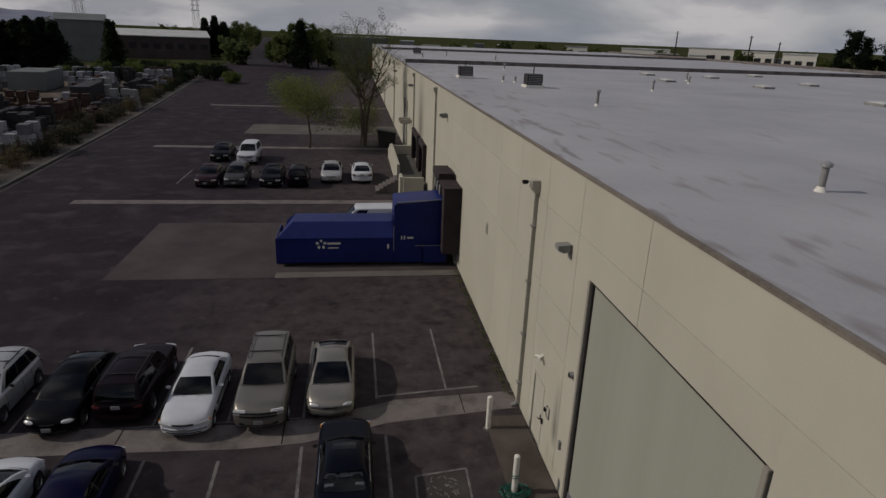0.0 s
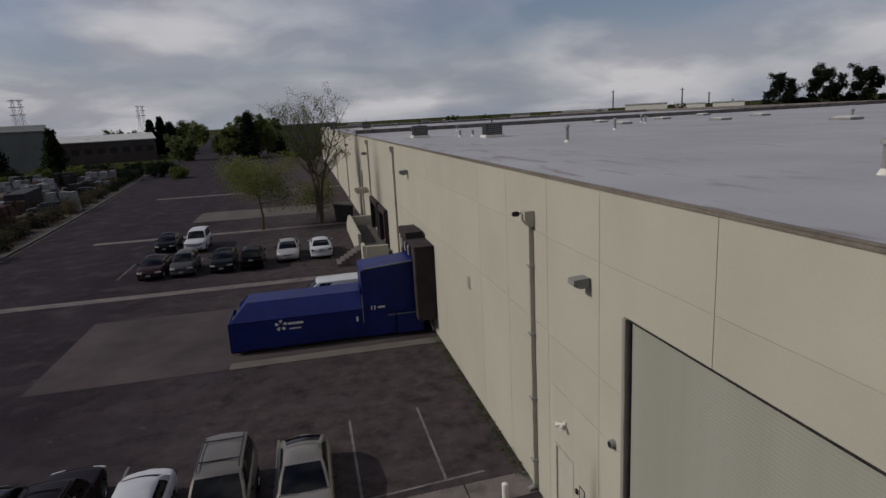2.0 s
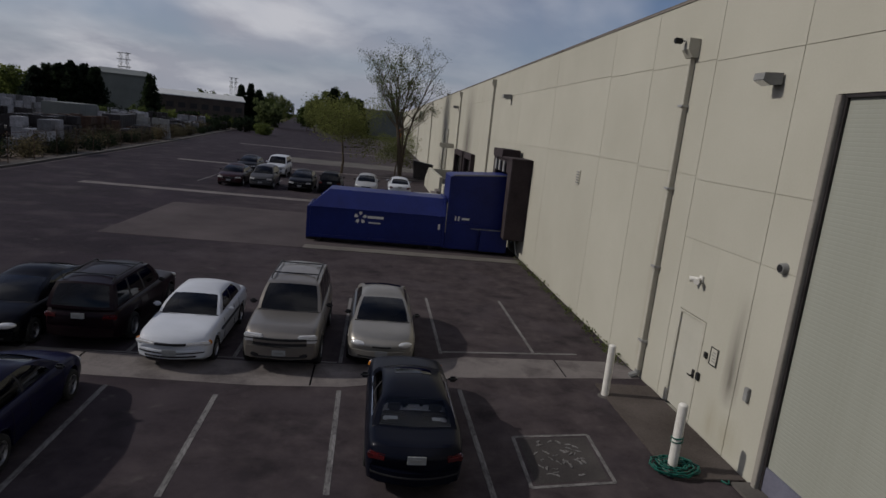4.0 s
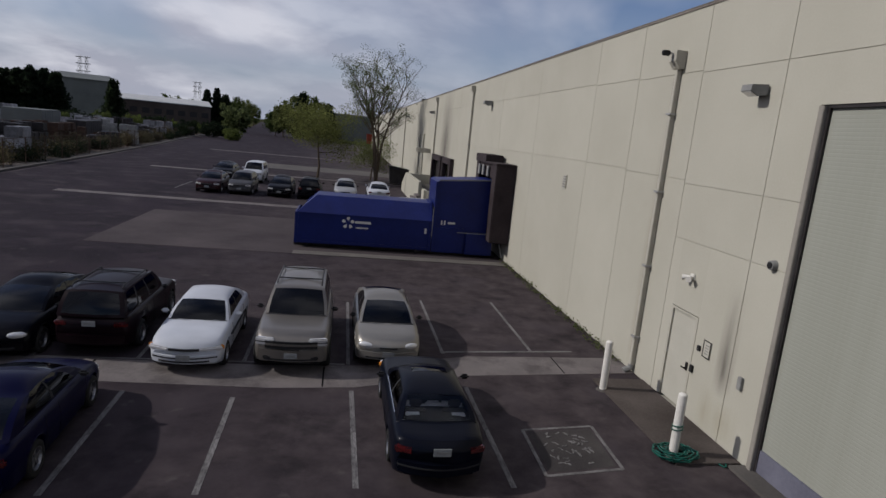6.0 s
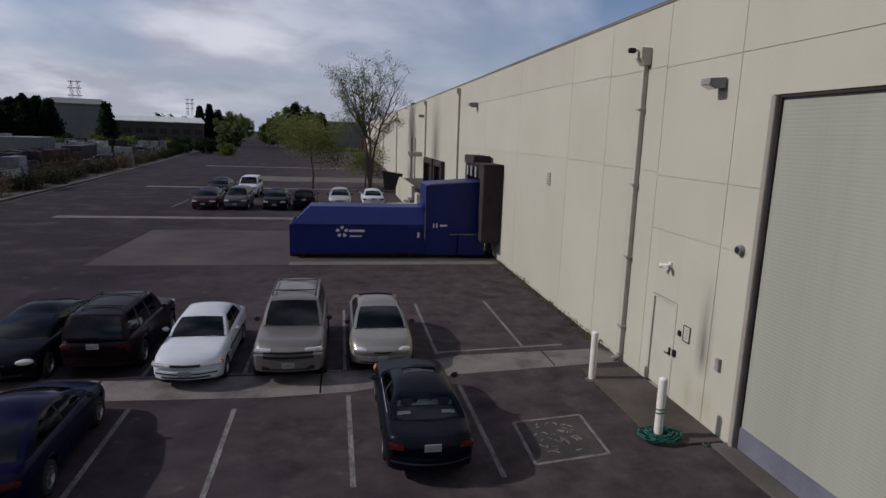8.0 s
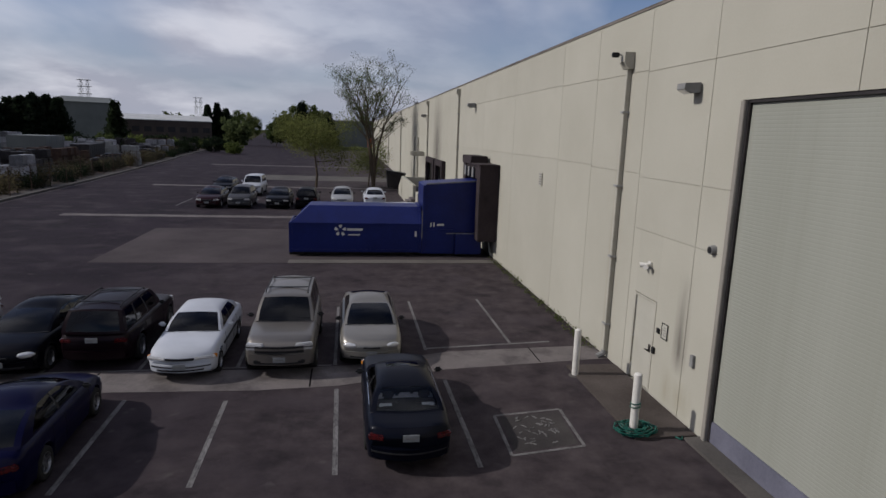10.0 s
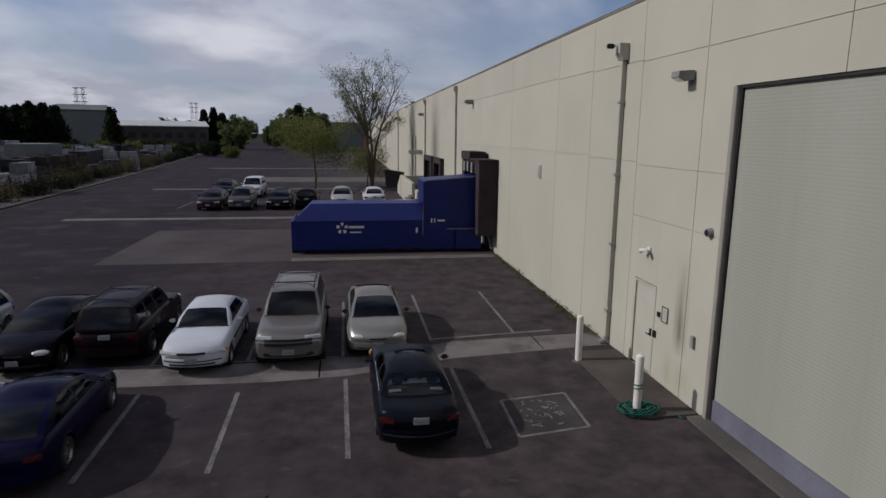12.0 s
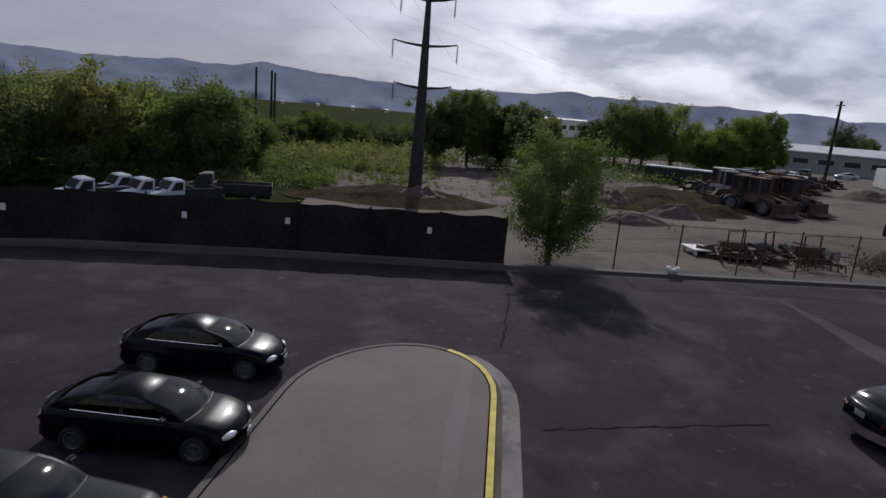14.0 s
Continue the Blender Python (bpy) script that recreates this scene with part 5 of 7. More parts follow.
        if kind == "suv":
            bm = B()
            box(bm, -hw - 0.005, hw + 0.005, -0.08, 0.062, -0.012, 0.012, 0.004, turn)
            part("divider", bm, BLACK, lamp)
            bm = B()
            box(bm, -0.10, 0.10, -0.05, 0.05, -0.045, 0.045, 0.02, Matrix.Translation((sgn * W * 0.30, bow(W * 0.30, hb) + 0.0, ground + 0.20)))
            part("fog_light", bm, BLACK, th, "dark fog light recess")
        if kind == "old_sedan":
            bm = B()
            box(bm, -0.07, 0.07, -0.06, 0.05, -hh, hh, 0.02, Matrix.Translation((sgn * W * 0.455, bow(W * 0.455, hb) - 0.10, zl)) @ Matrix.Rotation(radians(-52 * sgn), 4, "Z"))
            part("corner_light", bm, AMBER, th, "amber corner light")
        if moulding:
            bm = B()
            zm = 0.55 * (s["dz"] + ground) + 0.02
            for y0_, y1_ in ((ax[1] + r * 1.25, ax[0] - r * 1.25),):
                box(bm, sgn * W / 2 - 0.02, sgn * W / 2 + 0.016, y0_, y1_, zm - 0.035, zm + 0.035, 0.01)
            part("side_moulding", bm, moulding, th, "black side moulding")
        if window_trim:
            bm = B()
            S = side(sgn)
            sweep(bm, [S(u, 0.05) * 1.0 + Vector((sgn * 0.012, 0, 0)) for u in np.linspace(s["panes"][0][0], s["panes"][-1][1], 9)], 0.011, 5)
            part("window_trim", bm, window_trim, th, "bright window trim")
        bm = B()
        box(bm, -0.17, 0.17, -0.05, 0.05, -0.065, 0.065, 0.03, Matrix.Translation((sgn * W * 0.37, bow(W * 0.37, -hb) + 0.035, s["tz"] - 0.17)) @ Matrix.Rotation(radians(22 * sgn if swell > 0.2 else 13 * sgn), 4, "Z"))
        part("taillight", bm, LAMP_RED, th, "red taillight")
        for a in s["panes"][:2]:
            bm = B()
            q = side(sgn)(a[1] - 0.02, 0.0)
            box(bm, q.x * 1.075 - 0.015, q.x * 1.075 + 0.015, q.y - 0.1, q.y + 0.1, q.z - 0.17, q.z - 0.135, 0.006)
            part("door_handle", bm, paint_m, th)
    gz = {"suv": 0.23, "old_sedan": 0.10}.get(kind, 0.12)
    part("grille", bar(W * (0.335 if kind == "suv" else 0.13 if oval else 0.2), 0.012, 0.07, s["hf"] - gz, s["hf"] - (0.085 if oval else 0.05), 1), BLACK, th)
    if kind == "old_sedan":
        part("bumper_strip", bar(W * 0.42, 0.042, 0.06, ground + 0.235, ground + 0.262, 1), BLACK, th)
        part("bumper_strip", bar(W * 0.43, 0.042, 0.06, ground + 0.26, ground + 0.287, -1), BLACK, th)
    bm = B()
    sweep(bm, [front(u, 0.02) + Vector((0, 0.02, 0.004)) for u in np.linspace(-0.95, 0.95, 11)], 0.022, 5)
    part("cowl_strip", bm, BLACK, th)
    if kind in ("suv", "van"):
        part("grille_bar", bar(W * 0.335, 0.024, 0.05, s["hf"] - 0.155, s["hf"] - 0.105, 1), paint_m if kind == "suv" else CHROME, th)
    part("front_bumper", bar(W * 0.415, 0.028, 0.14, ground + 0.12, ground + (0.40 if kind == "suv" else 0.30), 1), trim or paint_m, th)
    part("air_intake", bar(W * 0.33, 0.04, 0.1, ground + 0.145, ground + 0.185, 1), BLACK, th)
    part("rear_bumper", bar(W * 0.425, 0.028, 0.14, ground + 0.14, ground + 0.36, -1), trim or paint_m, th)
    for y, z in ((hb + 0.042, ground + 0.20), (-hb - 0.012 if kind not in ("suv",) else -hb - 0.02, s["tz"] - 0.19)):
        bm = B()
        box(bm, -0.155, 0.155, y - 0.01, y + 0.01, z, z + 0.14, 0.004)
        pl = part("number_plate", bm, PLATE, th, "white number plate")
        bm = B()
        d = 0.014 if y > 0 else -0.014
        box(bm, -0.11, 0.11, y + d - 0.003, y + d + 0.003, z + 0.045, z + 0.09)
        part("plate_bar", bm, GREY_PAINT, pl)
    if rails:
        for sgn in (1, -1):
            bm = B()
            x = sgn * (wroof - 0.07)
            sweep(bm, [(x, s["rf"] - 0.2, zr - 0.02), (x, s["rf"] - 0.3, zr + 0.05), (x, s["rr"] + 0.3, zr + 0.05), (x, s["rr"] + 0.15, zr - 0.02)], 0.02, 6)
            part("roof_rail", bm, BLACK, th)
        for y in (s["rf"] - 0.6, s["rr"] + 0.5):
            bm = B()
            box(bm, -wroof + 0.07, wroof - 0.07, y - 0.03, y + 0.03, zr + 0.04, zr + 0.065, 0.01)
            part("roof_bar", bm, BLACK, th)
    if sunroof:
        bm = B()
        patch(bm, lambda u, v: top(u, v) + Vector((0, 0, 0.006)), -0.62, 0.62, 0.12, 0.42, 6, 3, True)
        part("sunroof", bm, GLASS if not spoiler else BLACK, th, "dark glass sunroof", smooth=60)
    if spoiler:
        bm = B()
        box(bm, -W * 0.38, W * 0.38, -hb + 0.02, -hb + 0.2, s["tz"] + 0.07, s["tz"] + 0.10, 0.012)
        for sgn in (1, -1):
            box(bm, sgn * W * 0.3 - 0.03, sgn * W * 0.3 + 0.03, -hb + 0.06, -hb + 0.16, s["tz"] - 0.01, s["tz"] + 0.075, 0.008)
        part("spoiler", bm, paint_m, th)
    add_wheels(th, [(sx * (W / 2 - 0.115), a) for a in ax for sx in (1, -1)], r)
    return th


P_SILVER = paint("silver_paint", (0.42, 0.42, 0.42), 0.45)
P_PEWTER = paint("pewter_paint", (0.20, 0.184, 0.165), 0.6)
P_CHAMP = paint("champagne_paint", (0.27, 0.255, 0.228), 0.6)
P_WHITE = paint("white_car_paint", (0.50, 0.52, 0.56), 0.0)
P_BLACK = paint("black_car_paint", (0.0025, 0.0025, 0.0045), 0.0, 0.12, 0.3)
P_NAVY = paint("navy_car_paint", (0.002, 0.002, 0.022), 0.1, 0.12)
P_MAROON = paint("maroon_car_paint", (0.008, 0.003, 0.005), 0.1, 0.14)
P_GREEN = paint("dark_green_car_paint", (0.003, 0.004, 0.009), 0.1, 0.12)
P_GREY = paint("grey_car_paint", (0.017, 0.017, 0.020), 0.2, 0.2)


def at_front(x, y_front, L, facing, k=1.0, yaw=0.0):
    """facing -1: nose towards -y at y_front; +1: tail at y_front, nose towards +y; k: size against its class."""
    return pose(x, y_front + L * k / 2, 0, 0, 0, yaw + (180 if facing < 0 else 0)) @ Matrix.Scale(k, 4)


g1, g2 = "cars facing the drainage strip", "cars parked nose-in by the strip"
car("silver compact crossover parked in a stall", "hatch", P_SILVER, at_front(-17.5, 14.8, 4.12, -1, 0.91), g1, rails=True, trim=P_SILVER)
car("black sedan with clear headlights in a stall", "sedan", P_BLACK, at_front(-15.0, 14.5, 4.75, -1, 0.90), g1, trim=P_BLACK, oval=True)
car("dark maroon sport utility vehicle backed into a stall", "suv", P_MAROON, at_front(-13.12, 14.9, 4.85, 1, 0.88), g1, rails=True)
car("white older sedan with black side trim in a stall", "old_sedan", P_WHITE, at_front(-10.95, 14.1, 4.70, -1, 0.92), g1, trim=P_WHITE, moulding=BLACK)
car("pewter sport utility vehicle with a roof rack", "suv", P_PEWTER, at_front(-8.72, 14.25, 4.85, -1, 0.92), g1, rails=True, trim=P_PEWTER)
car("champagne silver sedan with oval headlights", "sedan", P_CHAMP, at_front(-6.5, 14.72, 4.75, -1, 0.90), g1, trim=P_CHAMP, oval=True)
car("black sedan with chrome trim and a sunroof", "sedan", P_BLACK, at_front(-17.5, 9.15, 4.75, 1, 0.87), g2, sunroof=True, trim=CHROME, window_trim=CHROME)
car("white coupe with a sunroof and tinted windows", "coupe", P_WHITE, at_front(-15.0, 9.05, 4.50, 1, 0.89), g2, sunroof=True, trim=P_WHITE)
car("navy blue sedan with red taillights", "sedan", P_NAVY, at_front(-12.9, 9.2, 4.75, 1, 0.88, 3), g2, trim=P_NAVY)
car("dark green older sedan with pale rear headrests", "old_sedan", P_GREEN, at_front(-6.0, 9.75, 4.70, 1, 0.92), g2, sunroof=True, trim=P_GREEN, glass=GLASS_CLEAR, window_trim=CHROME, bench=True)
g3 = "cars beside the island"
for lab, kind, pm, x, y, rz, k in (("black sedan parked beside the island", "compact", P_BLACK, -20.3, -5.17, -6, 0.83), ("black compact sedan with clear headlights beside the island", "compact", P_BLACK, -17.05, -5.27, -8, 0.81), ("grey older sedan beside the island", "old_sedan", P_GREY, -14.1, -6.2, -12, 0.96)):
    car(lab, kind, pm, pose(x, y, 0, 0, 0, rz) @ Matrix.Scale(k, 4), g3, trim=pm, oval=kind == "compact", window_trim=CHROME if kind == "compact" else None)
g4 = "cars in the far row"
for lab, kind, pm, x, y, f in (("maroon sedan in the far row", "sedan", paint("far_maroon", (0.022, 0.007, 0.009)), -17.4, 46.5, -1), ("white and black hatchback in the far row", "hatch", paint("far_grey", (0.05, 0.05, 0.054)), -15.2, 46.6, -1),
                              ("black sedan in the far row", "sedan", P_BLACK, -12.4, 46.6, -1), ("black hatchback in the far row", "hatch", P_BLACK, -10.25, 46.6, 1), ("silver sedan in the far row", "sedan", P_SILVER, -7.6, 48.2, -1),
                              ("white sedan in the far row", "sedan", P_WHITE, -5.0, 48.2, 1), ("white sport utility vehicle behind the far row", "suv", P_WHITE, -15.7, 55.6, -1), ("dark sedan behind the far row", "sedan", P_BLACK, -18.4, 56.8, -1)):
    car(lab, kind, pm, at_front(x, y, SPEC[kind]["L"], f), g4, trim=pm)
car("white van parked behind the compactor", "van", P_WHITE, pose(-4.6, 34.3, 0, 0, 0, 90), trim=P_WHITE, category="van")


# ---- trees ----
def leaves(name, centres, spread, count, size, mat, parent, seed, flat=1.0):
    rs = np.random.RandomState(seed)
    c = centres[rs.randint(0, len(centres), count)]
    p = c + np.clip(rs.normal(0, 1, (count, 3)), -1.7, 1.7) * np.array([spread, spread, spread * flat])
    a = rs.normal(0, 1, (count, 3))
    a /= np.linalg.norm(a, axis=1)[:, None]
    b = np.cross(a, rs.normal(0, 1, (count, 3)))
    b /= np.linalg.norm(b, axis=1)[:, None]
    s = size * rs.uniform(0.5, 1.3, (count, 1))
    v = np.empty((count, 4, 3))
    v[:, 0], v[:, 1], v[:, 2], v[:, 3] = p - a * s, p + b * s * 0.55, p + a * s, p - b * s * 0.55
    v[:, :, 2] = np.maximum(v[:, :, 2], 0.05)
    me = bpy.data.meshes.new(name)
    me.from_pydata(v.reshape(-1, 3).tolist(), [], np.arange(count * 4).reshape(-1, 4).tolist())
    me.materials.append(mat)
    ob = new(name, me)
    ob.parent = parent
    return ob


def tree(label, x, y, h, rad, mat, seed, n_leaf=2500, leaf=0.16, clear=0.35, limbs=9, spread=0.45, z=0.0, stems=1, category="tree", group="", trunk_r=None, name="tree", dense=False, taper=0.4, lumps=15, rise=(0.06, 0.2), fan=0.22):
    rs = random.Random(seed)
    th = thing(name, label, category, Matrix.Translation((x, y, z)), group)
    tr = trunk_r or h * 0.016
    bm = B()
    tips = []
    for st in range(stems):
        lean = Vector((rs.uniform(-1, 1), rs.uniform(-1, 1), 0)) * (0.05 if stems == 1 else fan) * h
        path = [Vector((0, 0, -0.1))]
        for k in range(1, 6):
            f = k / 5
            path.append(Vector((lean.x * f * f + rs.uniform(-0.02, 0.02) * h, lean.y * f * f + rs.uniform(-0.02, 0.02) * h, h * 0.86 * f)))
        sweep(bm, path, [tr * (1.15 - 0.95 * k / 5) for k in range(6)], 7)
        for b in range(limbs):
            f = clear + (0.95 - clear) * (b + rs.random()) / limbs
            i = min(4, int(f * 5))
            base = path[i].lerp(path[i + 1], f * 5 - i)
            ang = b * 2.4 + rs.uniform(-0.5, 0.5)
            reach = rad * (0.55 + 0.5 * rs.random()) * math.sqrt(max(0.08, 1 - ((f - 0.55) / 0.62) ** 2))
            end = base + Vector((math.cos(ang) * reach, math.sin(ang) * reach, h * rs.uniform(*rise)))
            mid = base.lerp(end, 0.5) + Vector((rs.uniform(-0.1, 0.1), rs.uniform(-0.1, 0.1), -0.06)) * reach
            r0 = tr * (0.55 - 0.35 * f)
            sweep(bm, [base, mid, end], [r0, r0 * 0.6, r0 * 0.2], 5)
            tips += [tuple(mid.lerp(end, 0.4)), tuple(end)]
            for _ in range(3):
                q = mid.lerp(end, rs.random())
                e2 = q + Vector((rs.uniform(-1, 1), rs.uniform(-1, 1), rs.uniform(0.0, 0.9))) * reach * 0.42
                sweep(bm, [q, q.lerp(e2, 0.5) + Vector((0, 0, 0.03 * h * rs.random())), e2], [r0 * 0.4, r0 * 0.25, r0 * 0.08], 4)
                tips += [tuple(e2), tuple(q.lerp(e2, 0.6))]
        tips.append(tuple(path[-1]))
    sig = rad * spread * 0.5
    pts = np.array(tips)
    if dense:
        # separate billows of foliage at several levels, with gaps between them and sprigs standing out
        nr = np.random.RandomState(seed)
        zc = h * (0.5 + clear * 0.5)
        centres = []
        for k in range(lumps):
            a, q = k * 2.4 + nr.uniform(-0.4, 0.4), -0.85 + 1.75 * (k + nr.uniform(0.2, 0.8)) / lumps
            w = (1.08 - taper * max(0.0, q) - 0.35 * max(0.0, -q)) * math.sqrt(max(0.06, 1 - q * q * 0.8)) * nr.uniform(0.45, 1.0)
            centres.append((rad * 0.8 * w * math.cos(a), rad * 0.8 * w * math.sin(a), zc + (h - zc) * 0.86 * q))
        billow = []
        for c in centres:
            size = rad * nr.uniform(0.2, 0.36)
            d = nr.normal(0, 1, (14, 3))
            d *= (nr.uniform(0.2, 1.0, (14, 1)) ** 0.4) / np.linalg.norm(d, axis=1)[:, None]
            billow.append(np.array(c) + d * np.array([size, size, size * 0.8]))
            if nr.rand() < 0.6:
                sprig = np.array(c) + np.array([nr.uniform(-1, 1), nr.uniform(-1, 1), nr.uniform(0.4, 1.3)]) * size * 1.25
                billow.append(np.repeat(sprig[None], 4, 0) + nr.normal(0, size * 0.15, (4, 3)))
        pts = np.concatenate([pts[::3]] + billow)
        sig = rad * 0.085
    f = h / (np.percentile(pts[:, 2], 99) + sig * 1.3)
    pts[:, 2] *= f
    bmesh.ops.scale(bm, vec=(1, 1, f), verts=bm.verts[:])
    part("trunk", bm, BARK, th, smooth=60)
    leaves("crown", pts, sig, n_leaf, leaf, mat, th, seed)
    return th


def conifer(label, x, y, h, rad, seed, group="", n=1800, category="tree"):
    rs = random.Random(seed)
    th = thing("conifer", label, category, Matrix.Translation((x, y, 0)), group)
    bm = B()
    sweep(bm, [(0, 0, -0.1), (0, 0, h * 0.5), (0, 0, h * 0.97)], [h * 0.018, h * 0.012, 0.02], 7)
    pts = []
    for k in range(70):
        f = (k + 0.5) / 70
        a = k * 2.4
        rr = rad * (1 - f) ** 0.7 * rs.uniform(0.6, 1.1)
        z = h * (0.08 + 0.9 * f)
        e = Vector((math.cos(a) * rr, math.sin(a) * rr, z - 0.1 * rr))
        sweep(bm, [(0, 0, z), e], [0.04, 0.01], 4)
        pts += [tuple(e), tuple(e * 0.7 + Vector((0, 0, z * 0.3))), tuple(e * 0.4 + Vector((0, 0, z * 0.6)))]
    part("trunk", bm, BARK, th)
    leaves("crown", np.array(pts), rad * 0.12, int(n * 1.6), rad * 0.13, LEAF_DARK, th, seed)
    return th


tree("young tree in fresh spring leaf beside parked cars", -10.5, 65.3, 7.9, 3.4, LEAF_DULL, 11, 14000, 0.08, 0.42, 15, 0.36)
tree("tall many-stemmed tree, barely in leaf", -4.4, 66.5, 13.9, 3.4, LEAF_DULL, 13, 17000, 0.06, 0.40, 15, 0.13, stems=6, trunk_r=0.15, rise=(0.12, 0.30), fan=0.26)
tree("small olive tree beside the tall bare one", -4.9, 68.6, 5.2, 2.3, LEAF_DULL, 15, 6000, 0.075, 0.28, 12, 0.36)
tree("bushy green tree growing through the fence", -32.7, 6.5, 6.0, 2.5, LEAF_GREEN, 14, 34000, 0.06, 0.05, 12, 0.34, stems=5, trunk_r=0.07, dense=True, taper=0.15, lumps=26)
# the belt beyond the fence: bearing from the lot (degrees), distance, height, crown radius, leaf
BELT = [(122, 44, 6.4, 4.2, LEAF_DULL), (118, 50, 6.6, 4.2, LEAF_GREEN), (114.2, 47, 7.4, 3.6, LEAF_DULL), (111, 51, 6.2, 4.0, LEAF_GREEN), (107.8, 48, 5.6, 3.4, LEAF_GREEN), (104.5, 47, 6.9, 3.6, LEAF_GREEN), (102.2, 52, 5.6, 3.0, LEAF_GREEN), (126, 48, 6.6, 4.6, LEAF_GREEN), (131, 44, 6.2, 4.6, LEAF_DULL), (116, 62, 7.4, 4.6, LEAF_DULL), (109, 64, 7.0, 4.6, LEAF_DULL),
        (95.4, 92, 5.0, 3.6, LEAF_MID), (92.6, 98, 3.6, 4.0, LEAF_MID), (98.4, 88, 3.4, 3.8, LEAF_MID), (89.4, 102, 3.2, 4.2, LEAF_MID), (96.8, 120, 3.4, 5.0, LEAF_DULL), (91.5, 135, 3.2, 5.5, LEAF_MID), (87.6, 118, 3.6, 4.5, LEAF_MID),
        (84.6, 76, 8.0, 3.4, LEAF_DULL), (81.6, 78, 9.3, 4.0, LEAF_GREEN), (78.6, 80, 7.8, 3.6, LEAF_MID), (76.4, 76, 8.0, 3.6, LEAF_DULL), (74.4, 82, 7.2, 2.6, LEAF_DULL), (79.8, 92, 7.0, 4.0, LEAF_MID),
        (70.2, 112, 7.4, 3.6, LEAF_MID), (68.2, 110, 10.6, 4.6, LEAF_GREEN), (65.8, 112, 11.6, 5.2, LEAF_MID), (63.4, 112, 11.2, 4.6, LEAF_GREEN), (66.8, 124, 10.5, 5.0, LEAF_MID), (60.9, 106, 7.6, 4.2, LEAF_SPRING), (59.4, 104, 7.0, 3.6, LEAF_SPRING), (57.8, 108, 10.0, 4.0, LEAF_SPRING), (55.9, 106, 10.2, 3.2, LEAF_SPRING), (58.4, 116, 9.6, 3.6, LEAF_MID), (51.0, 235, 14.0, 5.6, LEAF_MID), (49.9, 245, 10.5, 5.0, LEAF_DULL)]
for k, (az, d, h, rad, mat) in enumerate(BELT):
    a = radians(az)
    tree("leafy green tree in the belt beyond the fence" if mat is LEAF_GREEN or mat is LEAF_SPRING else "olive green tree in the belt beyond the fence" if mat is LEAF_DULL else "dark green tree in the belt beyond the fence",
         -6.6 - d * math.sin(a), -1.4 + d * math.cos(a), h, rad, mat, 40 + k, 21000 if d < 85 else 15000, 0.12 if d < 70 else 0.15, 0.10 if h > 6 else 0.03, 9, 0.40, stems=3, group="belt trees", dense=True, lumps=17)
for i in range(26):
    az = radians(9.8 + 42.0 * ((i * 0.618) % 1.0))
    d = 230 + 120 * ((i * 0.37) % 1)
    tree("far tree on the skyline", -6.9 - d * math.sin(az), d * math.cos(az), 9 + 4 * ((i * 0.71) % 1), 6.5, LEAF_DULL if i % 4 == 0 else LEAF_MID, 100 + i, 2600, 0.55, 0.03, 6, 0.42, group="skyline trees", dense=True)
for i, (a_, d, h) in enumerate(((2.8, 222, 13.0), (3.8, 216, 15.5), (4.8, 220, 14.0), (5.8, 216, 12.0), (6.5, 226, 9.0), (8.3, 420, 15.0), (8.9, 380, 15.0), (9.6, 345, 15.0), (10.4, 325, 14.0), (11.2, 330, 12.0))):
    az = radians(a_)
    tree("broad tree beside the road at the lot's end", -6.9 - d * math.sin(az), d * math.cos(az), h, 4.6 if d < 300 else 6.0, LEAF_DULL if i % 3 == 0 else LEAF_MID, 140 + i, 6000, 0.3, 0.1, 7, 0.4, group="road trees", dense=True)
for i, (az, d, h) in enumerate(((23.2, 185, 11.6), (24.0, 188, 12.2), (24.8, 184, 12.4), (25.6, 186, 11.6), (26.4, 188, 11.0), (27.2, 186, 10.0), (19.3, 215, 12.4), (12.2, 290, 15.0), (11.4, 292, 16.5), (10.7, 290, 14.0), (4.3, 212, 14.5), (1.9, 232, 12.5))):
    a = radians(az)
    conifer("dark evergreen tree in a clump", -6.9 - d * math.sin(a), d * math.cos(a), h, 4.2, 170 + i, "dark evergreens")
for i in range(7):
    tree("tall dark rounded tree beyond the roof", 145 + 8.5 * i, 170 - 7 * i, 18 + 3 * ((i * 0.6) % 1), 6.2, LEAF_DARK, 190 + i, 14000, 0.32, 0.06, 7, 0.4, group="trees beyond the roof edge", dense=True, taper=0.5)
for i in range(14):
    tree("low tree far beyond the roof", 40 + 22 * i, 300 + 23 * ((i * 5) % 7), 8 + 3 * ((i * 0.41) % 1), 6, LEAF_MID, 210 + i, 1500, 0.6, 0.04, 5, 0.4, group="trees beyond the roof", dense=True)
for i in range(16):
    az, d = radians(10.2 + 0.85 * i), 150 + 34 * ((i * 0.618) % 1)
    tree("low dark scrubby tree at the yard's far end", -6.9 - d * math.sin(az), d * math.cos(az), 2.6 + 1.4 * ((i * 0.41) % 1), 2.8, LEAF_DARK if i % 3 else LEAF_MID, 260 + i, 2600, 0.2, 0.03, 6, 0.4, group="yard end scrub", dense=True)
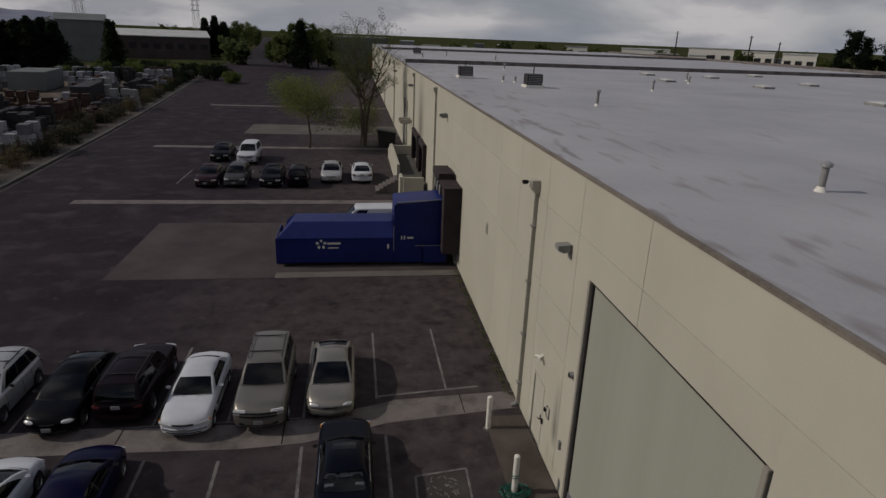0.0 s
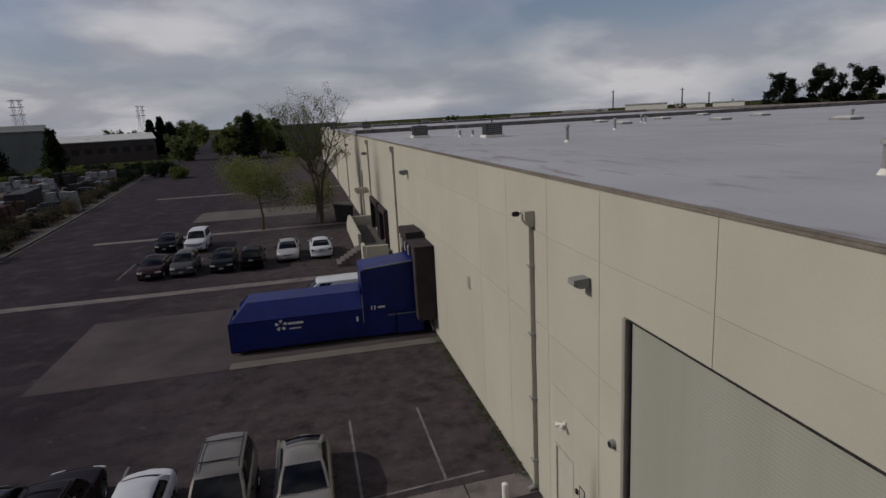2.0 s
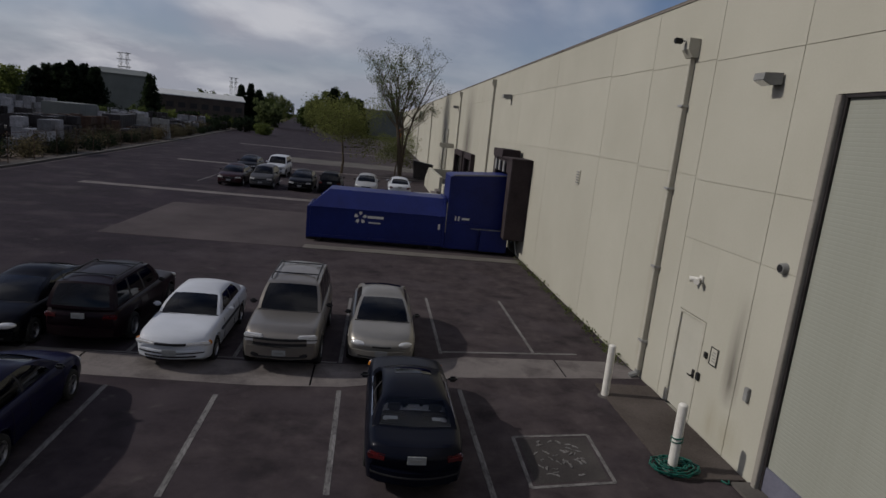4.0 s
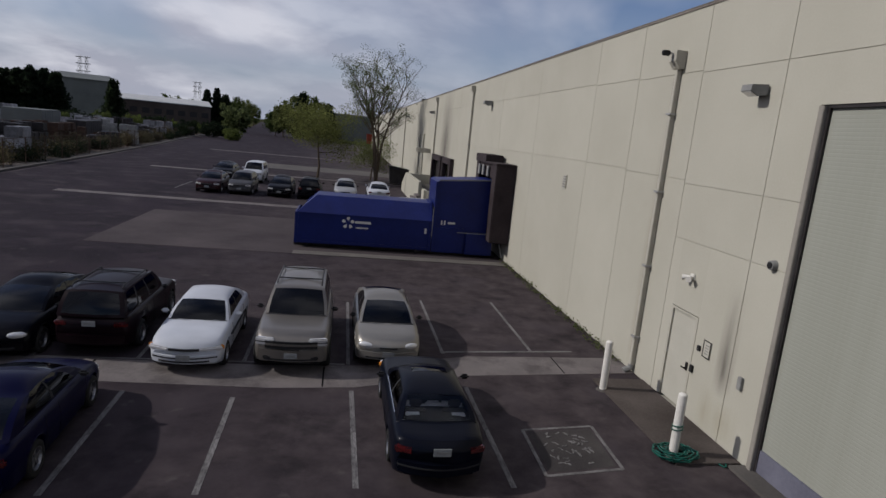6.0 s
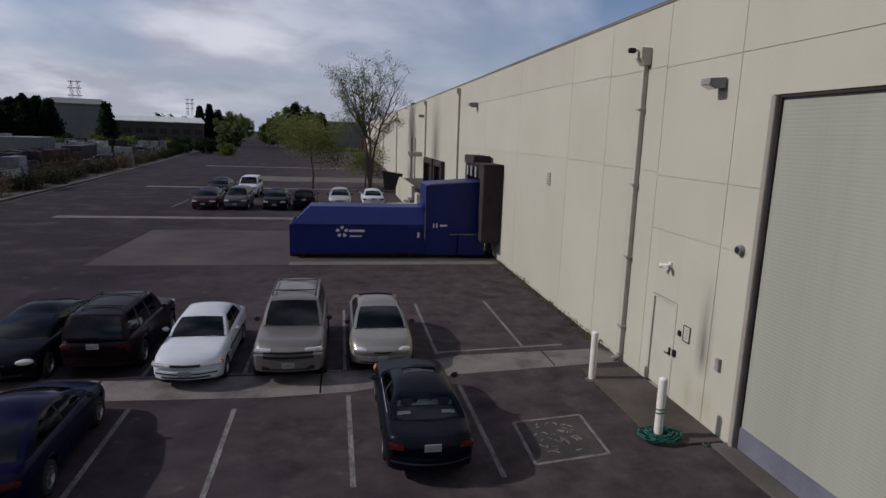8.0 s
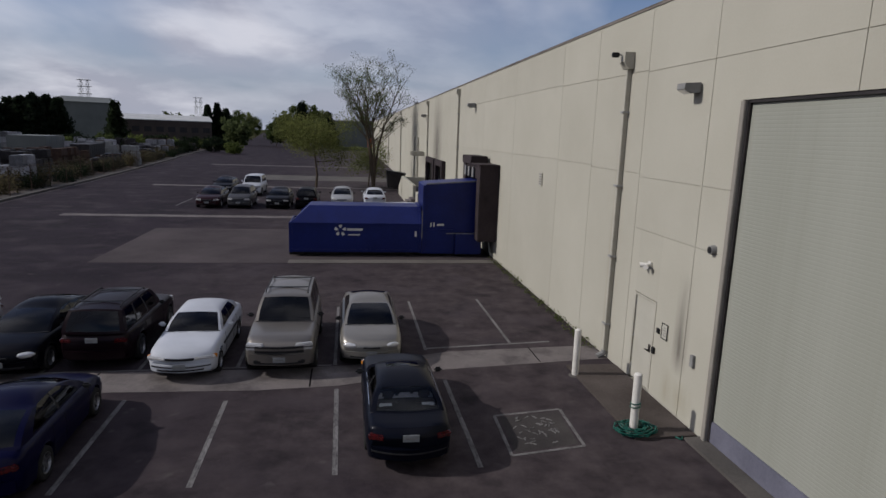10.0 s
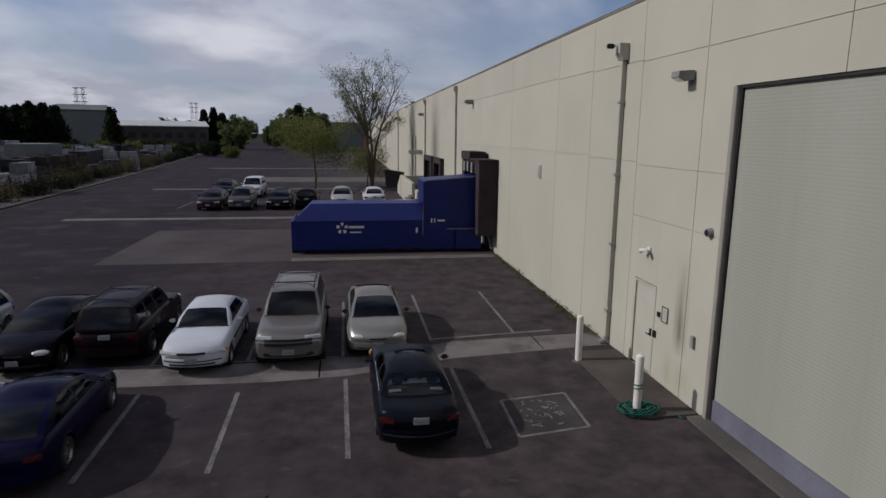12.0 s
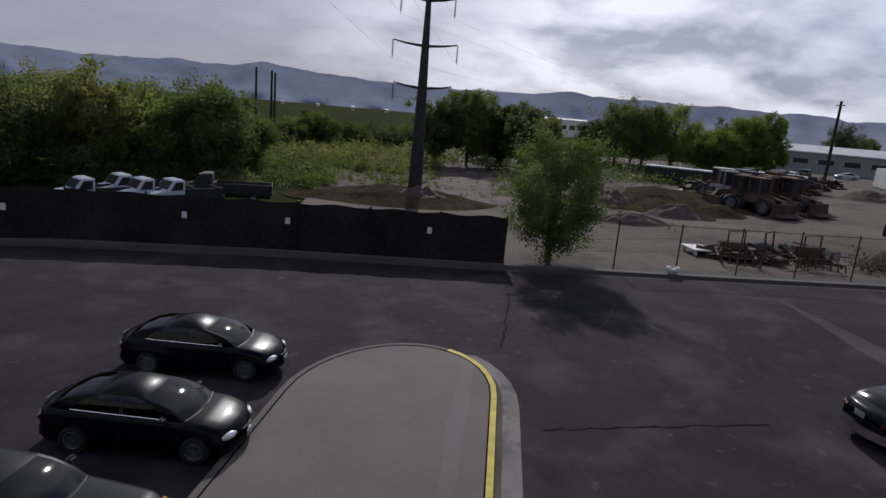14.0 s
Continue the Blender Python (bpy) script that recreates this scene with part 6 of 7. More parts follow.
# scrub along the kerb
for i in range(5, 62):
    y = 13 + i * 2.4 + 1.7 * ((i * 0.6) % 1)
    th = thing("scrub_bush", "dry grey-green scrub along the fence", "bush", Matrix.Translation((kerb_x(y) - 1.9 - 2.2 * ((i * 0.37) % 1), y, -0.03)), "fence scrub")
    bm = B()
    rs = random.Random(i)
    tips = []
    for _ in range(9):
        e = Vector((rs.uniform(-0.9, 0.9), rs.uniform(-1.1, 1.1), rs.uniform(0.3, (0.7 if i % 3 else 1.2) * (1.0 if y < 42 else 1.3))))
        sweep(bm, [(0, 0, 0), e * 0.5 + Vector((0, 0, 0.1)), e], [0.025, 0.016, 0.006], 4)
        tips += [tuple(e), tuple(e * 0.65)]
    part("stem", bm, BARK, th)
    leaves("foliage", np.array(tips), 0.3 if y < 42 else 0.42, 420 if y < 42 else 900, 0.085 if y < 42 else 0.11, (LEAF_DRY if i % 3 else LEAF_DULL if i % 2 else LEAF_DARK) if y < 42 else (LEAF_DARK if i % 3 == 1 else LEAF_DRY), th, 300 + i)
# weeds along the wall's foot
pts = np.array([(-0.14 - 0.22 * ((i * 0.618) % 1), 15.9 + 12.3 * i / 130, 0.03 + 0.09 * ((i * 0.37) % 1)) for i in range(130) if (i * 0.271) % 1 < 0.62])
wd = leaves("wall_weeds", pts, 0.07, 900, 0.045, LEAF_DULL, None, 5)
tagged(wd, "dry weeds growing along the foot of the wall", "weeds", "", "stuff")


# ---- fences ----
def fence_line(y):
    return kerb_x(y) - 1.05


def chain_fence(y0, y1, step, name_label):
    th = thing("chain_link_fence", name_label, "fence", group="lot fences")
    ys = np.arange(y0, y1 + 0.01, step)
    for y in ys:
        bm = B()
        x = fence_line(y)
        rod(bm, (x, y, -0.1), (x, y, 2.25), 0.035, 0.035, 8)
        rod(bm, (x, y, 2.25), (x, y, 2.30), 0.045, 0.015, 8)
        part("post", bm, RUST, th)
    bm = B()
    sweep(bm, [(fence_line(y), y, 2.18) for y in ys], 0.018, 5)
    part("top_rail", bm, RUST, th)
    bm = B()
    s = 0.32
    for a, b in zip(ys, ys[1:]):
        xa, xb = fence_line(a), fence_line(b)
        n = int((b - a) / s)
        for k in range(-6, n + 1):
            for sg in (1, -1):
                f0, f1 = (k * s) / (b - a), (k * s + 2.05) / (b - a)
                z0, z1 = 0.1, 2.15
                c0, c1 = max(0.0, f0), min(1.0, f1)
                if c1 <= c0:
                    continue
                za, zb = z0 + (z1 - z0) * (c0 - f0) / (f1 - f0), z0 + (z1 - z0) * (c1 - f0) / (f1 - f0)
                if sg < 0:
                    za, zb = z0 + z1 - za, z0 + z1 - zb
                rod(bm, (xa + (xb - xa) * c0, a + (b - a) * c0, za), (xa + (xb - xa) * c1, a + (b - a) * c1, zb), 0.002, 0.002, 3, False)
    part("wire_mesh", bm, RUST, th)


chain_fence(6.5, 36.5, 3.0, "rusty chain-link fence along the yard")
chain_fence(36.5, 96.5, 4.0, "chain-link fence along the storage yard")

sf = thing("screened_fence", "fence covered with black screen fabric", "fence", group="lot fences")
SY = [4.3, 1.4, -1.6, -4.6, -7.6, -10.6, -13.6, -16.6, -20.0, -24.0, -28.0, -34.0, -40.0]
for y in SY:
    bm = B()
    x = kerb_x(y) - 0.75
    rod(bm, (x, y, -0.1), (x, y, 2.2), 0.04, 0.04, 8)
    part("post", bm, DARK_STEEL, sf)
for a, b in zip(SY, SY[1:]):
    xa, xb = kerb_x(a) - 0.69, kerb_x(b) - 0.69
    bm = B()
    rs = random.Random(int(a * 10) + 500)
    ph = rs.uniform(0, 6)
    patch(bm, lambda u, v: Vector((xa + (xb - xa) * u + 0.035 * math.sin(7 * u + ph) * math.sin(3 * v), a + (b - a) * u, 0.03 + (2.07 + 0.04 * math.sin(9 * u + ph)) * v)), 0.0, 1.0, 0, 1, 12, 6)
    bmesh.ops.solidify(bm, geom=bm.faces[:], thickness=0.012)
    part("screen_panel", bm, MESH_FABRIC, sf)
for y in (0.95, -5.0, -9.1, -15.6):
    bm = B()
    x = kerb_x(y) - 0.60
    box(bm, x, x + 0.015, y - 0.10, y + 0.10, 1.2, 1.47, 0.004)
    solid("fence_sign", bm, POST, "small white notice hung on the screened fence", "sign", group="fence notices")
bm = B()
rs = random.Random(3)
patch(bm, lambda u, v: Vector((0.5 * math.cos(u) * (0.5 + 0.5 * math.sin(v)) + 0.06 * math.sin(5 * u), 0.75 * math.sin(u) * (0.6 + 0.4 * math.sin(v)) + 0.05 * math.cos(7 * u), 0.34 * max(0.0, math.cos(v * 0.5)) + 0.05 * math.sin(3 * u))), 0, 6.28, 0, 3.1, 22, 8)
bmesh.ops.transform(bm, matrix=Matrix.Translation((fence_line(11.9) + 0.85, 11.9, 0.16)) @ Matrix.Diagonal((0.5, 0.42, 0.9, 1)), verts=bm.verts[:])
solid("white_bag", bm, POST, "crumpled white plastic bag caught at the fence post", "bag", smooth=60)

# ---- steel transmission pole and cables ----
tw = thing("transmission_pole", "dark tapered steel transmission pole with three cross-arms", "utility pole", Matrix.Translation((-51.5, 1.5, 0)))
bm = B()
rod(bm, (0, 0, -0.3), (0, 0, 15.0), 0.56, 0.16, 12)
part("mast", bm, DARK_STEEL, tw, smooth=50)
ARMS = [(13.9, 1.9), (10.85, 2.3), (7.95, 2.1)]
for z, w in ARMS:
    for sgn in (1, -1):
        bm = B()
        sweep(bm, [(0, 0, z - 0.05), (0, sgn * w * 0.6, z + 0.06), (0, sgn * w, z + 0.22)], [0.12, 0.08, 0.05], 8)
        part("cross_arm", bm, DARK_STEEL, tw)
        bm = B()
        for k in range(7):
            rod(bm, (0, sgn * w, z + 0.12 - 0.16 * k), (0, sgn * w, z + 0.05 - 0.16 * k), 0.09, 0.05, 10)
        rod(bm, (0, sgn * w, z + 0.15), (0, sgn * w, z - 1.1), 0.02, 0.02, 6)
        part("insulator", bm, GREY_PAINT, tw)
bm = B()
rod(bm, (0, 0, -0.3), (0, 0, 0.35), 0.8, 0.75, 16)
part("footing", bm, CONCRETE_DARK, tw)
for z, w in ARMS:
    for sgn in (1, -1):
        a = Vector((-51.5, 1.5 + sgn * w, z - 1.1))
        for tgt, dz in ((Vector((62, -30 + sgn * w, z + 16)), 1.2), (Vector((-150, 60 + sgn * w, z + 3)), 1.4)):
            if z < 9 and tgt.x > 0:
                continue
            bm = B()
            sweep(bm, [a.lerp(tgt, f) - Vector((0, 0, 4 * dz * f * (1 - f))) for f in np.linspace(0, 1, 22)], 0.005, 4)
            solid("power_cable", bm, DARK_STEEL, "thin dark overhead power cable", "cable", group="power cables")


def wood_pole(x, y, h, r=0.16):
    th = thing("utility_pole", "dark wooden utility pole with a cross-arm", "utility pole", Matrix.Translation((x, y, 0)), "wooden poles")
    bm = B()
    rod(bm, (0, 0, -0.2), (0, 0, h), r * 1.2, r * 0.8, 8)
    part("shaft", bm, POLE_WOOD, th)
    bm = B()
    box(bm, -1.1, 1.1, -0.07, 0.07, h - 0.8, h - 0.66)
    part("cross_arm", bm, POLE_WOOD, th)


for az, d, h in ((51.8, 130, 14.4), (101.0, 140, 12.6), (99.7, 135, 12.0), (99.4, 150, 12.2)):
    wood_pole(-6.3 - d * math.sin(radians(az)), -1.1 + d * math.cos(radians(az)), h, 0.26)


def pylon(az, d, h):
    th = thing("lattice_pylon", "grey steel lattice pylon on the skyline", "pylon", Matrix.Translation((-6.9 - d * math.sin(radians(az)), d * math.cos(radians(az)), 0)), "lattice pylons")
    w = h * 0.09
    for sx in (-1, 1):
        bm = B()
        c = sx * h * 0.06
        for dx in (-1, 1):
            for dy in (-1, 1):
                rod(bm, (c + dx * w * 0.55, dy * w, 0), (c + dx * w * 0.2, dy * w * 0.2, h), 0.15, 0.11, 4)
        n = 10
        for k in range(n):
            f0, f1 = k / n, (k + 1) / n
            a0, a1 = w * (0.55 - 0.35 * f0), w * (0.55 - 0.35 * f1)
            rod(bm, (c - a0, 0, h * f0), (c + a1, 0, h * f1), 0.12, 0.12, 4)
            rod(bm, (c + a0, 0, h * f0), (c - a1, 0, h * f1), 0.12, 0.12, 4)
        part("leg_frame", bm, GALV, th)
    for f in (0.72, 0.86, 0.98):
        bm = B()
        box(bm, -h * 0.13, h * 0.13, -0.3, 0.3, h * f - 0.25, h * f + 0.25)
        part("cross_arm", bm, GALV, th)


pylon(21.3, 520, 37)
pylon(33.5, 640, 43)
pylon(12.9, 760, 39)

# ---- far buildings ----
def block(name, label, az0, az1, d, h, depth, wall_m, roof_m, gable=0.0, windows=0, group=""):
    """A building whose front spans two azimuths at about d metres."""
    a = Vector((-6.9 - d * math.sin(radians(az0)), d * math.cos(radians(az0)), 0))
    b = Vector((-6.9 - d * math.sin(radians(az1)), d * math.cos(radians(az1)), 0))
    L = (b - a).length
    rz = math.atan2((b - a).y, (b - a).x)
    th = thing(name, label, "building", Matrix.Translation(a) @ Matrix.Rotation(rz, 4, "Z"), group)
    bm = B()
    box(bm, 0, L, 0, depth, -0.3, h)
    part("wall", bm, wall_m, th)
    bm = B()
    if gable:
        prism(bm, [(-0.4, h), (depth / 2, h + gable), (depth + 0.4, h), (depth + 0.4, h + 0.3), (depth / 2, h + gable + 0.3), (-0.4, h + 0.3)], -0.4, L + 0.4, "x")
    else:
        box(bm, -0.3, L + 0.3, -0.3, depth + 0.3, h, h + 0.5)
    part("roof", bm, roof_m, th)
    for k in range(windows):
        bm = B()
        x = L * (k + 0.5) / windows
        box(bm, x - L / windows * 0.3, x + L / windows * 0.3, -0.08, -0.01, h * 0.45, h * 0.7)
        part("window", bm, BLACK, th)
    return th


block("tall_shed", "tall green-grey metal shed behind dark evergreens", 23.0, 19.5, 235, 12.4, 22, GREEN_METAL, GREEN_METAL, 2.0)
block("long_warehouse", "long low brown warehouse with a pale roof", 19.2, 11.9, 262, 7.8, 40, BROWN_BRICK, PALE_METAL, 2.2, 8)
block("end_warehouse", "plain grey warehouse at the lot's end", 2.6, -3.4, 256, 10.0, 30, GREEN_METAL, GREY_PAINT)
block("yard_shed", "long grey yard shed with a white metal roof", 56.5, 45.8, 172, 4.6, 14, GREY_PAINT, PALE_METAL, 1.6, 6)
for i, (az0, az1, d, h) in enumerate(((-24, -28, 420, 8), (-29.5, -33, 380, 10), (-33.6, -36, 400, 9), (-36.6, -39, 360, 9))):
    block("distant_warehouse", "pale distant warehouse beyond the roof", az0, az1, d, h * 1.1, 30, POST, PALE_METAL, 0, 3, "distant warehouses")
for i in range(5):
    block("distant_house", "distant low building on the plain", 86.4 + 3.1 * i, 86.1 + 3.1 * i, 900 + 120 * ((i * 3) % 5), 5, 10, POST, GREY_PAINT, 1.5, 2, "distant buildings")
block("white_depot", "long white depot far beyond the trees", 75.2, 71.2, 330, 8.5, 20, POST, PALE_METAL, 0.8, 5)
rs_ = random.Random(31)
for i in range(22):
    az, d = 6.0 - 2.05 * i - rs_.uniform(0, 0.8), rs_.uniform(300, 470)
    block("distant_shed", "low distant industrial building beyond the roof", az, az - rs_.uniform(0.8, 2.0), d, rs_.uniform(4.5, 8.5), 18, (GREY_PAINT, BROWN_BRICK, POST, GREEN_METAL, RUST)[i % 5], (GREY_PAINT, PALE_METAL)[i % 2], 0.0, 2, "distant sheds")
for az, d, h in ((-28.5, 300, 18), (-34.2, 290, 17), (-36.3, 310, 15)):
    wood_pole(-6.9 - d * math.sin(radians(az)), d * math.cos(radians(az)), h, 0.3)

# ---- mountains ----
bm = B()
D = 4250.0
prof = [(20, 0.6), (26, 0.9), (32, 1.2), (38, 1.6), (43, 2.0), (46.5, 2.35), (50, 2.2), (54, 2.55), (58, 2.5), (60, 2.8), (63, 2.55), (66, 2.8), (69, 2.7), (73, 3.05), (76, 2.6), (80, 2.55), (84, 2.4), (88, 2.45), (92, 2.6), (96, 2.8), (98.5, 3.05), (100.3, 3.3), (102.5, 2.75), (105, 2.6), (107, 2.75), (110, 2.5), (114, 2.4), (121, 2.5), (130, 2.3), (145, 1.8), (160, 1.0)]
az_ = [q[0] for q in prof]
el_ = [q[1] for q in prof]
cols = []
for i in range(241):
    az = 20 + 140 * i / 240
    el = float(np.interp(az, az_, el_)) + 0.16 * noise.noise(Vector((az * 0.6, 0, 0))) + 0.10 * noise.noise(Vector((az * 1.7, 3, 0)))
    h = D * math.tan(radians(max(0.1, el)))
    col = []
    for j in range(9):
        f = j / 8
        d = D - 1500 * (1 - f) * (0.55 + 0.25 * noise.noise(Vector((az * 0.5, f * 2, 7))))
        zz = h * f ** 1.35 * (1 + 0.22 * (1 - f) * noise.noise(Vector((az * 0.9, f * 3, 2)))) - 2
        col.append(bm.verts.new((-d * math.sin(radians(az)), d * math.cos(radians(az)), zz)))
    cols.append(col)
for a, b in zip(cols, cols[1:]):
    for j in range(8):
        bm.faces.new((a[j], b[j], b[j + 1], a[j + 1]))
# the distance haze is mixed into this pale blue base colour
MOUNT = surface("haze_tinted_mountain", (0.150, 0.165, 0.215), (0.225, 0.24, 0.29), 0.0016, 1.0, 0, 0.0, 0.006, 0.4, spec=0.0)
solid("backdrop_mountains", bm, MOUNT, "mountain range on the horizon, coloured with blue distance haze", "mountains", "structure", smooth=60)

# ---- storage yard ----
def mound(label, x, y, rx, ry, h, mat, seed):
    bm = B()

    def S(u, v):
        a = 2 * math.pi * u
        k = 1 + 0.22 * noise.noise(Vector((math.cos(a) * 1.3, math.sin(a) * 1.3, seed)))
        f = 1 - v
        n = 0.42 * noise.noise(Vector((math.cos(a) * f * 3, math.sin(a) * f * 3, seed + 5))) + 0.22 * noise.noise(Vector((math.cos(a) * f * 9, math.sin(a) * f * 9, seed + 2)))
        return Vector((x + rx * k * f * math.cos(a), y + ry * k * f * math.sin(a), -0.08 + h * (math.sin(v * math.pi / 2) ** 1.2 * (1 + n))))
    patch(bm, S, 0, 1, 0, 1, 64, 18)
    bmesh.ops.remove_doubles(bm, verts=bm.verts[:], dist=0.001)
    solid("dirt_mound", bm, mat, label, "mound", smooth=80)


mound("low grassy earth mound in the yard", -62, 27.0, 9.5, 7.5, 1.0, BANK, 1)
mound("earth bank beside the track", -56, 22.5, 6.5, 4.5, 1.1, BANK, 2)
mound("small dark heap of soil", -55.2, 18.3, 2.6, 2.0, 1.3, BROWN_PAVE, 8)
mound("long dark spoil ridge beside the track", -46.4, 16.2, 1.3, 3.2, 0.7, BROWN_PAVE, 9)
mound("dark end of the spoil ridge", -51.0, 21.9, 1.6, 2.6, 0.95, BROWN_PAVE, 12)
mound("overgrown green bank above the track", -54.5, 26.5, 3.4, 3.2, 0.9, BANK, 10)
bm = B()
ribbon(bm, [(-38.6, 7.5), (-39.8, 13), (-42.2, 19), (-46.5, 26), (-52, 33)], [(-39.9, 7.5), (-41.3, 13), (-43.7, 19), (-48.0, 26), (-53.4, 33)], -0.05, -0.02)
solid("track_rut", bm, BROWN_PAVE, "dark damp rut along the dirt track", "rut", "structure")
bm = B()
ribbon(bm, [(-35.6, 7.5), (-36.6, 13), (-38.6, 19), (-42.0, 26), (-47, 34)], [(-36.6, 7.5), (-37.7, 13), (-39.8, 19), (-43.2, 26), (-48.2, 34)], -0.05, -0.02)
solid("track_rut", bm, BROWN_PAVE, "dark damp rut along the dirt track", "rut", "structure")
mound("earth bank below the transmission pole", -50.5, 0.5, 5, 7.5, 0.8, BANK, 3)
mound("dark earth heaped round the pole's foot", -49.6, 1.8, 2.2, 3.2, 0.95, BROWN_PAVE, 13)
mound("brown dirt heap beside an old truck", -36.2, 28.6, 2.2, 3.8, 1.45, BROWN_PAVE, 4)
mound("dark heap of loose gravel", -78, 62, 3.0, 5, 1.2, BROWN_PAVE, 5)
mound("low brown heap of spoil", -66, 22, 6, 3.5, 1.1, BROWN_PAVE, 6)


def scrub(label, az0, az1, d0, d1, high, clumps, count, leaf, mat, seed):
    """Low growth over a stretch of open ground, in clumps of differing height."""
    nr = np.random.RandomState(seed)
    pts = []
    for _ in range(clumps):
        a, d, q = radians(nr.uniform(az0, az1)), nr.uniform(d0, d1), nr.uniform(0.25, 1.0) ** 1.5 * high
        c = np.array([-6.6 - d * math.sin(a), -1.4 + d * math.cos(a), 0.0])
        e = nr.normal(0, 1, (12, 3)) * np.array([q * 0.8, q * 0.9, 0.0])
        e[:, 2] = q * nr.uniform(0.05, 1.0, 12) * np.exp(-0.5 * (e[:, 0] ** 2 + e[:, 1] ** 2) / (q * q))
        pts.append(c + e)
    ob = leaves("low_scrub", np.concatenate(pts), high * 0.13, count, leaf, mat, None, seed)
    tagged(ob, label, "scrub", "", "stuff")


scrub("dark undergrowth below the belt trees", 100.0, 128.0, 43, 54, 1.7, 170, 26000, 0.12, LEAF_DULL, 501)
scrub("dull green bushes on the meadow beyond the fence", 84.0, 101.0, 62, 110, 2.4, 130, 26000, 0.17, LEAF_DULL, 502)
scrub("yellow-green weeds on the meadow beyond the fence", 84.0, 101.0, 50, 80, 0.6, 260, 16000, 0.09, LEAF_DULL, 503)
scrub("dry tan weeds on the open ground", 60.0, 100.0, 42, 74, 0.3, 380, 18000, 0.05, LEAF_DRY, 504)
scrub("dark bushes among the meadow weeds", 86.0, 101.0, 47, 95, 2.6, 60, 20000, 0.12, LEAF_MID, 505)
scrub("olive weeds over the banks beside the track", 62.0, 79.0, 50, 66, 0.6, 220, 14000, 0.07, LEAF_DULL, 506)
scrub("dark undergrowth below the far belt trees", 56.0, 86.0, 74, 112, 2.2, 210, 22000, 0.16, LEAF_MID, 507)


def truck(label, m, cab, bed, group="yard trucks", long=0.0):
    th = thing("truck", label, "truck", m, group)
    bm = B()
    prism(bm, [(0.3, 0.7), (2.9, 0.7), (2.95, 1.45), (1.75, 1.65), (1.2, 2.45), (0.3, 2.5)], -1.0, 1.0, "x")
    bmesh.ops.bevel(bm, geom=bm.edges[:], offset=0.09, segments=3, affect="EDGES", clamp_overlap=True)
    part("cab", bm, cab, th, smooth=50)
    bm = B()
    prism(bm, [(1.70, 1.74), (1.27, 2.37), (1.285, 2.38), (1.715, 1.75)], -0.82, 0.82, "x")
    part("windshield", bm, BLACK, th)
    for sgn in (1, -1):
        bm = B()
        prism(bm, [(0.5, 1.65), (1.5, 1.65), (1.1, 2.28), (0.5, 2.3)], sgn * 1.003 - 0.004, sgn * 1.003 + 0.004, "x")
        part("side_window", bm, BLACK, th)
        bm = B()
        box(bm, sgn * 0.7 - 0.16, sgn * 0.7 + 0.16, 2.9, 2.98, 1.0, 1.2, 0.02)
        part("headlight", bm, LAMP_CLEAR, th)
    bm = B()
    box(bm, -0.45, 0.45, 2.9, 2.99, 0.85, 1.35, 0.02)
    part("grille", bm, BLACK, th)
    bm = B()
    box(bm, -1.05, 1.05, -3.0 - long, 0.2, 0.85, 1.05, 0.02)
    for a, b, c, d in ((-1.05, -0.98, -3.0 - long, 0.2), (0.98, 1.05, -3.0 - long, 0.2), (-0.98, 0.98, 0.12, 0.2), (-0.98, 0.98, -3.0 - long, -2.93 - long)):
        box(bm, a, b, c, d, 1.05, 1.75)
    part("bed", bm, bed, th)
    bm = B()
    box(bm, -0.5, 0.5, -2.8 - long, 2.6, 0.5, 0.84)
    part("chassis", bm, DARK_STEEL, th)
    add_wheels(th, [(sx * 0.86, y) for y in (2.1, -1.9 - long * 0.7) for sx in (1, -1)], 0.46)
    return th


def loader(label, m, mat, group="wheel loaders"):
    th = thing("wheel_loader", label, "loader", m, group)
    bm = B()
    prism(bm, [(-2.6, 0.9), (0.2, 0.9), (0.2, 1.7), (-0.9, 1.75), (-2.5, 1.6)], -0.8, 0.8, "x")
    bmesh.ops.bevel(bm, geom=bm.edges[:], offset=0.08, segments=2, affect="EDGES", clamp_overlap=True)
    part("engine_hood", bm, mat, th, smooth=50)
    bm = B()
    for x in (-0.65, 0.65):
        for y in (0.15, -0.95):
            box(bm, x - 0.06, x + 0.06, y - 0.06, y + 0.06, 1.7, 3.0)
    box(bm, -0.8, 0.8, -1.1, 0.3, 3.0, 3.15, 0.03)
    part("cab_frame", bm, mat, th)
    bm = B()
    box(bm, -0.6, 0.6, -0.88, 0.08, 1.75, 2.98)
    part("cab_glass", bm, BLACK, th)
    for x in (-0.55, 0.55):
        bm = B()
        sweep(bm, [(x, 0.3, 1.5), (x, 1.6, 1.35), (x, 2.4, 0.6)], 0.13, 6)
        part("lift_arm", bm, mat, th)
    bm = B()
    prism(bm, [(2.3, 0.15), (3.4, 0.1), (3.5, 0.2), (2.6, 0.4), (2.5, 1.2), (2.3, 1.2)], -1.3, 1.3, "x")
    part("bucket", bm, RUST, th)
    bm = B()
    rod(bm, (0.3, -1.6, 1.6), (0.3, -1.6, 2.5), 0.06, 0.06, 8)
    part("exhaust", bm, DARK_STEEL, th)
    add_wheels(th, [(sx * 0.95, y) for y in (1.25, -1.6) for sx in (1, -1)], 0.72)


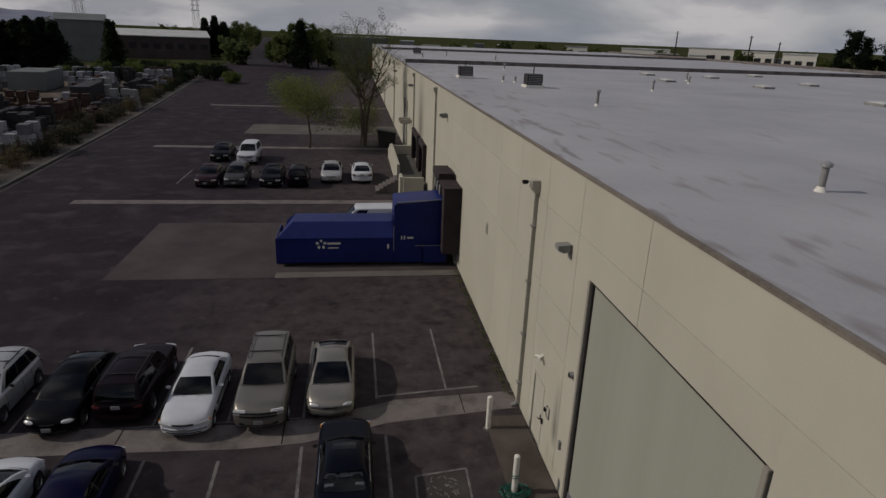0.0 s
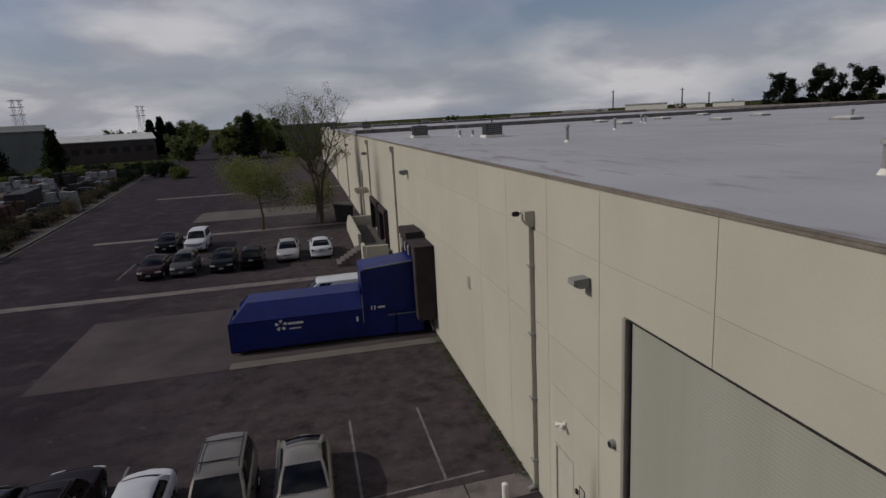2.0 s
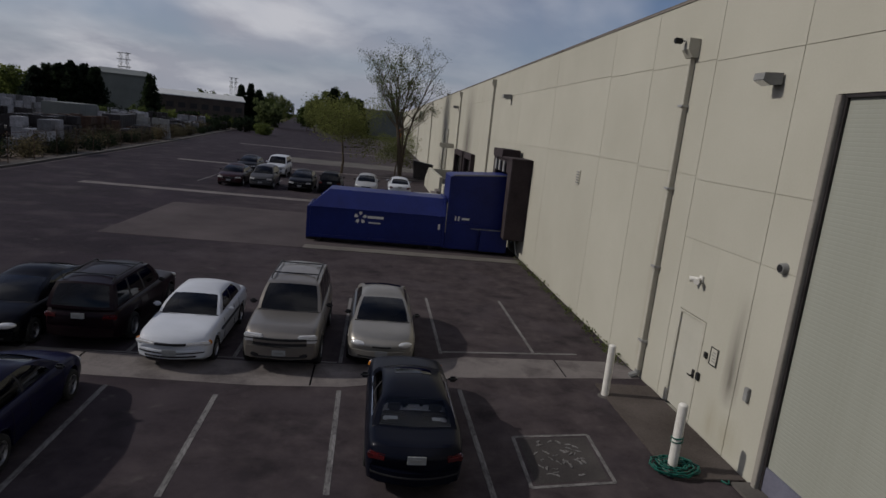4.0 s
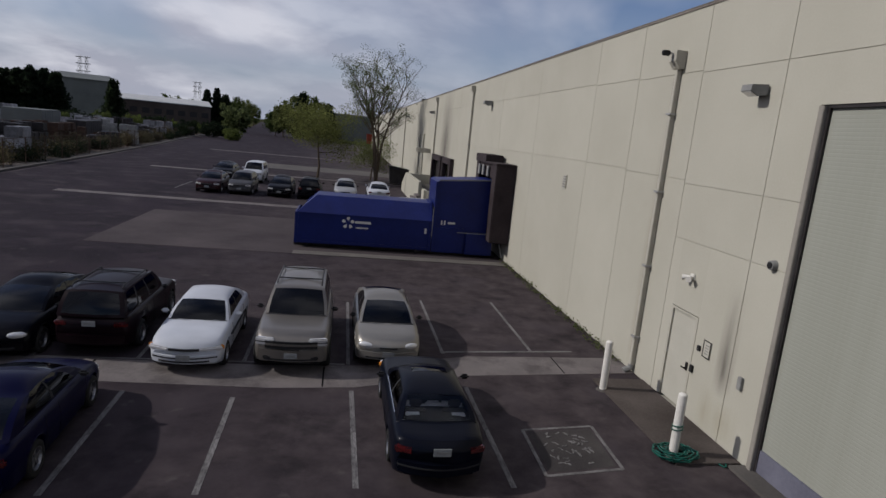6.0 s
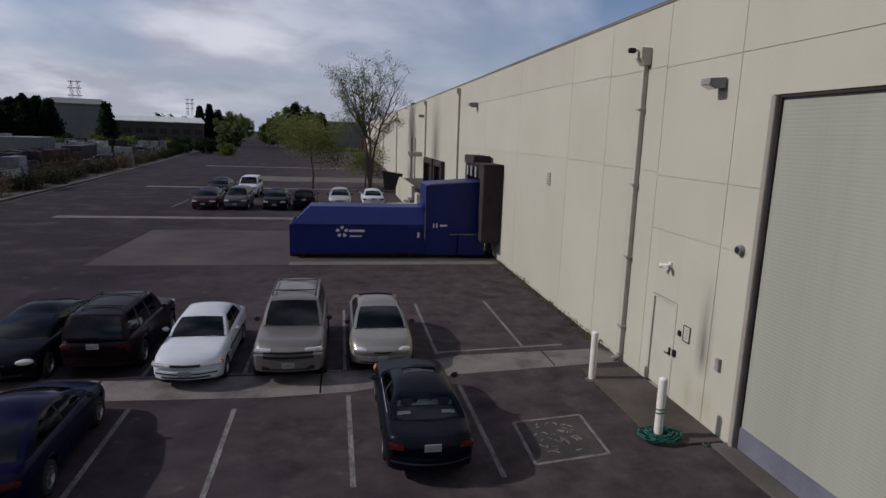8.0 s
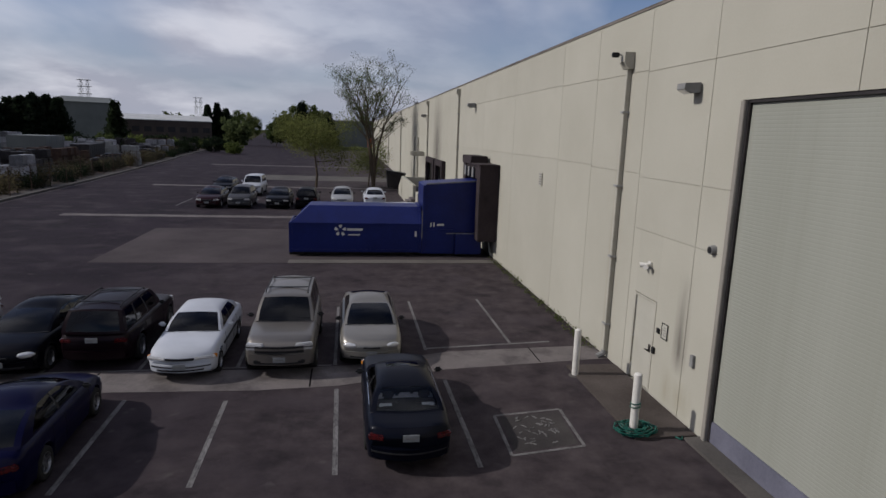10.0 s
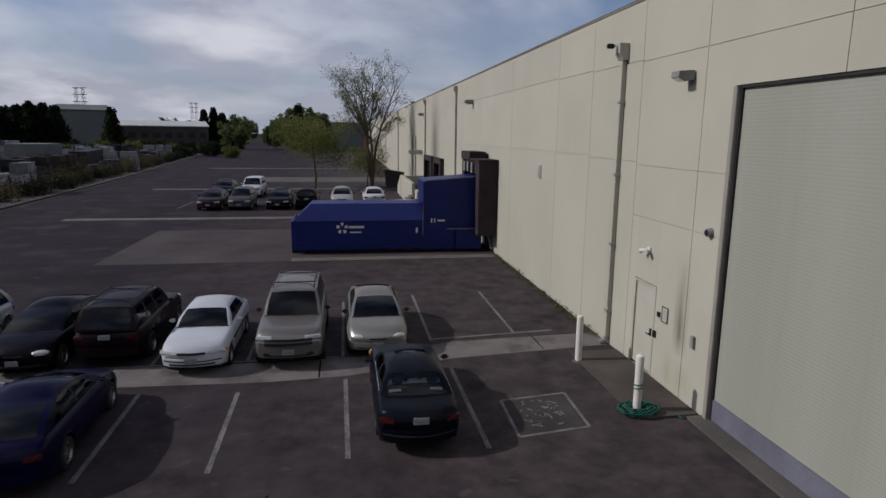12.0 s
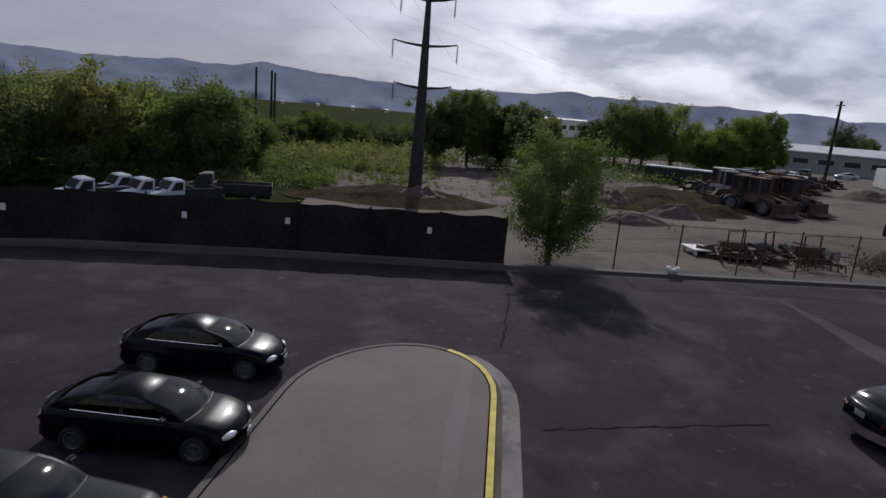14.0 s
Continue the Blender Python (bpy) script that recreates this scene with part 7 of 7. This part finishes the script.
def goods_box(label, m, L, W, H, mat, group="yard containers", ribs=8, roof=None):
    th = thing("storage_container", label, "container", m, group)
    bm = B()
    box(bm, 0, L, 0, W, 0.12, H, 0.03)
    part("shell", bm, mat, th)
    for k in range(ribs):
        for y in (-0.035, W + 0.005):
            bm = B()
            x = L * (k + 0.5) / ribs
            box(bm, x - 0.08, x + 0.08, y, y + 0.03, 0.2, H - 0.1)
            part("rib", bm, mat, th)
    bm = B()
    box(bm, 0.05, L - 0.05, 0.05, W - 0.05, 0, 0.118)
    part("skid", bm, DARK_STEEL, th)
    if roof:
        bm = B()
        box(bm, -0.05, L + 0.05, -0.05, W + 0.05, H, H + 0.16, 0.03)
        part("roof_sheet", bm, roof, th, "pale roof sheet")


WRAPPED = []


def pallet_stack(x, y, rows, cols_, high, seed, rz=0.0, mat=WRAP, label="stacked white wrapped pallets of goods"):
    th = thing("pallet_stack", label, "pallet stack", Matrix.Translation((x, y, 0)) @ Matrix.Rotation(radians(rz), 4, "Z"), "stacked pallets")
    if not WRAPPED:
        bm = B()
        box(bm, -0.54, 0.54, -0.54, 0.54, 0.14, 0.95, 0.05)
        for yy in (-0.45, 0.0, 0.45):
            box(bm, -0.55, 0.55, yy - 0.05, yy + 0.05, 0.0, 0.135)
        me = bpy.data.meshes.new("wrapped_pallet")
        bm.to_mesh(me)
        bm.free()
        me.materials.append(WRAP)
        WRAPPED.append(me)
    rs = random.Random(seed)
    me = WRAPPED[0]
    if mat is not WRAP:
        me = me.copy()
        me.materials[0] = mat
    for i in range(rows):
        for j in range(cols_):
            for k in range(max(1, high - rs.choice((0, 0, 0, 1, 1, 2)))):
                share("pallet", me, th, Matrix.Translation((i * 1.45 + rs.uniform(-0.12, 0.12), j * 1.45 + rs.uniform(-0.12, 0.12), k * 0.96)) @ Matrix.Rotation(rs.uniform(-0.08, 0.08), 4, "Z"))


for x, y, rz, mat in ((-56.5, 32.5, 190, ORANGE_STEEL), (-59.0, 34.8, 185, RUST), (-61.0, 38.4, 200, ORANGE_STEEL), (-63.5, 33.6, 170, GREY_PAINT), (-66.5, 34.6, 175, ORANGE_STEEL), (-64.5, 40.6, 195, RUST), (-68.5, 38.5, 180, GREY_PAINT), (-70.0, 43.0, 200, ORANGE_STEEL),
                      (-58.2, 31.2, 182, RUST), (-60.6, 32.8, 176, DARK_STEEL), (-61.8, 36.0, 192, RUST), (-65.0, 37.2, 184, DARK_STEEL), (-67.0, 41.2, 190, RUST), (-72.6, 41.0, 186, DARK_STEEL), (-59.2, 37.6, 196, RUST), (-73.5, 45.4, 200, GREY_PAINT)):
    loader("worn heavy wheel loader with a front bucket", pose(x, y, 0, 0, 0, rz + 95 if int(x * 10) % 3 else rz), mat)
truck("old dark truck with a white cab and hood", pose(-41.3, 34.5, 0, 0, 0, -65) @ Matrix.Scale(0.85, 4), P_WHITE, DARK_STEEL)
truck("rusty flatbed truck in the yard", pose(-38.6, 37.5, 0, 0, 0, -65) @ Matrix.Scale(0.9, 4), RUST, RUST, long=0.8)
truck("dark stake truck in the yard", pose(-37.6, 41.6, 0, 0, 0, -75), DARK_STEEL, RUST, long=0.6)
truck("dark bus-like truck with a pale front", pose(-65.5, 73.0, 0, 0, 0, -85), P_WHITE, DARK_RED, long=2.0)
truck("dark truck beside the white container", pose(-72, 82, 0, 0, 0, -100), DARK_STEEL, DARK_STEEL, long=2.5)
for i, (x, y) in enumerate(((-38.9, -15.6), (-41.2, -14.7), (-40.2, -13.2), (-40.6, -11.8))):
    truck("white work truck parked behind the screened fence", pose(x, y, 0, 0, 0, -135) @ Matrix.Scale(0.66, 4), P_WHITE, DARK_STEEL)
truck("dark truck parked behind the screened fence", pose(-43.4, -10.7, 0, 0, 0, -172) @ Matrix.Scale(0.7, 4), DARK_STEEL, DARK_STEEL, long=1.5)
goods_box("white steel storage container on bare dirt", pose(-76.0, 65.7, 0, 0, 0, 4), 7.4, 7.6, 2.6, PALE_METAL)
goods_box("dark trailer with a pale roof", pose(-83, 33.5, 0, 0, 0, 60), 9.0, 2.5, 1.9, DARK_STEEL, roof=PALE_METAL)
goods_box("dark trailer with a pale roof", pose(-84, 43.5, 0, 0, 0, 52), 11.0, 2.5, 2.2, DARK_STEEL, roof=PALE_METAL)
goods_box("dark blue-grey steel storage container", pose(-46, 100, 0, 0, 0, 100), 12.0, 2.5, 2.7, DARK_STEEL)
goods_box("low grey shed beside stacked goods", pose(-60, 118, 0, 0, 0, 100), 12.0, 6, 3.4, GREEN_METAL)
goods_box("pale trailer parked in the yard", pose(-95, 84, 0, 0, 0, 150), 13.0, 2.6, 3.4, PALE_METAL)
goods_box("pale trailer parked in the yard", pose(-104, 98, 0, 0, 0, 150), 13.0, 2.6, 3.4, PALE_METAL)
for i, (x, y, r_, c_, h_, rz) in enumerate(((-39.2, 59.9, 3, 2, 3, 4), (-62, 88, 5, 2, 4, 8), (-84, 110, 6, 3, 4, 20), (-74, 116, 5, 3, 4, 15), (-66, 96, 4, 2, 3, 5), (-90, 108, 7, 3, 4, 20), (-60, 128, 6, 3, 3, 10), (-52, 112, 3, 5, 3, 10), (-76, 124, 6, 3, 4, 12), (-48, 88, 2, 3, 2, 0), (-50, 140, 4, 4, 3, 8), (-68, 142, 6, 3, 3, 8))):
    pallet_stack(x, y, r_, c_, h_, i + 20, rz)
for i, (x, y, r_, c_, h_, rz) in enumerate(((-42.6, 66.5, 3, 6, 3, 6), (-43.6, 77.0, 3, 5, 3, 6), (-46.5, 61.0, 4, 3, 2, 2), (-45.5, 84, 3, 4, 2, 10), (-56, 84, 4, 3, 3, 0), (-58, 98, 4, 3, 2, 20), (-47, 124, 3, 6, 2, 5), (-52, 150, 3, 6, 3, 5), (-62, 60, 3, 2, 2, 30))):
    pallet_stack(x, y, r_, c_, h_, i + 60, rz, RUST if i % 2 else DARK_STEEL, "stacked dark crates of scrap metal")
rs_ = random.Random(77)
for i in range(44):
    y = 48 + 2.6 * i + rs_.uniform(-0.6, 0.6)
    x = kerb_x(y) - 4.2 - rs_.uniform(0, 3.0) - (i % 3) * 5.2
    mt = (DARK_STEEL, RUST, WRAP, DARK_STEEL, GREY_PAINT, RUST, DARK_STEEL)[i % 7]
    pallet_stack(x, y, rs_.randint(1, 3), rs_.randint(1, 2), rs_.randint(1, 3), 300 + i, rs_.uniform(-20, 20), mt, "stacked white wrapped pallets of goods" if mt is WRAP else "stacked dark crates of scrap metal")
YC = ("silver car stored in the yard", "white car stored in the yard", "dark car stored in the yard")
for i in range(14):
    kind = ("sedan", "hatch", "suv")[i % 3]
    x, y = -110 - 7.0 * ((i * 3) % 8), 74 + 7.5 * ((i * 5) % 9)
    car(YC[i % 3], kind, (P_SILVER, P_WHITE, P_BLACK)[i % 3], pose(x, y, 0, 0, 0, 40 + 60 * (i % 4)), "yard cars", trim=P_SILVER)
for i in range(9):
    x, y = kerb_x(95 + 11 * i) - 5.5, 95 + 11 * i
    car("dark car stored in the yard", ("suv", "sedan")[i % 2], (P_GREY, P_BLACK, P_MAROON)[i % 3], pose(x, y, 0, 0, 0, 80), "yard cars", trim=P_BLACK)


def scrap(x, y, seed):
    """A rusty farm-implement frame with tines, a drawbar and a drum."""
    rs = random.Random(seed)
    th = thing("scrap_implement", "rusty scrap implement lying beside the fence", "scrap metal", pose(x, y, -0.02, 0, 0, rs.uniform(60, 120)), "rusty scrap")
    bm = B()
    for sx in (-0.9, 0.9):
        sweep(bm, [(sx, -1.6, 0.3), (sx, 0.2, 0.45), (sx * 0.4, 1.7, 0.35)], 0.07, 6)
    for yy in (-1.5, -0.5, 0.4):
        rod(bm, (-1.0, yy, 0.4), (1.0, yy, 0.42), 0.06, 0.06, 6)
    part("frame_rail", bm, RUST, th)
    for k in range(6):
        bm = B()
        xx = -0.9 + 0.36 * k
        sweep(bm, [(xx, -1.5, 0.4), (xx, -1.9, 0.5 + 0.8 * rs.random()), (xx, -2.1, 0.15)], 0.04, 5)
        part("tine", bm, RUST, th)
    bm = B()
    rod(bm, (-0.7, 0.7, 0.45), (0.7, 0.7, 0.5), 0.42, 0.42, 14)
    part("drum", bm, RUST if seed % 2 else DARK_STEEL, th)
    bm = B()
    sweep(bm, [(-0.4, 0, 0.4), (-0.4, 0.1, 1.5), (0.4, 0.1, 1.6), (0.4, 0, 0.4)], 0.05, 6)
    part("hoop", bm, RUST, th)


for i, (x, y) in enumerate(((-36.0, 17.6), (-36.4, 19.8), (-36.0, 22.0), (-37.6, 43.5), (-38.0, 47.5))):
    scrap(x, y, i + 1)
def scrap_heap(x, y, rx, ry, h, seed, label, count=60):
    """A loose pile of bent plate, beams and pipes."""
    rs = random.Random(seed)
    bm = B()
    for _ in range(count):
        have = len(bm.faces)
        a, f = rs.uniform(0, 6.28), math.sqrt(rs.random())
        z = h * (1 - f * f) * rs.uniform(0.2, 1.0) + 0.1
        m = Matrix.Translation((x + rx * f * math.cos(a), y + ry * f * math.sin(a), z)) @ Matrix.Rotation(rs.uniform(0, 6.28), 4, "Z") @ Matrix.Rotation(rs.uniform(-0.6, 0.6), 4, "X")
        if rs.random() < 0.4:
            e = rs.uniform(0.4, 1.2)
            rod(bm, m @ Vector((-e, 0, 0)), m @ Vector((e, 0, 0)), rs.uniform(0.03, 0.09), rs.uniform(0.03, 0.09), 6)
        else:
            box(bm, -rs.uniform(0.2, 0.6), rs.uniform(0.2, 0.6), -rs.uniform(0.15, 0.45), rs.uniform(0.15, 0.45), -0.06, rs.uniform(0.0, 0.3), 0.0, m)
        bm.faces.ensure_lookup_table()
        k = rs.choice((0, 0, 1, 1, 1, 2))
        for fc in bm.faces[have:]:
            fc.material_index = k
    for v in bm.verts:
        v.co.z = max(v.co.z, -0.02)
    ob = solid("scrap_heap", bm, RUST, label, "scrap heap", "stuff", group="scrap heaps")
    ob.data.materials.append(DARK_STEEL)
    ob.data.materials.append(TYRE)


for i in range(17):
    y = 18.5 + 4.7 * i + (9.0 if i > 1 else 0.0)
    scrap_heap(kerb_x(y) - 5.2 - 2.4 * ((i * 0.618) % 1) - (4.0 if i % 4 == 3 else 0), y, 1.4, 2.0, 0.35 + 0.6 * ((i * 0.37) % 1), 900 + i, "loose heap of rusty scrap steel by the fence", 34)
for i, (x, y) in enumerate(((-72, 36), (-74, 40), (-79, 50), (-82, 54), (-90, 62), (-97, 70), (-44, 70), (-66, 84), (-86, 84), (-52, 88), (-64, 94))):
    scrap_heap(x, y, 3.2, 2.8, 1.5, 950 + i, "dark heap of machine parts in the yard", 90)
bm = B()
box(bm, -38.0, -36.4, 15.6, 16.9, 0.25, 0.33, 0.02)
for x, y in ((-37.8, 15.8), (-36.6, 15.8), (-37.8, 16.7), (-36.6, 16.7)):
    box(bm, x - 0.06, x + 0.06, y - 0.06, y + 0.06, -0.03, 0.25)
solid("pale_board", bm, POST, "pale board lying on blocks among scrap", "board")
rt = thing("refuse_bin", "dark green steel refuse bin beside the dock", "dumpster", pose(-2.0, 66.5, 0))
bm = B()
prism(bm, [(-0.9, 0.15), (0.9, 0.15), (1.0, 1.6), (-1.0, 1.6)], -0.75, 0.75)
part("bin_body", bm, DARK_STEEL, rt)
bm = B()
prism(bm, [(-1.05, 1.6), (1.05, 1.6), (1.05, 1.68), (-1.05, 2.0)], -0.8, 0.8)
part("lid", bm, BLACK, rt)
ob_ = thing("roll_off_bin", "orange-red steel roll-off bin by the wall", "dumpster", pose(4.6, 236, 0) @ Matrix.Scale(1.5, 4))
bm = B()
prism(bm, [(-3.0, 0.0), (3.0, 0.0), (3.2, 2.4), (-3.2, 2.4)], -1.2, 1.2)
part("bin_body", bm, ORANGE_BIN, ob_)
for k in range(7):
    bm = B()
    box(bm, -2.8 + 0.9 * k, -2.68 + 0.9 * k, -1.27, -1.205, 0.25, 2.35)
    part("rib", bm, ORANGE_BIN, ob_)
